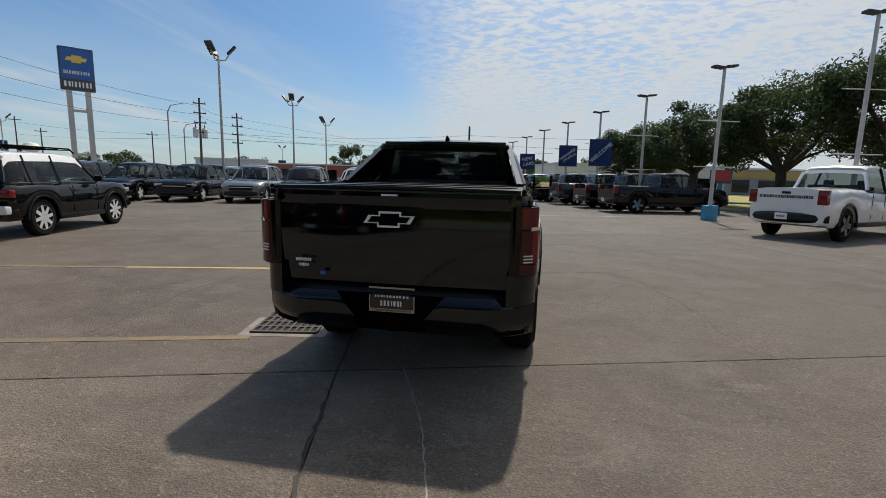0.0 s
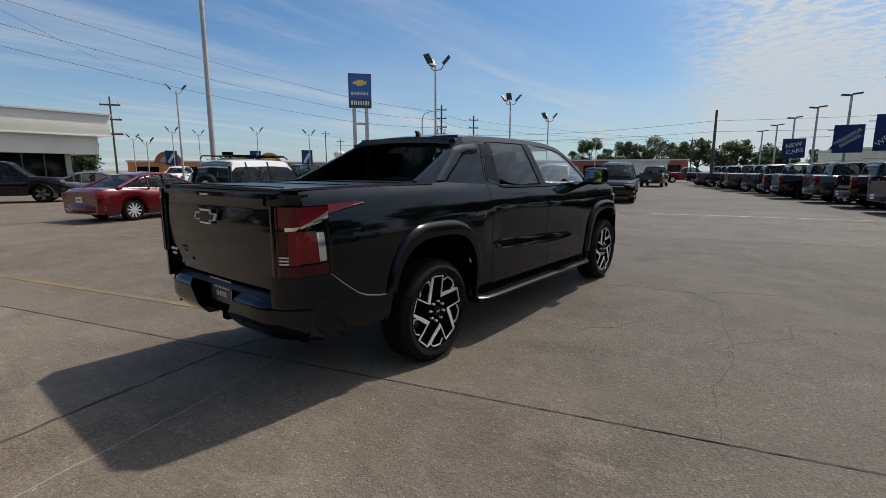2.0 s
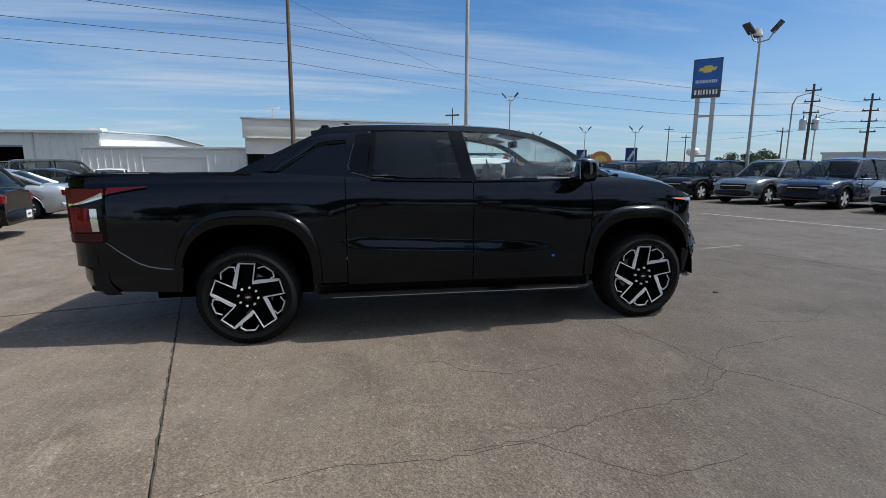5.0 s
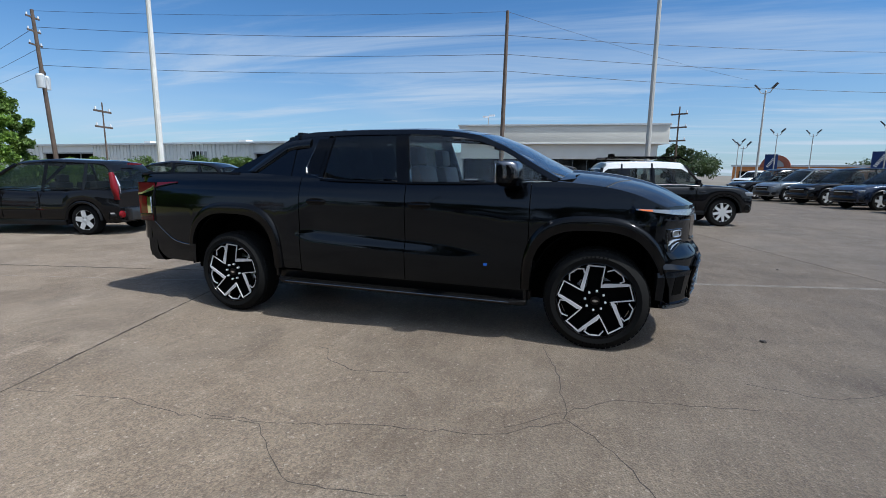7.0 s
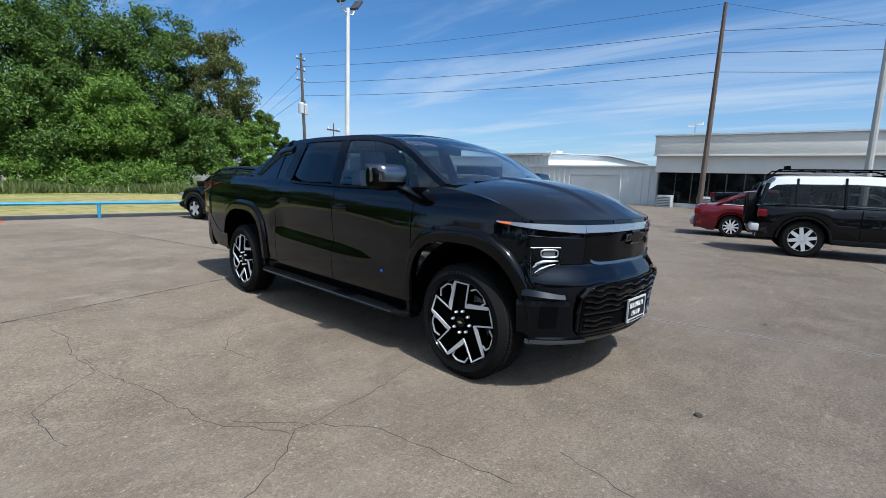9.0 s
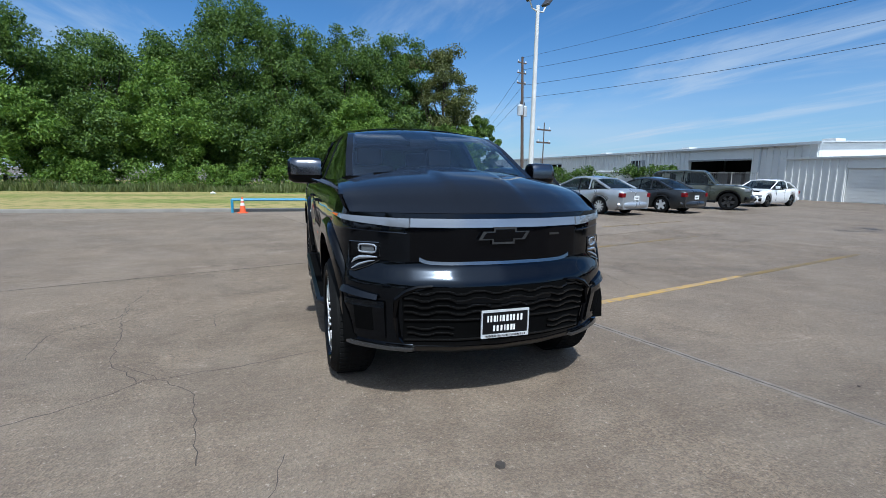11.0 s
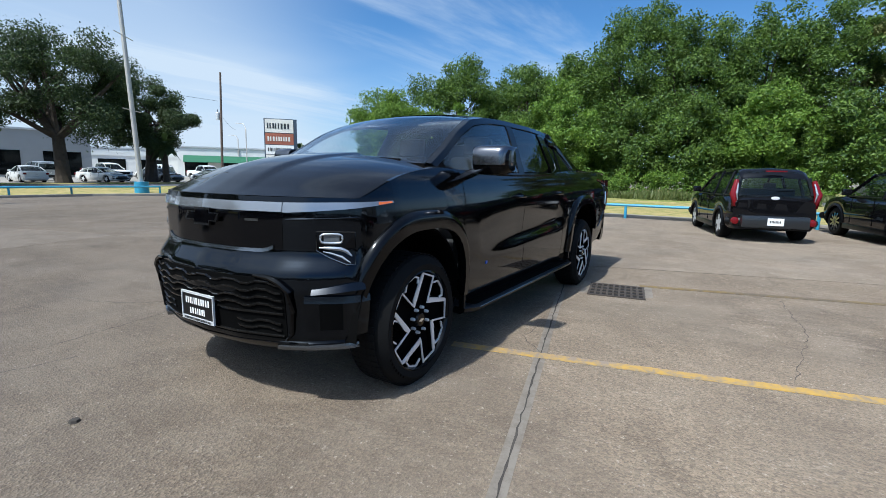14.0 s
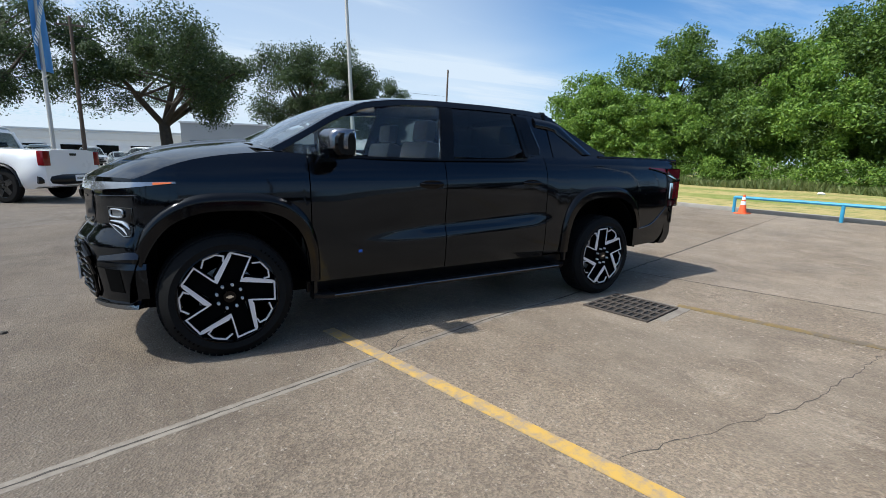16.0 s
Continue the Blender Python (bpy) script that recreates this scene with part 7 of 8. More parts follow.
# wall behind the panes, indoor shade painted in
slab("inner_wall", sm, 2.8, sl, 0.6, 15, 0.0, 2.62, SHADED_INSIDE, show)
slab("base", sm, 2.8, sl, -0.05, 0.5, 0.0, 0.32, WHITE_WALL, show)
for k in range(12):
    x0 = 2.85 + k * (sl - 3.0) / 12
    slab("pane", sm, x0 + 0.04, x0 + (sl - 3.0) / 12 - 0.04, 0.04, 0.08, 0.34, 2.62, STORE_GLASS, show)
    slab("mullion", sm, x0 - 0.04, x0 + 0.04, -0.02, 0.10, 0.32, 2.62, DARK_CHROME, show)
slab("end_pier", sm, 2.55, 2.85, -0.1, 1.0, 0, 2.62, GREY_WALL, show)
for k, x in ((0, sl - 0.9), (1, sl - 3.6)):
    ac = thing("air_conditioner", "grey slatted outdoor air conditioner by the showroom wall", "air conditioner", "air conditioners")
    slab("case", sm, x - 0.5, x + 0.5, -1.5, -0.6, 0.0, 0.9, ALLOY, ac, bevel=0.03)
    for j in range(6):
        slab("slat", sm, x - 0.46, x + 0.46, -1.53, -1.49, 0.12 + j * 0.12, 0.16 + j * 0.12, DARK_CHROME, ac)
for x in (sl - 4.6, sl - 6.2):
    p = sm @ Vector((x, -2.2, 0))
    b = thing("bollard", "yellow steel bollard guarding the wall", "bollard", "bollards")
    part("post", Shape().lathe([(0.11, 0), (0.11, 1.15), (0.07, 1.24), (0, 1.26)], 14, Matrix.Translation(p)), BOLLARD, b)
cctv = thing("roof_camera_mast", "small white lamp mast on the showroom roof", "lamp")
p = sm @ Vector((sl - 1.9, 2, 5.36))
part("mast", Shape().tube([p, p + Vector((0, 0, 1.0))], 0.04, 6), POLE_STEEL, cctv)
part("head", Shape().box(p + Vector((0, -0.25, 0.95)), (0.25, 0.5, 0.14)), LAMP_WHITE, cctv)
part("head", Shape().box(p + Vector((0, 0.3, 1.05)), (0.25, 0.5, 0.14)), LAMP_WHITE, cctv)


def ribbed(name, m, x0, x1, z0, z1, mat, parent, pitch=0.9):
    """Profiled metal sheet: a wall with standing ribs."""
    sh = Shape()
    n = int((x1 - x0) / pitch)
    for k in range(n + 1):
        x = x0 + (x1 - x0) * k / max(1, n)
        sh.box((0, 0, 0), (0.09, 0.07, z1 - z0), m=m @ Matrix.Translation((x, -0.05, (z0 + z1) / 2)))
    return part(name, sh, mat, parent)


# workshop annex with its roller door
am, al = wall_frame((-35.4, -9.7), (-35.2, -21.5))
if (am @ Vector((0, -1, 0)) - am.translation).x < 0:
    am = am @ Matrix.Scale(-1, 4, (0, 1, 0))
annex = thing("workshop_annex", "white ribbed-metal workshop with a closed roller door", "building")
slab("wall", am, 0.0, 3.1, 0, 0.3, 0, 3.0, WHITE_METAL, annex)
slab("wall", am, 7.6, al, 0, 0.3, 0, 3.0, WHITE_METAL, annex)
slab("wall", am, 3.1, 7.6, 0, 0.3, 2.32, 3.0, WHITE_METAL, annex)
slab("roof", am, -0.1, al + 0.2, -0.15, 14, 3.0, 3.14, ROOF_GREY, annex)
door = slab("roller_door", am, 3.1, 7.6, 0.12, 0.2, 0, 2.32, WHITE_WALL, annex)
for k in range(9):
    slab("door_slat", am, 3.12, 7.58, 0.09, 0.12, 0.05 + k * 0.25, 0.285 + k * 0.25, WHITE_WALL, door)
slab("wall_back", am, 0.0, al, 13.5, 13.8, 0, 3.0, WHITE_METAL, annex)
slab("wall_end", am, al - 0.3, al, 0.3, 13.5, 0, 3.0, WHITE_METAL, annex)
ribbed("ribs", am, 0.1, 3.0, 0, 2.95, WHITE_METAL, annex, 0.5)
ribbed("ribs", am, 7.7, al, 0, 2.95, WHITE_METAL, annex, 0.5)

# the long warehouse
hm, hl = wall_frame((-39.4, -22.1), (-42.0, -105.0))
if (hm @ Vector((0, -1, 0)) - hm.translation).x < 0:
    hm = hm @ Matrix.Scale(-1, 4, (0, 1, 0))
hm = hm @ Matrix.Diagonal((1, 1, 0.89, 1))
ware = thing("warehouse", "long white metal warehouse with dark open bays", "building")
OPEN = [(5.9, 13.4, 0.0, 3.62), (39.9, 50.0, 0.0, 3.7), (63, 72, 0, 3.7)]
x = 0.0
for a, b, z0, z1 in OPEN:
    slab("wall", hm, x, a, 0, 0.3, 0, 5.0, WHITE_METAL, ware)
    slab("wall", hm, a, b, 0, 0.3, z1, 5.0, WHITE_METAL, ware)
    slab("opening_frame", hm, a - 0.1, b + 0.1, -0.06, 0.05, z1, z1 + 0.16, GREY_WALL, ware)
    # back, floor, ceiling and sides coloured near black as the bay's shade
    slab("bay_inside", hm, a, b, 5.0, 5.2, 0, 4.4, SHADED_INSIDE, ware)
    slab("bay_floor", hm, a, b, 0.0, 5.0, 0.0, 0.03, SHADED_INSIDE, ware)
    slab("bay_ceiling", hm, a - 0.5, b + 0.5, 0.3, 5.0, 3.9, 3.95, SHADED_INSIDE, ware)
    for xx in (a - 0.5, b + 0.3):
        slab("bay_side", hm, xx, xx + 0.2, 0.3, 5.0, 0, 4.0, SHADED_INSIDE, ware)
    for k in range(4):
        slab("shelf_goods", hm, a + 0.6 + k * (b - a) / 4.4, a + 1.9 + k * (b - a) / 4.4, 3.5, 4.4, 0.2, 2.2 + 0.3 * (k % 2), GREY_WALL, ware)
    x = b
slab("wall", hm, x, hl, 0, 0.3, 0, 5.0, WHITE_METAL, ware)
slab("wall_back", hm, 0, hl, 24, 24.3, 0, 5.0, WHITE_METAL, ware)
slab("wall_end", hm, -0.02, 0.28, 0.3, 24, 0, 5.0, WHITE_METAL, ware)
part("roof", Shape().sheet(lambda u, v: hm @ Vector((-0.4 + (hl + 0.8) * u, -0.35 + 12.6 * v, 5.0 + 0.55 * v)), 1, 1, (0, 0, 0.12)).sheet(lambda u, v: hm @ Vector((-0.4 + (hl + 0.8) * u, 24.6 - 12.35 * v, 5.0 + 0.55 * v)), 1, 1, (0, 0, 0.12)), ROOF_GREY, ware)
part("gable", Shape().prism([(0.0, 4.98), (24.3, 4.98), (12.2, 5.53)], hm @ Matrix(((0, 0, 1, 0), (1, 0, 0, 0), (0, 1, 0, 0), (0, 0, 0, 1))), 0.28), WHITE_METAL, ware)
slab("gutter", hm, -0.4, hl, -0.42, -0.28, 4.88, 5.10, ROOF_GREY, ware)
ribbed("ribs", hm, 0.1, 5.8, 0, 4.9, WHITE_METAL, ware, 0.6)
ribbed("ribs", hm, 13.5, 39.8, 0, 4.9, WHITE_METAL, ware, 0.6)
ribbed("ribs", hm, 50.1, 62.9, 0, 4.9, WHITE_METAL, ware, 0.8)
ribbed("ribs", hm, 72.1, hl, 0, 4.9, WHITE_METAL, ware, 1.2)
slab("window", hm, 21.2, 22.9, -0.06, 0.02, 2.2, 3.95, STORE_GLASS, ware)
slab("shutter", hm, 20.2, 21.2, -0.08, 0.0, 2.2, 3.95, GREY_WALL, ware)
for k in range(6):
    slab("downpipe", hm, 5.0 + k * 14.0, 5.12 + k * 14.0, -0.14, -0.02, 0, 4.9, ROOF_GREY, ware)
for k in range(3):
    slab("roof_vent", hm, 3 + 17 * k, 4.2 + 17 * k, 6, 7.2, 5.2, 5.9, WHITE_METAL, ware)

# block wall before it, overgrown in places, and a chain-link gate
bw = thing("block_wall", "whitewashed block wall before the warehouse", "wall", kind="structure")
part("panel", Shape().box((-33.2, -35.5, 0.95), (0.25, 13.0, 1.9), 2), WHITE_WALL, bw)
part("panel", Shape().box((-33.4, -49.0, 0.95), (0.25, 11.0, 1.9), 2), WHITE_WALL, bw)
part("coping", Shape().box((-33.2, -35.5, 1.93), (0.32, 13.1, 0.07), 2), KERB, bw)
gate_ = thing("chain_gate", "grey chain-link gate between wall and workshop", "gate")
for y in (-29, -26.8, -24.6, -22.4):
    part("post", Shape().tube([(-33.4, y, 0), (-33.4, y, 2.0)], 0.04, 6), POLE_STEEL, gate_)
for z in (0.15, 1.0, 1.95):
    part("rail", Shape().tube([(-33.4, -29, z), (-33.4, -22.4, z)], 0.025, 6), POLE_STEEL, gate_)
mesh_w = Shape()
for k in range(34):
    mesh_w.tube([(-33.4, -29 + k * 0.2, 0.15), (-33.4, -29 + k * 0.2, 1.95)], 0.006, 4)
part("wire", mesh_w, POLE_STEEL, gate_)
part("roll_shutter_van", Shape().box((-36.5, -44.5, 1.1), (2, 5.5, 2.2)), WHITE_METAL, thing("delivery_van", "white box body of a van behind the wall", "van"), bevel=0.1)


def block(name, label, cx, cy, w, d, h, yaw, wall, roof=None, openings=0, band=None, oh=2.2, group=""):
    """A plain far building with a roof slab, a parapet band and a row of openings on its near side."""
    b = thing(name, label, "building", group)
    m = Matrix.Translation((cx, cy, 0)) @ Matrix.Rotation(radians(yaw), 4, "Z")
    slab("wall", m, -w / 2, w / 2, -d / 2, d / 2, 0, h, wall, b)
    slab("roof", m, -w / 2 - 0.2, w / 2 + 0.2, -d / 2 - 0.2, d / 2 + 0.2, h, h + 0.25, roof or ROOF_GREY, b)
    if band:
        slab("band", m, -w / 2 - 0.1, w / 2 + 0.1, -d / 2 - 0.12, -d / 2, h - 1.3, h - 0.2, band, b)
    for k in range(openings):
        x = -w / 2 + w * (k + 0.5) / openings
        slab("opening", m, x - w / openings * 0.32, x + w / openings * 0.32, -d / 2 - 0.06, -d / 2 + 0.05, 0.3, 0.3 + oh, STORE_GLASS, b)
    return b, m


OCHRE = speckled("ochre_fascia", (0.42, 0.30, 0.10), 0.7, var=0.15, scale=0.6)
# across the road to the east (near side of each block faces west)
block("trade_building", "grey metal trade building with dark bays", 86, -16, 26, 14, 6.2, -90 - 12, GREY_WALL, openings=4, oh=3.2)
block("white_store", "long white single-storey store across the road", 96, 6, 36, 14, 4.6, -90, WHITE_WALL, openings=8, band=CREAM)
block("white_store", "white warehouse store with a wide front across the road", 104, -42, 46, 18, 5.0, -90 - 25, WHITE_WALL, openings=7, band=WHITE_METAL, oh=2.8)
gb, gmm = block("food_store", "white store with a green awning", 82, -57, 24, 12, 5.4, -90 - 35, WHITE_WALL, openings=4, oh=2.8)
GREEN_AWN = plain("green_awning", (0.02, 0.12, 0.06), 0.6)
part("awning", Shape().sheet(lambda u, v: gmm @ Vector((-11 + 17 * u, -6.1 - 1.8 * v, 4.0 - 1.2 * v)), 8, 1, (0, 0, -0.08)), GREEN_AWN, gb)
block("far_store", "pale store far down the road", 96, -92, 60, 14, 6, -90 - 45, WHITE_WALL, openings=10, band=GREY_WALL)
block("yellow_shop", "low shop with yellow fascia beyond the oaks", 30, 74, 22, 10, 3.6, 20, GREY_WALL, openings=5, band=OCHRE, oh=1.8)
block("blue_white_shop", "low white building behind the pickup row", 14, 62, 22, 10, 3.4, 14, WHITE_WALL, openings=4, band=ALLOY)
# north and west
block("far_shed", "pale gabled shed beyond the sales row", -50, 70, 11, 9, 3.6, -145 + 180, ROOF_GREY, openings=2)
block("far_shed", "low brown building beyond the lot", -38, 92, 40, 10, 3.4, 18, BRICK_RED, openings=6)
block("far_shed", "white trailer-like shed down the aisle", -15.3, 57, 6.5, 2.5, 2.5, 14, WHITE_METAL)
cant, ctm = block("cantina", "orange stucco restaurant with round gable ends", -79, 37.5, 30, 12, 2.8, 65, TERRACOTTA, openings=6, oh=1.8)
for x in (-9.5, 5.5):
    arc = [(x + 1.9 * math.cos(math.pi * k / 14), 2.7 + 1.8 * math.sin(math.pi * k / 14)) for k in range(15)]
    part("round_gable", Shape().prism(arc, ctm @ Matrix.Translation((0, -5.9, 0)) @ Matrix.Rotation(radians(90), 4, "X"), 0.5), TERRACOTTA if x > 0 else BRICK_RED, cant)
    arc2 = [(x + 1.1 * math.cos(math.pi * k / 14), 2.8 + 1.0 * math.sin(math.pi * k / 14)) for k in range(15)]
    part("gable_panel", Shape().prism(arc2, ctm @ Matrix.Translation((0, -6.4, 0)) @ Matrix.Rotation(radians(90), 4, "X"), 0.12), GOLD if x > 0 else GREY_WALL, cant)
tank = thing("water_tank", "pale round water tank far off", "tank")
part("tank", Shape().lathe([(0, 0), (1.6, 0.5), (2.2, 1.3), (2.2, 2.2), (1.6, 3.0), (0, 3.3)], 20, Matrix.Translation((-150, 118, 6.0))), CREAM, tank)
part("stem", Shape().lathe([(0.6, 0), (0.6, 6.3)], 12, Matrix.Translation((-150, 118, 0))), CREAM, tank)

# tall dealer sign
sg = thing("pylon_sign", "tall blue pylon sign with a gold cross mark on twin posts", "sign")
gmx = Matrix.Translation((-55.0, 46.4, 0)) @ Matrix.Rotation(radians(52), 4, "Z")
slab("cabinet", gmx, -1.75, 1.75, -0.45, 0.45, 11.2, 16.3, SIGN_DARK, sg, bevel=0.06)
slab("face", gmx, -1.6, 1.6, -0.50, -0.44, 12.55, 16.1, SIGN_BLUE, sg)
slab("reader_board", gmx, -1.6, 1.6, -0.50, -0.44, 11.35, 12.45, plain("reader_board", (0.05, 0.06, 0.07), 0.4), sg)
for x in (-0.95, 0.95):
    slab("post", gmx, x - 0.28, x + 0.28, -0.28, 0.28, 0, 11.2, POLE_STEEL, sg)
for z in (3.2, 8.6):
    slab("tie", gmx, -0.9, 0.9, -0.12, 0.12, z, z + 0.3, POLE_STEEL, sg)
part("gold_mark", Shape().prism([(x * 7.0, y * 8.5) for x, y in BOW], gmx @ Matrix.Translation((0, -0.5, 14.9)) @ Matrix.Rotation(radians(90), 4, "X"), 0.06), GOLD, sg)
part("lettering", bars(Shape(), gmx @ Matrix.Translation((0, -0.5, 13.3)) @ Matrix.Rotation(radians(90), 4, "X"), 2.7, 0.62, 1, depth=0.04, seed=4), ALLOY, sg)
part("reader_letters", bars(Shape(), gmx @ Matrix.Translation((0, -0.5, 11.9)) @ Matrix.Rotation(radians(90), 4, "X"), 2.8, 0.95, 1, depth=0.04, seed=6), WHITE_INK, sg)

# shopping-centre sign board across the road
mq = thing("shopping_sign", "tall shopping-centre sign board with faded panels", "sign")
mqm = Matrix.Translation((55.7, -43.6, 0)) @ Matrix.Rotation(radians(-130), 4, "Z")
slab("cabinet", mqm, -2.3, 2.3, -0.4, 0.4, 1.2, 9.0, SIGN_DARK, mq)
for z0, z1, c in ((7.0, 8.9, CREAM), (5.3, 6.9, BRICK_RED), (3.9, 5.2, WHITE_INK), (2.6, 3.8, CREAM), (1.3, 2.5, ALLOY)):
    slab("panel", mqm, -2.15, 1.8, -0.46, -0.40, z0, z1, c, mq)
    part("panel_bars", bars(Shape(), mqm @ Matrix.Translation((-0.25, -0.47, (z0 + z1) / 2)) @ Matrix.Rotation(radians(90), 4, "X"), 3.2, (z1 - z0) * 0.6, 1, depth=0.03, seed=int(z0 * 7)), P_CHAR if c != BRICK_RED else CREAM, mq)
slab("foot", mqm, -1.5, 1.5, -0.25, 0.25, 0, 1.2, KERB, mq)

# small lit message sign on a teal post by the oaks
ms = thing("message_sign", "small sign with a red display on a teal post", "sign")
msm = Matrix.Translation((10.25, 19.0, 0)) @ Matrix.Rotation(radians(-28), 4, "Z")
TEAL = plain("teal_paint", (0.06, 0.22, 0.24), 0.5)
slab("post", msm, -0.10, 0.10, -0.08, 0.08, 0, 1.55, TEAL, ms)
slab("cabinet", msm, -0.48, 0.48, -0.12, 0.12, 1.5, 2.15, SIGN_DARK, ms, bevel=0.02)
slab("display", msm, -0.42, 0.42, -0.14, -0.12, 1.62, 2.08, plain("red_display", (0.45, 0.03, 0.03), 0.4), ms)

# ---- poles, lamps, banners, cables ----
def light_pole(x, y, h, label, heads=3, spread=0.9, yaw=0.0, r=0.09, base=None, mat=POLE_STEEL, group="lot lights", lean=0.0):
    """A tapered steel pole with floodlights on short curved arms."""
    p = thing("light_pole", label, "light pole", group)
    top = Vector((x + lean * h, y, h))
    part("shaft", Shape().tube([(x, y, 0), (x + lean * h * 0.5, y, h * 0.5), top], [r, r * 0.8, r * 0.6], 10), mat, p)
    part("footing", Shape().lathe([(0.28, 0), (0.28, 0.75), (0.22, 0.80), (0, 0.80)] if base else [(0.18, 0), (0.18, 0.05), (0, 0.05)], 16, Matrix.Translation((x, y, 0))), base or KERB, p)
    for k in range(heads):
        a = radians(yaw + (360 * k / heads))
        d = Vector((math.cos(a), math.sin(a), 0))
        part("arm", Shape().tube([top + Vector((0, 0, -0.25)), top + d * spread * 0.45 + Vector((0, 0, -0.20)), top + d * spread * 0.75 + Vector((0, 0, 0.18))], 0.035, 6), mat, p)
        hm_ = Matrix.Translation(top + d * spread * 0.85 + Vector((0, 0, 0.34))) @ Matrix.Rotation(a, 4, "Z") @ Matrix.Rotation(radians(-48), 4, "Y")
        part("flood_head", Shape().box((0, 0, 0), (0.62, 0.42, 0.12), m=hm_), LAMP_HEAD, p, bevel=0.03)
    return p


def shoebox_pole(x, y, h, label, yaw=0.0, base=None, cross=True, r=0.085, group="aisle lights", lean=(0.0, 0.0), foot=0.30):
    """A straight pole with two flat lamp heads, and thin banner arms."""
    p = thing("light_pole", label, "light pole", group)
    at = lambda z: Vector((x + lean[0] * z / h, y + lean[1] * z / h, z))
    part("shaft", Shape().tube([at(0), at(h)], [r, r * 0.7], 10), POLE_STEEL, p)
    part("footing", Shape().lathe([(foot, 0), (foot, foot * 2), (0, foot * 2 + 0.02)], 18, Matrix.Translation((x, y, 0))), base or BLUE_PAINT, p)
    d = Vector((math.cos(radians(yaw)), math.sin(radians(yaw)), 0))
    for s in (1, -1):
        part("flat_head", Shape().box((0, 0, 0), (0.46, 0.30, 0.09), m=Matrix.Translation(at(h) + Vector((0, 0, 0.03 + 0.03 * s)) + d * 0.27 * s) @ Matrix.Rotation(radians(yaw), 4, "Z") @ Matrix.Rotation(radians(-6 * s), 4, "Y")), LAMP_HEAD, p, bevel=0.03)
    if cross:
        for z in (h * 0.66, h * 0.36):
            part("banner_arm", Shape().tube([at(z) - d * 0.9, at(z) + d * 0.9], 0.022, 5), POLE_STEEL, p)
    return p


light_pole(-16.3, 18.7, 7.9, "steel pole with three tilted floodlights in the lot", 3, 0.8, 30)
light_pole(-18.0, 30.5, 7.2, "steel pole with three floodlights beyond the sales row", 3, 0.8, 50)
light_pole(-19.6, 40.6, 6.7, "steel pole with three floodlights far down the row", 3, 0.8, 20)
light_pole(-13.95, 3.42, 11.5, "tall plain steel pole with floodlights on top", 2, 0.9, 10, r=0.10)
light_pole(-9.65, -14.9, 9.0, "tall weathered white steel pole with two curved lamp arms", 2, 0.8, 20, r=0.13, mat=POLE_WHITE)
light_pole(-46.3, 15.6, 9.1, "weathered pole with twin floodlights by the showroom", 2, 0.8, 60, r=0.11)
for x, y, h in ((-66.6, 22.9, 6.8), (-70.2, 28, 6.9), (-58.4, 30.6, 6.8), (-51, 33.8, 6.3), (-63, 18.4, 5.0), (-73, 20.2, 6.0), (-48, 84, 6.6), (-30, 80, 6.6)):
    light_pole(x, y, h, "far lot light on a slim pole", 2, 0.7, 60, r=0.08, group="far lights")
for k, (x, y, h) in enumerate(((12.2, 12.7, 7.25), (8.35, 14.7, 6.0), (6.95, 20.9, 5.95), (5.45, 26.3, 5.85), (3.9, 32.1, 5.85), (2.3, 37.0, 5.75), (0.8, 42.2, 5.6), (-0.7, 47.5, 5.5), (-2.3, 53, 5.4))):
    shoebox_pole(x, y, h, "slim grey aisle light with two flat heads on a blue footing", 12 + 5 * (k % 3))
shoebox_pole(21.3, 5.75, 12.0, "grey light pole carrying a blue banner", 15)
shoebox_pole(24.2, -8.6, 12.0, "tall grey light pole with a blue footing at the lawn", -50, r=0.13, lean=(0.0, 0.45), foot=0.34)


def banner(name, words, x, y, z0, z1, w, normal_yaw, label, size, tilt=33, cloth=BANNER_BLUE):
    """A cloth banner stretched on its pole, with white slanting words."""
    b = thing("banner", label, "banner", "dealer banners")
    m = Matrix.Translation((x, y, (z0 + z1) / 2)) @ Matrix.Rotation(radians(normal_yaw), 4, "Z")
    part("cloth", Shape().sheet(lambda u, v: m @ Vector((-w / 2 + w * u, 0.05 * math.sin(u * 5 + v * 3), -(z1 - z0) / 2 + (z1 - z0) * v)), 10, 10, (0, 0.006, 0)), cloth, b)
    if words:
        lines = words.split("|")
        for k, t in enumerate(lines):
            off = (len(lines) - 1) / 2 - k
            text("lettering", t, m @ Matrix.Translation((0.02, -0.085, 0)) @ Matrix.Rotation(radians(90), 4, "X") @ Matrix.Rotation(radians(tilt), 4, "Z") @ Matrix.Translation((0, off * size * 1.05, 0)), size, WHITE_INK, b)
    else:
        part("lettering", bars(Shape(), m @ Matrix.Translation((0, -0.08, 0)) @ Matrix.Rotation(radians(90), 4, "X") @ Matrix.Rotation(radians(60), 4, "Z"), (z1 - z0) * 0.7, w * 0.35, 1, depth=0.004, seed=int(x * 3) % 50), WHITE_INK, b)
    return b


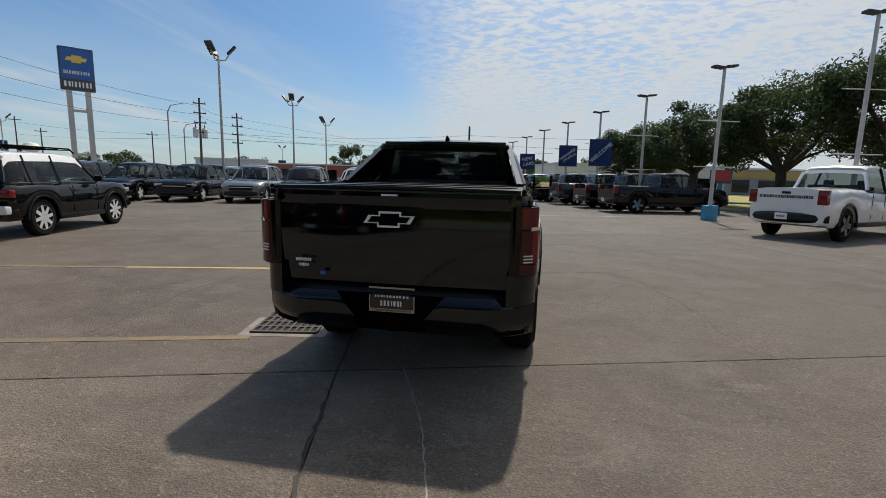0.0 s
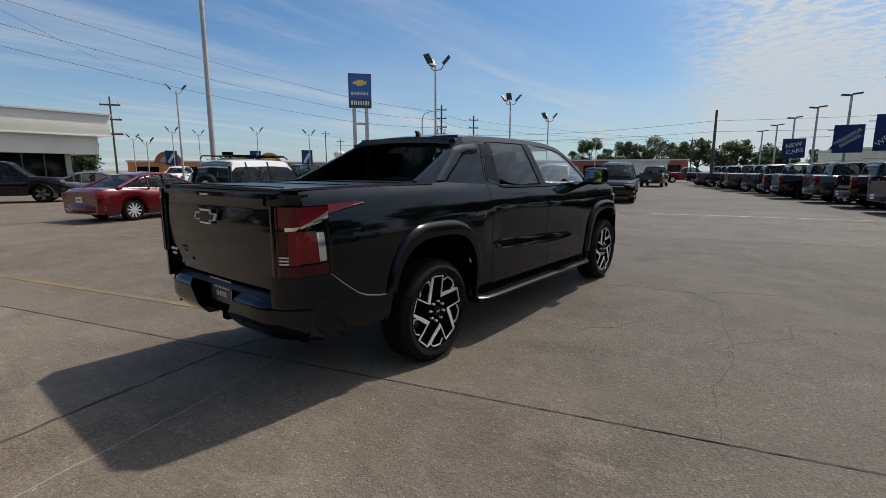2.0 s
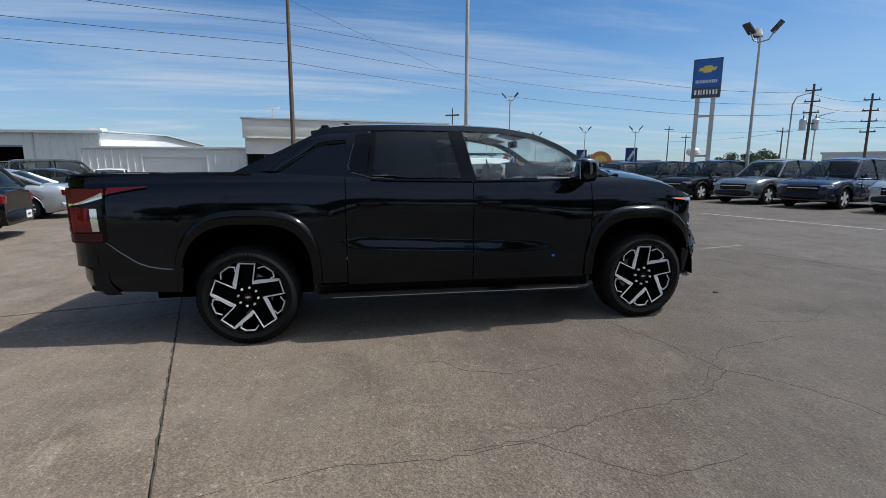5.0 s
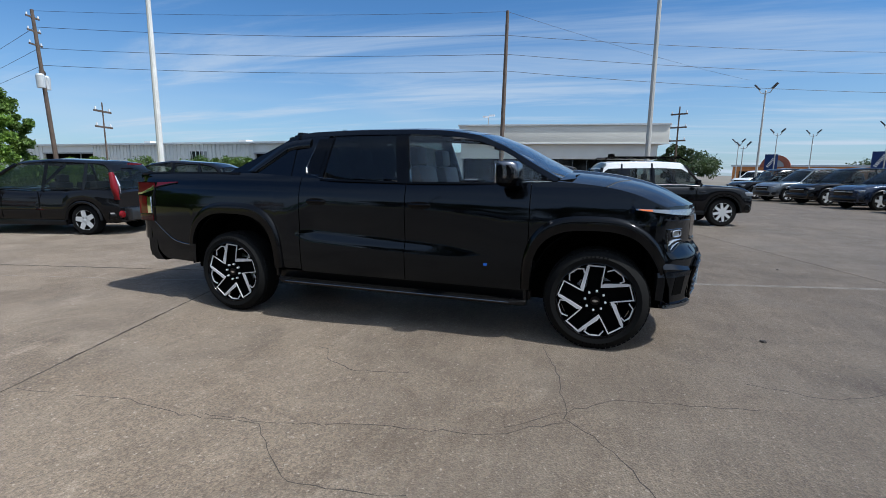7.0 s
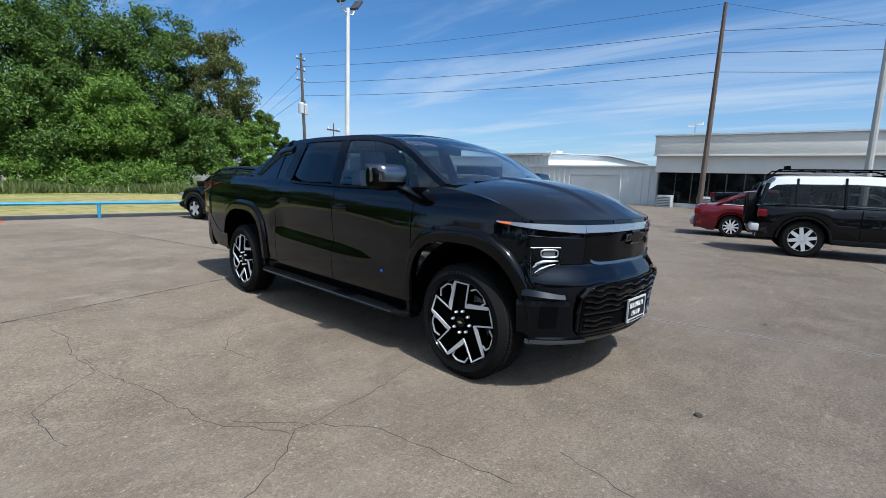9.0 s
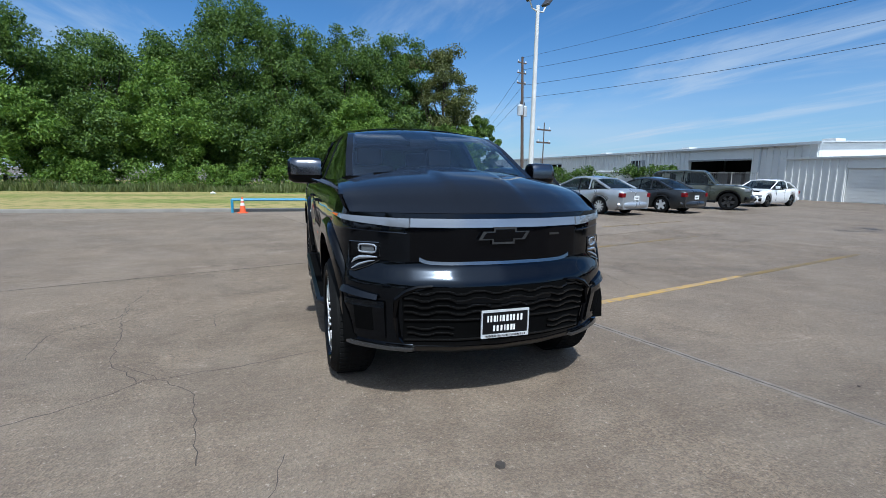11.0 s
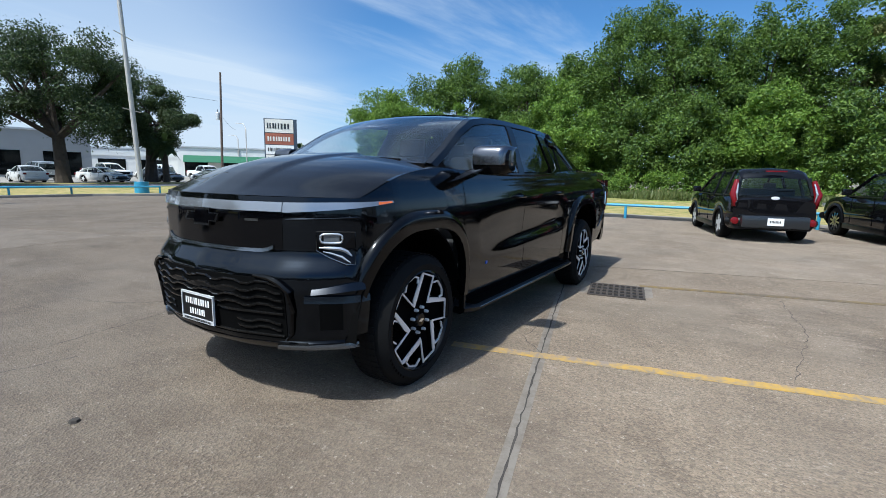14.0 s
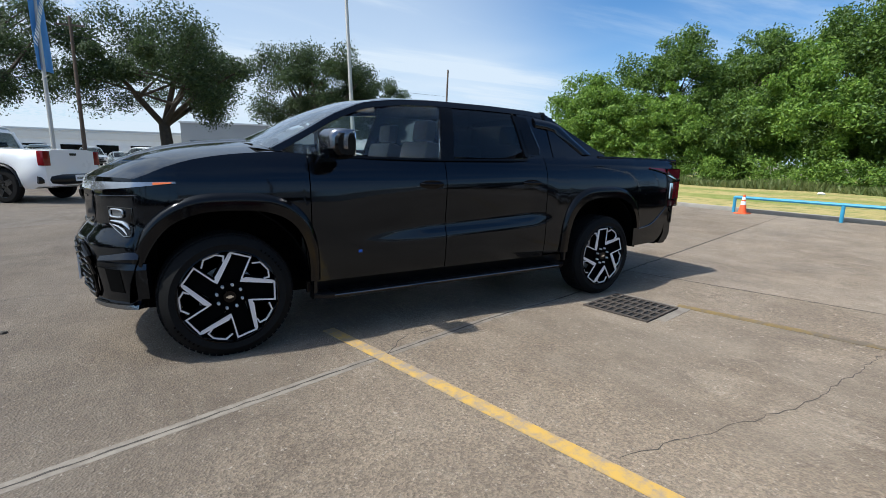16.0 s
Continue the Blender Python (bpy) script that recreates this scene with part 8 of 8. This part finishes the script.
banner("banner", "WELCOME", 5.55, 26.1, 2.45, 4.15, 1.45, 8, "dark blue banner reading welcome on the aisle pole", 0.36, 42)
banner("banner", "HABLAMOS|ESPAÑOL", 4.0, 31.9, 2.55, 4.15, 1.40, 8, "dark blue banner with Spanish words on the aisle pole", 0.27, 35)
banner("banner", "NEW|CARS", 0.95, 42.0, 2.5, 4.0, 1.5, 12, "dark blue banner offering new cars on the aisle pole", 0.46, 12)
banner("banner", "", 21.5, 5.72, 4.6, 9.2, 1.3, -12, "light blue vertical banner beside the white pickup", 0.3, cloth=BANNER_SKY)
for x, y in ((-66.8, 22.6), (-58.6, 30.3), (-51.2, 33.5), (-48, 83.8)):
    banner("banner", "", x, y, 2.2, 4.2, 1.4, facing((x, y)), "far blue banner with white marks", 0.3)


def wood_pole(x, y, h, label, arms=1, lean=(0, 0), cans=0, yaw=0.0, r=0.15):
    """A wooden utility pole with cross-arms, insulators and transformer cans."""
    p = thing("utility_pole", label, "utility pole", "utility poles")
    top = Vector((x + lean[0], y + lean[1], h))
    part("shaft", Shape().tube([(x, y, 0), (x + lean[0] / 2, y + lean[1] / 2, h / 2), top], [r, r * 0.85, r * 0.65], 9), POLE_WOOD, p)
    d = Vector((math.cos(radians(yaw)), math.sin(radians(yaw)), 0))
    for k in range(arms):
        c = top + Vector((0, 0, -0.6 - 1.05 * k))
        part("cross_arm", Shape().box((0, 0, 0), (1.7 if arms < 3 else 1.3, 0.10, 0.12), m=Matrix.Translation(c) @ Matrix.Rotation(radians(yaw), 4, "Z")), POLE_WOOD, p)
        for s in (-0.7, 0.7):
            part("insulator", Shape().lathe([(0.05, 0), (0.06, 0.1), (0.03, 0.2), (0, 0.2)], 8, Matrix.Translation(c + d * s * (1 if arms < 3 else 0.8) + Vector((0, 0, 0.06)))), LAMP_WHITE, p)
    for k in range(cans):
        a = radians(yaw + 180 * k + 20)
        c = Vector((x + lean[0] * 0.6, y + lean[1] * 0.6, h * 0.60)) + Vector((math.cos(a), math.sin(a), 0)) * 0.55
        part("transformer", Shape().lathe([(0.0, -0.55), (0.30, -0.5), (0.32, 0.45), (0.22, 0.6), (0, 0.62)], 14, Matrix.Translation(c)), ROOF_GREY, p)
        part("bushing", Shape().lathe([(0.05, 0.6), (0.06, 0.8), (0.03, 1.0), (0, 1.0)], 8, Matrix.Translation(c)), LAMP_HEAD, p)
    return p


wood_pole(-32.5, -5.75, 13.8, "dark brown wooden utility pole before the showroom", 0, (-0.9, 0.0), r=0.19)
wood_pole(-23.4, -42.2, 13.9, "wooden utility pole with transformers behind the parked cars", 3, (0.6, 0.0), 2, 20, 0.19)
wood_pole(-19.5, -31.1, 5.9, "short thin service pole behind the parked cars", 2, (0.0, 0), 0, 20, 0.06)
wood_pole(-35.8, 43.0, 9.7, "utility pole with many arms and transformers", 4, (0.1, 0), 2, 50, 0.15)
wood_pole(-35.6, 50.0, 9.0, "utility pole with stacked arms", 4, (-0.1, 0), 0, 50, 0.14)
wood_pole(-5.6, 47.6, 7.2, "slim utility pole down the aisle", 0, (0, 0), 0, 0, 0.16)
wood_pole(-38.3, 7.6, 6.9, "short utility pole at the end of the showroom", 3, (0, 0), 0, 60, 0.08)
wood_pole(64.0, -39.3, 15.5, "leaning utility pole across the road", 0, (-0.8, 0), 1, 0, 0.2)
wood_pole(40.0, 6.5, 10.8, "utility pole behind the oaks", 1, (0, 0), 0, 80, 0.15)
for x, y, h in ((-85.2, 62.4, 10.2), (-83.1, 64.9, 8.5), (-64.8, 69.2, 8.4), (-25.4, 101.8, 8.3), (-21.1, 113.2, 8.7)):
    wood_pole(x, y, h, "far utility pole against the sky", 1, (0, 0), 0, 50, 0.13)
for x, y, h in ((-50.1, 55.5, 11.0), (-54.8, 64.6, 9.3), (70, -48, 9.5), (78, -52, 8)):
    lp = thing("street_lamp", "grey street lamp with a curved arm", "street lamp", "street lamps")
    part("shaft", Shape().tube([(x, y, 0), (x, y, h * 0.9), (x + 0.5, y, h * 0.98), (x + 2.0, y, h)], [0.13, 0.09, 0.07, 0.05], 8), POLE_STEEL, lp)
    part("head", Shape().box((x + 2.3, y, h), (0.7, 0.25, 0.12)), LAMP_WHITE, lp, bevel=0.03)


def cable(points, label, sag=0.5, r=0.017):
    c = thing("power_cable", label, "cable", "power cables")
    path = []
    for a, b in zip(points, points[1:]):
        a, b = Vector(a), Vector(b)
        for k in range(14):
            t = k / 14
            path.append(a.lerp(b, t) - Vector((0, 0, sag * 4 * t * (1 - t))))
    path.append(Vector(points[-1]))
    part("wire", Shape().tube(path, r, 5), CABLE, c)


for k, (zc, zb, zn) in enumerate(((12.6, 12.0, 11.4), (11.0, 10.6, 9.7), (9.7, 9.35, 8.2))):
    cable([(-60, -150, zc + 1), (-22.9 - 0.1 * k, -42.2, zc), (-33.3, -5.75, zb), (-46.4, 30.8, zn), (-36.0, 42.9, 8.9 - k), (-35.6, 50.0, 8.3 - k), (-22, 110, 8.2 - 0.7 * k)], "black power cable strung between the poles", 0.35)
cable([(-22.8, -42.2, 13.8), (-33.4, -5.75, 13.75), (-70, 20, 14.0)], "thin top cable strung between the poles", 0.3, 0.012)
cable([(-36, 43, 6.0), (-5.6, 47.6, 6.2), (40, 60, 7.5)], "thin cable across the north of the lot", 0.5, 0.014)
cable([(-85, 62.5, 7.2), (-36, 43, 5.4), (-5.6, 47.6, 5.2), (60, 70, 6)], "thin cable across the north of the lot", 0.4, 0.014)
cable([(-85, 62.5, 9.2), (-64.8, 69.2, 8.0), (-25, 101.8, 8.0)], "thin far cable against the sky", 0.4, 0.016)
cable([(64, -39.3, 11.5), (40, 6.5, 9.5), (30, 80, 9.5)], "cable along the road", 0.5, 0.018)
cable([(64, -39.3, 10.0), (90, -60, 10.0)], "cable to the far stores", 0.5, 0.018)

# ---- trees and growth ----
def leaves(centres, radii, n, size, seed, squash=0.8, up=0.35):
    """Many small folded leaf blades scattered through clumps, as vertex and face arrays."""
    rg = np.random.default_rng(seed)
    k = rg.integers(0, len(centres), n)
    c, r = np.asarray(centres)[k], np.asarray(radii)[k]
    d = rg.normal(size=(n, 3))
    d /= np.linalg.norm(d, axis=1)[:, None]
    rad = r * rg.random(n) ** 0.5 * np.where(rg.random(n) < 0.14, rg.uniform(1.0, 1.4, n), 1.0)
    p = c + d * rad[:, None] * np.array([1, 1, squash])
    nrm = rg.normal(size=(n, 3)) + d * 0.6 + np.array([0, 0, up])
    nrm /= np.linalg.norm(nrm, axis=1)[:, None]
    a = np.cross(nrm, rg.normal(size=(n, 3)))
    a /= np.linalg.norm(a, axis=1)[:, None] + 1e-9
    b = np.cross(nrm, a)
    s = size * rg.uniform(0.6, 1.35, n)[:, None]
    v = np.stack([p - a * s, p + b * s * 0.45 + nrm * s * 0.15, p + a * s, p - b * s * 0.45 + nrm * s * 0.15], axis=1).reshape(-1, 3)
    f = np.arange(n * 4).reshape(-1, 4)
    return v, f


def crown_mesh(name, v, f, mat):
    me = bpy.data.meshes.new(name)
    me.from_pydata(v.tolist(), [], f.tolist())
    me.materials.append(mat)
    return me


def tree(x, y, h, spread, mat, label, seed, n=9000, leaf=0.16, bottom=0.0, trunk_h=2.0, trunk_r=0.22, cat="tree", group="", clumps=42, name="tree", open_=0.0):
    """Tapered trunk, forking limbs and a crown of leaf clumps with an uneven outline."""
    rnd = random.Random(seed)
    t = thing(name, label, cat, group)
    trunk = Shape()
    lean = Vector((rnd.uniform(-0.3, 0.3), rnd.uniform(-0.3, 0.3), 0))
    fork = Vector((x, y, 0)) + lean + Vector((0, 0, trunk_h))
    trunk.tube([(x, y, -0.05), Vector((x, y, 0)).lerp(fork, 0.5) + Vector((rnd.uniform(-0.08, 0.08), 0, 0)), fork], [trunk_r * 1.35, trunk_r, trunk_r * 0.85], 9)
    cs, rs = [], []
    zc = bottom + (h - bottom) * 0.52
    hz = (h - bottom) * 0.5
    for k in range(clumps):
        a, e = rnd.uniform(0, 2 * math.pi), math.asin(rnd.uniform(-0.9, 1))
        q = rnd.uniform(0.55, 1.0) * (1 + 0.16 * math.sin(3 * a + seed) + 0.10 * math.sin(5 * a + 2 * seed))
        q = min(q, 1.02)
        cr = spread * rnd.uniform(0.14 if q > 0.85 else 0.10, 0.25)
        cs.append((x + math.cos(a) * math.cos(e) * spread * q * 0.85, y + math.sin(a) * math.cos(e) * spread * q * 0.85, max(bottom + cr * 0.5, zc + math.sin(e) * hz * q * 0.92)))
        rs.append(cr)
    for k in range(9 if name != "thicket" else 0):
        tip = Vector(cs[k * len(cs) // 9])
        mid = fork.lerp(tip, 0.5) + Vector((rnd.uniform(-0.4, 0.4), rnd.uniform(-0.4, 0.4), rnd.uniform(-0.2, 0.5)))
        trunk.tube([fork - Vector((0, 0, 0.15)), mid, tip], [trunk_r * 0.55, trunk_r * 0.34, trunk_r * 0.10], 6)
        for j in range(2):
            tip2 = Vector(cs[(k * 5 + j * 7) % len(cs)])
            if (tip2 - mid).length < spread * 0.9:
                trunk.tube([mid, mid.lerp(tip2, 0.6) + Vector((0, 0, 0.2)), tip2], [trunk_r * 0.26, trunk_r * 0.15, trunk_r * 0.05], 5)
    part("trunk", trunk, BARK, t)
    v, f = leaves(cs, rs, n, leaf, seed)
    part("crown", crown_mesh("crown", v, f, mat), mat, t)
    return t


WOOD = "dense green woodland tree behind the lawn"
for k, (x, y, h, s, m_, n) in enumerate(((24.0, -29.5, 8.6, 4.0, LEAF_BRIGHT, 15000), (19.2, -32.5, 11.3, 4.8, LEAF_WOOD, 17000), (14.2, -35, 10.6, 4.6, LEAF_WOOD, 15000), (10.2, -37.5, 11.6, 4.6, LEAF_WOOD, 15000), (5.2, -37.0, 15.6, 5.2, LEAF_WOOD, 20000), (0.6, -36.5, 13.2, 4.4, LEAF_WOOD, 16000), (-3.6, -38, 13.6, 4.3, LEAF_WOOD, 15000), (-7.6, -37, 13.6, 4.2, LEAF_WOOD, 15000), (-11.6, -35.5, 12.6, 3.6, LEAF_GOLD, 13000), (29, -36, 9.0, 4.5, LEAF_WOOD, 9000), (16, -42, 12.0, 5.5, LEAF_WOOD, 8000), (-1, -43, 14.0, 5.5, LEAF_WOOD, 8000), (8, -43, 11, 5.5, LEAF_OAK, 6000), (-8, -43, 11, 5.5, LEAF_OAK, 6000), (23, -37, 8, 5, LEAF_OAK, 6000))):
    tree(x, y, h, s, m_, WOOD, 100 + k, int(n * 2.4), 0.112, bottom=1.2, trunk_h=3.0, trunk_r=0.24, group="woodland", clumps=150)
SHRUB = "thick green thicket at the wood's edge"
for k, (x, y, h, s, m_) in enumerate(((21.5, -27.8, 5.6, 3.0, LEAF_BRIGHT), (17.2, -29.5, 6.8, 3.6, LEAF_BRIGHT), (12.8, -31.0, 6.2, 3.6, LEAF_WOOD), (9.0, -31.2, 8.2, 3.8, LEAF_BRIGHT), (4.4, -31.8, 7.0, 3.6, LEAF_WOOD), (0.2, -31.6, 6.6, 3.6, LEAF_WOOD), (-4.2, -31.8, 7.2, 3.6, LEAF_BRIGHT), (-8.4, -31.6, 6.6, 3.2, LEAF_WOOD), (-11.8, -32.2, 5.6, 2.8, LEAF_BRIGHT), (-15.3, -34.5, 6.9, 1.9, LEAF_WOOD), (7.0, -34, 5.0, 3.6, LEAF_WOOD), (-2, -34.2, 5.2, 3.8, LEAF_WOOD), (14.8, -33, 5, 3.6, LEAF_WOOD), (-6.4, -34.4, 5.0, 3.6, LEAF_WOOD))):
    tree(x, y, h, s, m_, SHRUB, 300 + k, 22000, 0.115, bottom=0.0, trunk_h=1.0, trunk_r=0.12, cat="shrub", group="thicket", clumps=85, name="thicket")
OAK = "spreading dark live oak on the lawn"
for k, (x, y, h, s, b) in enumerate(((43.6, 0.9, 12.6, 8.6, 3.4), (46.2, -13.0, 12.4, 8.0, 3.4), (49.0, -21.5, 10.0, 5.0, 2.6), (46.6, 14.2, 14.2, 9.4, 3.4), (15.2, 23.8, 7.9, 5.0, 2.0), (19.0, 19.8, 8.4, 5.2, 2.2), (11.9, 28.4, 6.6, 4.2, 1.7), (9.6, 35.5, 6.2, 4.0, 1.5), (30, 15, 8.5, 5.5, 2.2))):
    big = k < 4
    tree(x, y, h, s, LEAF_OAK, OAK, 500 + k, 70000 if big else 30000, 0.11 if big else 0.10, bottom=b, trunk_h=3.9 if big else 2.3, trunk_r=0.50 if big else 0.30, group="live oaks", clumps=64, name="oak_tree")
FAR = "far dark tree beyond the lot"
for k, (x, y, h, s) in enumerate(((-60, 10.4, 5.3, 2.2), (-46, 118, 9.5, 7), (-38, 122, 8.5, 6), (-30, 125, 9.5, 8), (-22, 124, 9.5, 7), (-14, 122, 8.0, 7), (-6, 120, 7, 6), (4, 116, 6, 6), (14, 108, 6, 6), (-95, 90, 5.5, 8), (-120, 60, 5, 9), (-110, 20, 6, 8), (-70, 110, 5, 8), (30, 100, 7, 7), (110, -80, 6, 8), (120, -110, 6, 9), (40, 45, 8, 6), (46, 30, 8, 6))):
    tree(x, y, h, s, LEAF_OAK, FAR, 700 + k, 11000 if k == 0 else 7000, 0.15 if k == 0 else 0.27, bottom=0.6, trunk_h=2.5, trunk_r=0.3, group="far trees", clumps=34)
# palms by the sign board
for x, y, h in ((57.6, -49.0, 6.6), (47, -22, 5.2)):
    pm = thing("palm_tree", "short fan palm with drooping fronds", "palm", "palms")
    part("trunk", Shape().tube([(x, y, 0), (x + 0.1, y, h * 0.7)], [0.32, 0.26], 9), BARK, pm)
    fr = Shape()
    rnd = random.Random(int(h * 10))
    for k in range(46):
        a, e = rnd.uniform(0, 6.28), rnd.uniform(-0.7, 1.2)
        d = Vector((math.cos(a) * math.cos(e), math.sin(a) * math.cos(e), math.sin(e)))
        p0 = Vector((x + 0.1, y, h * 0.72))
        p1, p2 = p0 + d * 1.1, p0 + d * 1.9 - Vector((0, 0, 0.45))
        s = d.cross(Vector((0, 0, 1))).normalized() * 0.28
        fr.add([p0, p1 - s, p1 + s, p2], [(0, 1, 2), (1, 3, 2)])
    part("crown", fr, LEAF_OAK, pm)
# vines over the block wall
rg = random.Random(8)
cs = [(-32.9 + rg.uniform(-0.3, 0.3), rg.uniform(-56, -38), rg.uniform(0.5, 2.4)) for _ in range(46)] + [(-32.9, rg.uniform(-37, -30), rg.uniform(1.6, 2.3)) for _ in range(14)]
v, f = leaves(cs, [rg.uniform(0.35, 0.8) for _ in cs], 11000, 0.13, 77)
tagged(part("vine", crown_mesh("vine", v, f, LEAF_WOOD), LEAF_WOOD), "green vine spilling over the block wall", "vine", kind="stuff")
# tall grass along the wood
rg = np.random.default_rng(12)
n = 26000
gx = rg.uniform(-19, 28, n)
gy = -26.8 - np.abs(rg.normal(0, 1.0, n)) * 1.3 + 0.5 * np.sin(gx * 0.7) - np.maximum(0, gx - 20) * 0.15
gh = rg.uniform(0.15, 0.75, n) * (0.65 + 0.35 * np.sin(gx * 0.45 + 1) ** 2)
ga = rg.uniform(0, 6.28, n)
w = 0.035 + 0.03 * rg.random(n)
base = np.stack([gx, gy, np.full(n, 0.08)], 1)
side = np.stack([np.cos(ga), np.sin(ga), np.zeros(n)], 1) * w[:, None]
tip = base + np.stack([rg.normal(0, 0.16, n), rg.normal(0, 0.16, n), gh], 1)
gv = np.stack([base - side, base + side, tip], 1).reshape(-1, 3)
gf = np.arange(n * 3).reshape(-1, 3)
tagged(part("tall_grass", crown_mesh("tall_grass", gv, gf, GRASS_BLADE), GRASS_BLADE), "unmown tall grass and weeds along the wood", "grass", kind="stuff")
cs = [(rg.uniform(-17, 27), -27.8 - abs(rg.normal(0, 1.3)), rg.uniform(0.3, 1.7)) for _ in range(420)]
v, f = leaves(cs, [rg.uniform(0.25, 0.75) for _ in cs], 46000, 0.085, 78)
tagged(part("weed_growth", crown_mesh("weed_growth", v, f, LEAF_BRIGHT), LEAF_BRIGHT), "leafy weeds in the tall grass", "weeds", kind="stuff")

# ---- concrete slabs of the lot, pieces of the ground; the joints run a little skew ----
pavement = tagged(new("pavement"), "old brown-grey concrete paving in large slabs", "pavement", kind="structure")
SU, SV, GAP = 9.0, 9.08, 0.010
a, b = (SU - GAP) / 2, (SV - GAP) / 2
c = 0.006


def skew(u, v, z=0.0):
    return lot(u + 0.025 * v, v + 0.020 * u, z)


def slab_shape(corner):
    """One slab about its own middle; the top follows the dip at the drain, edges chamfered."""
    n = 36
    ks = [0.0] + [c / (2 * a) + (1 - c / a) * k / n for k in range(n + 1)] + [1.0]
    m = len(ks)
    sh = Shape()
    verts = []
    for i, p in enumerate(ks):
        for j, q in enumerate(ks):
            w = skew(-a + 2 * a * p, -b + 2 * b * q)
            rim = i in (0, m - 1) or j in (0, m - 1)
            verts.append(w + Vector((0, 0, dip(w.x + corner.x, w.y + corner.y) - (c if rim else 0))))
    faces = [(i * m + j, (i + 1) * m + j, (i + 1) * m + j + 1, i * m + j + 1) for i in range(m - 1) for j in range(m - 1)]
    loop = [i * m for i in range(m)] + [(m - 1) * m + j for j in range(1, m)] + [i * m + m - 1 for i in range(m - 2, -1, -1)] + [j for j in range(m - 2, 0, -1)]
    low = [verts[k] - Vector((0, 0, 0.05)) for k in loop]
    t = len(verts)
    faces += [(loop[k], t + k, t + (k + 1) % len(loop), loop[(k + 1) % len(loop)]) for k in range(len(loop))]
    return sh.add(verts + low, faces)


flat_slab = Shape().add([skew(*q) for q in ((-a + c, -b + c, 0), (a - c, -b + c, 0), (a - c, b - c, 0), (-a + c, b - c, 0), (-a, -b, -c), (a, -b, -c), (a, b, -c), (-a, b, -c), (-a, -b, -0.05), (a, -b, -0.05), (a, b, -0.05), (-a, b, -0.05))],
                        [(0, 1, 2, 3)] + [(i, 4 + i, 4 + (i + 1) % 4, (i + 1) % 4) for i in range(4)] + [(4 + i, 8 + i, 8 + (i + 1) % 4, 4 + (i + 1) % 4) for i in range(4)]).mesh("slab", CONCRETE, angle=20)
for i in range(-6, 5):
    for j in range(-2, 9):
        mid = lot(-1.27, -2.69) + skew(SU * (i + 0.5), SV * (j + 0.5))
        sunk = j in (-1, 0) and -2 <= i <= 0
        s = new("slab", slab_shape(mid).mesh("slab", CONCRETE, angle=20) if sunk else flat_slab)
        s.parent = pavement
        s.matrix_basis = Matrix.Translation(mid)
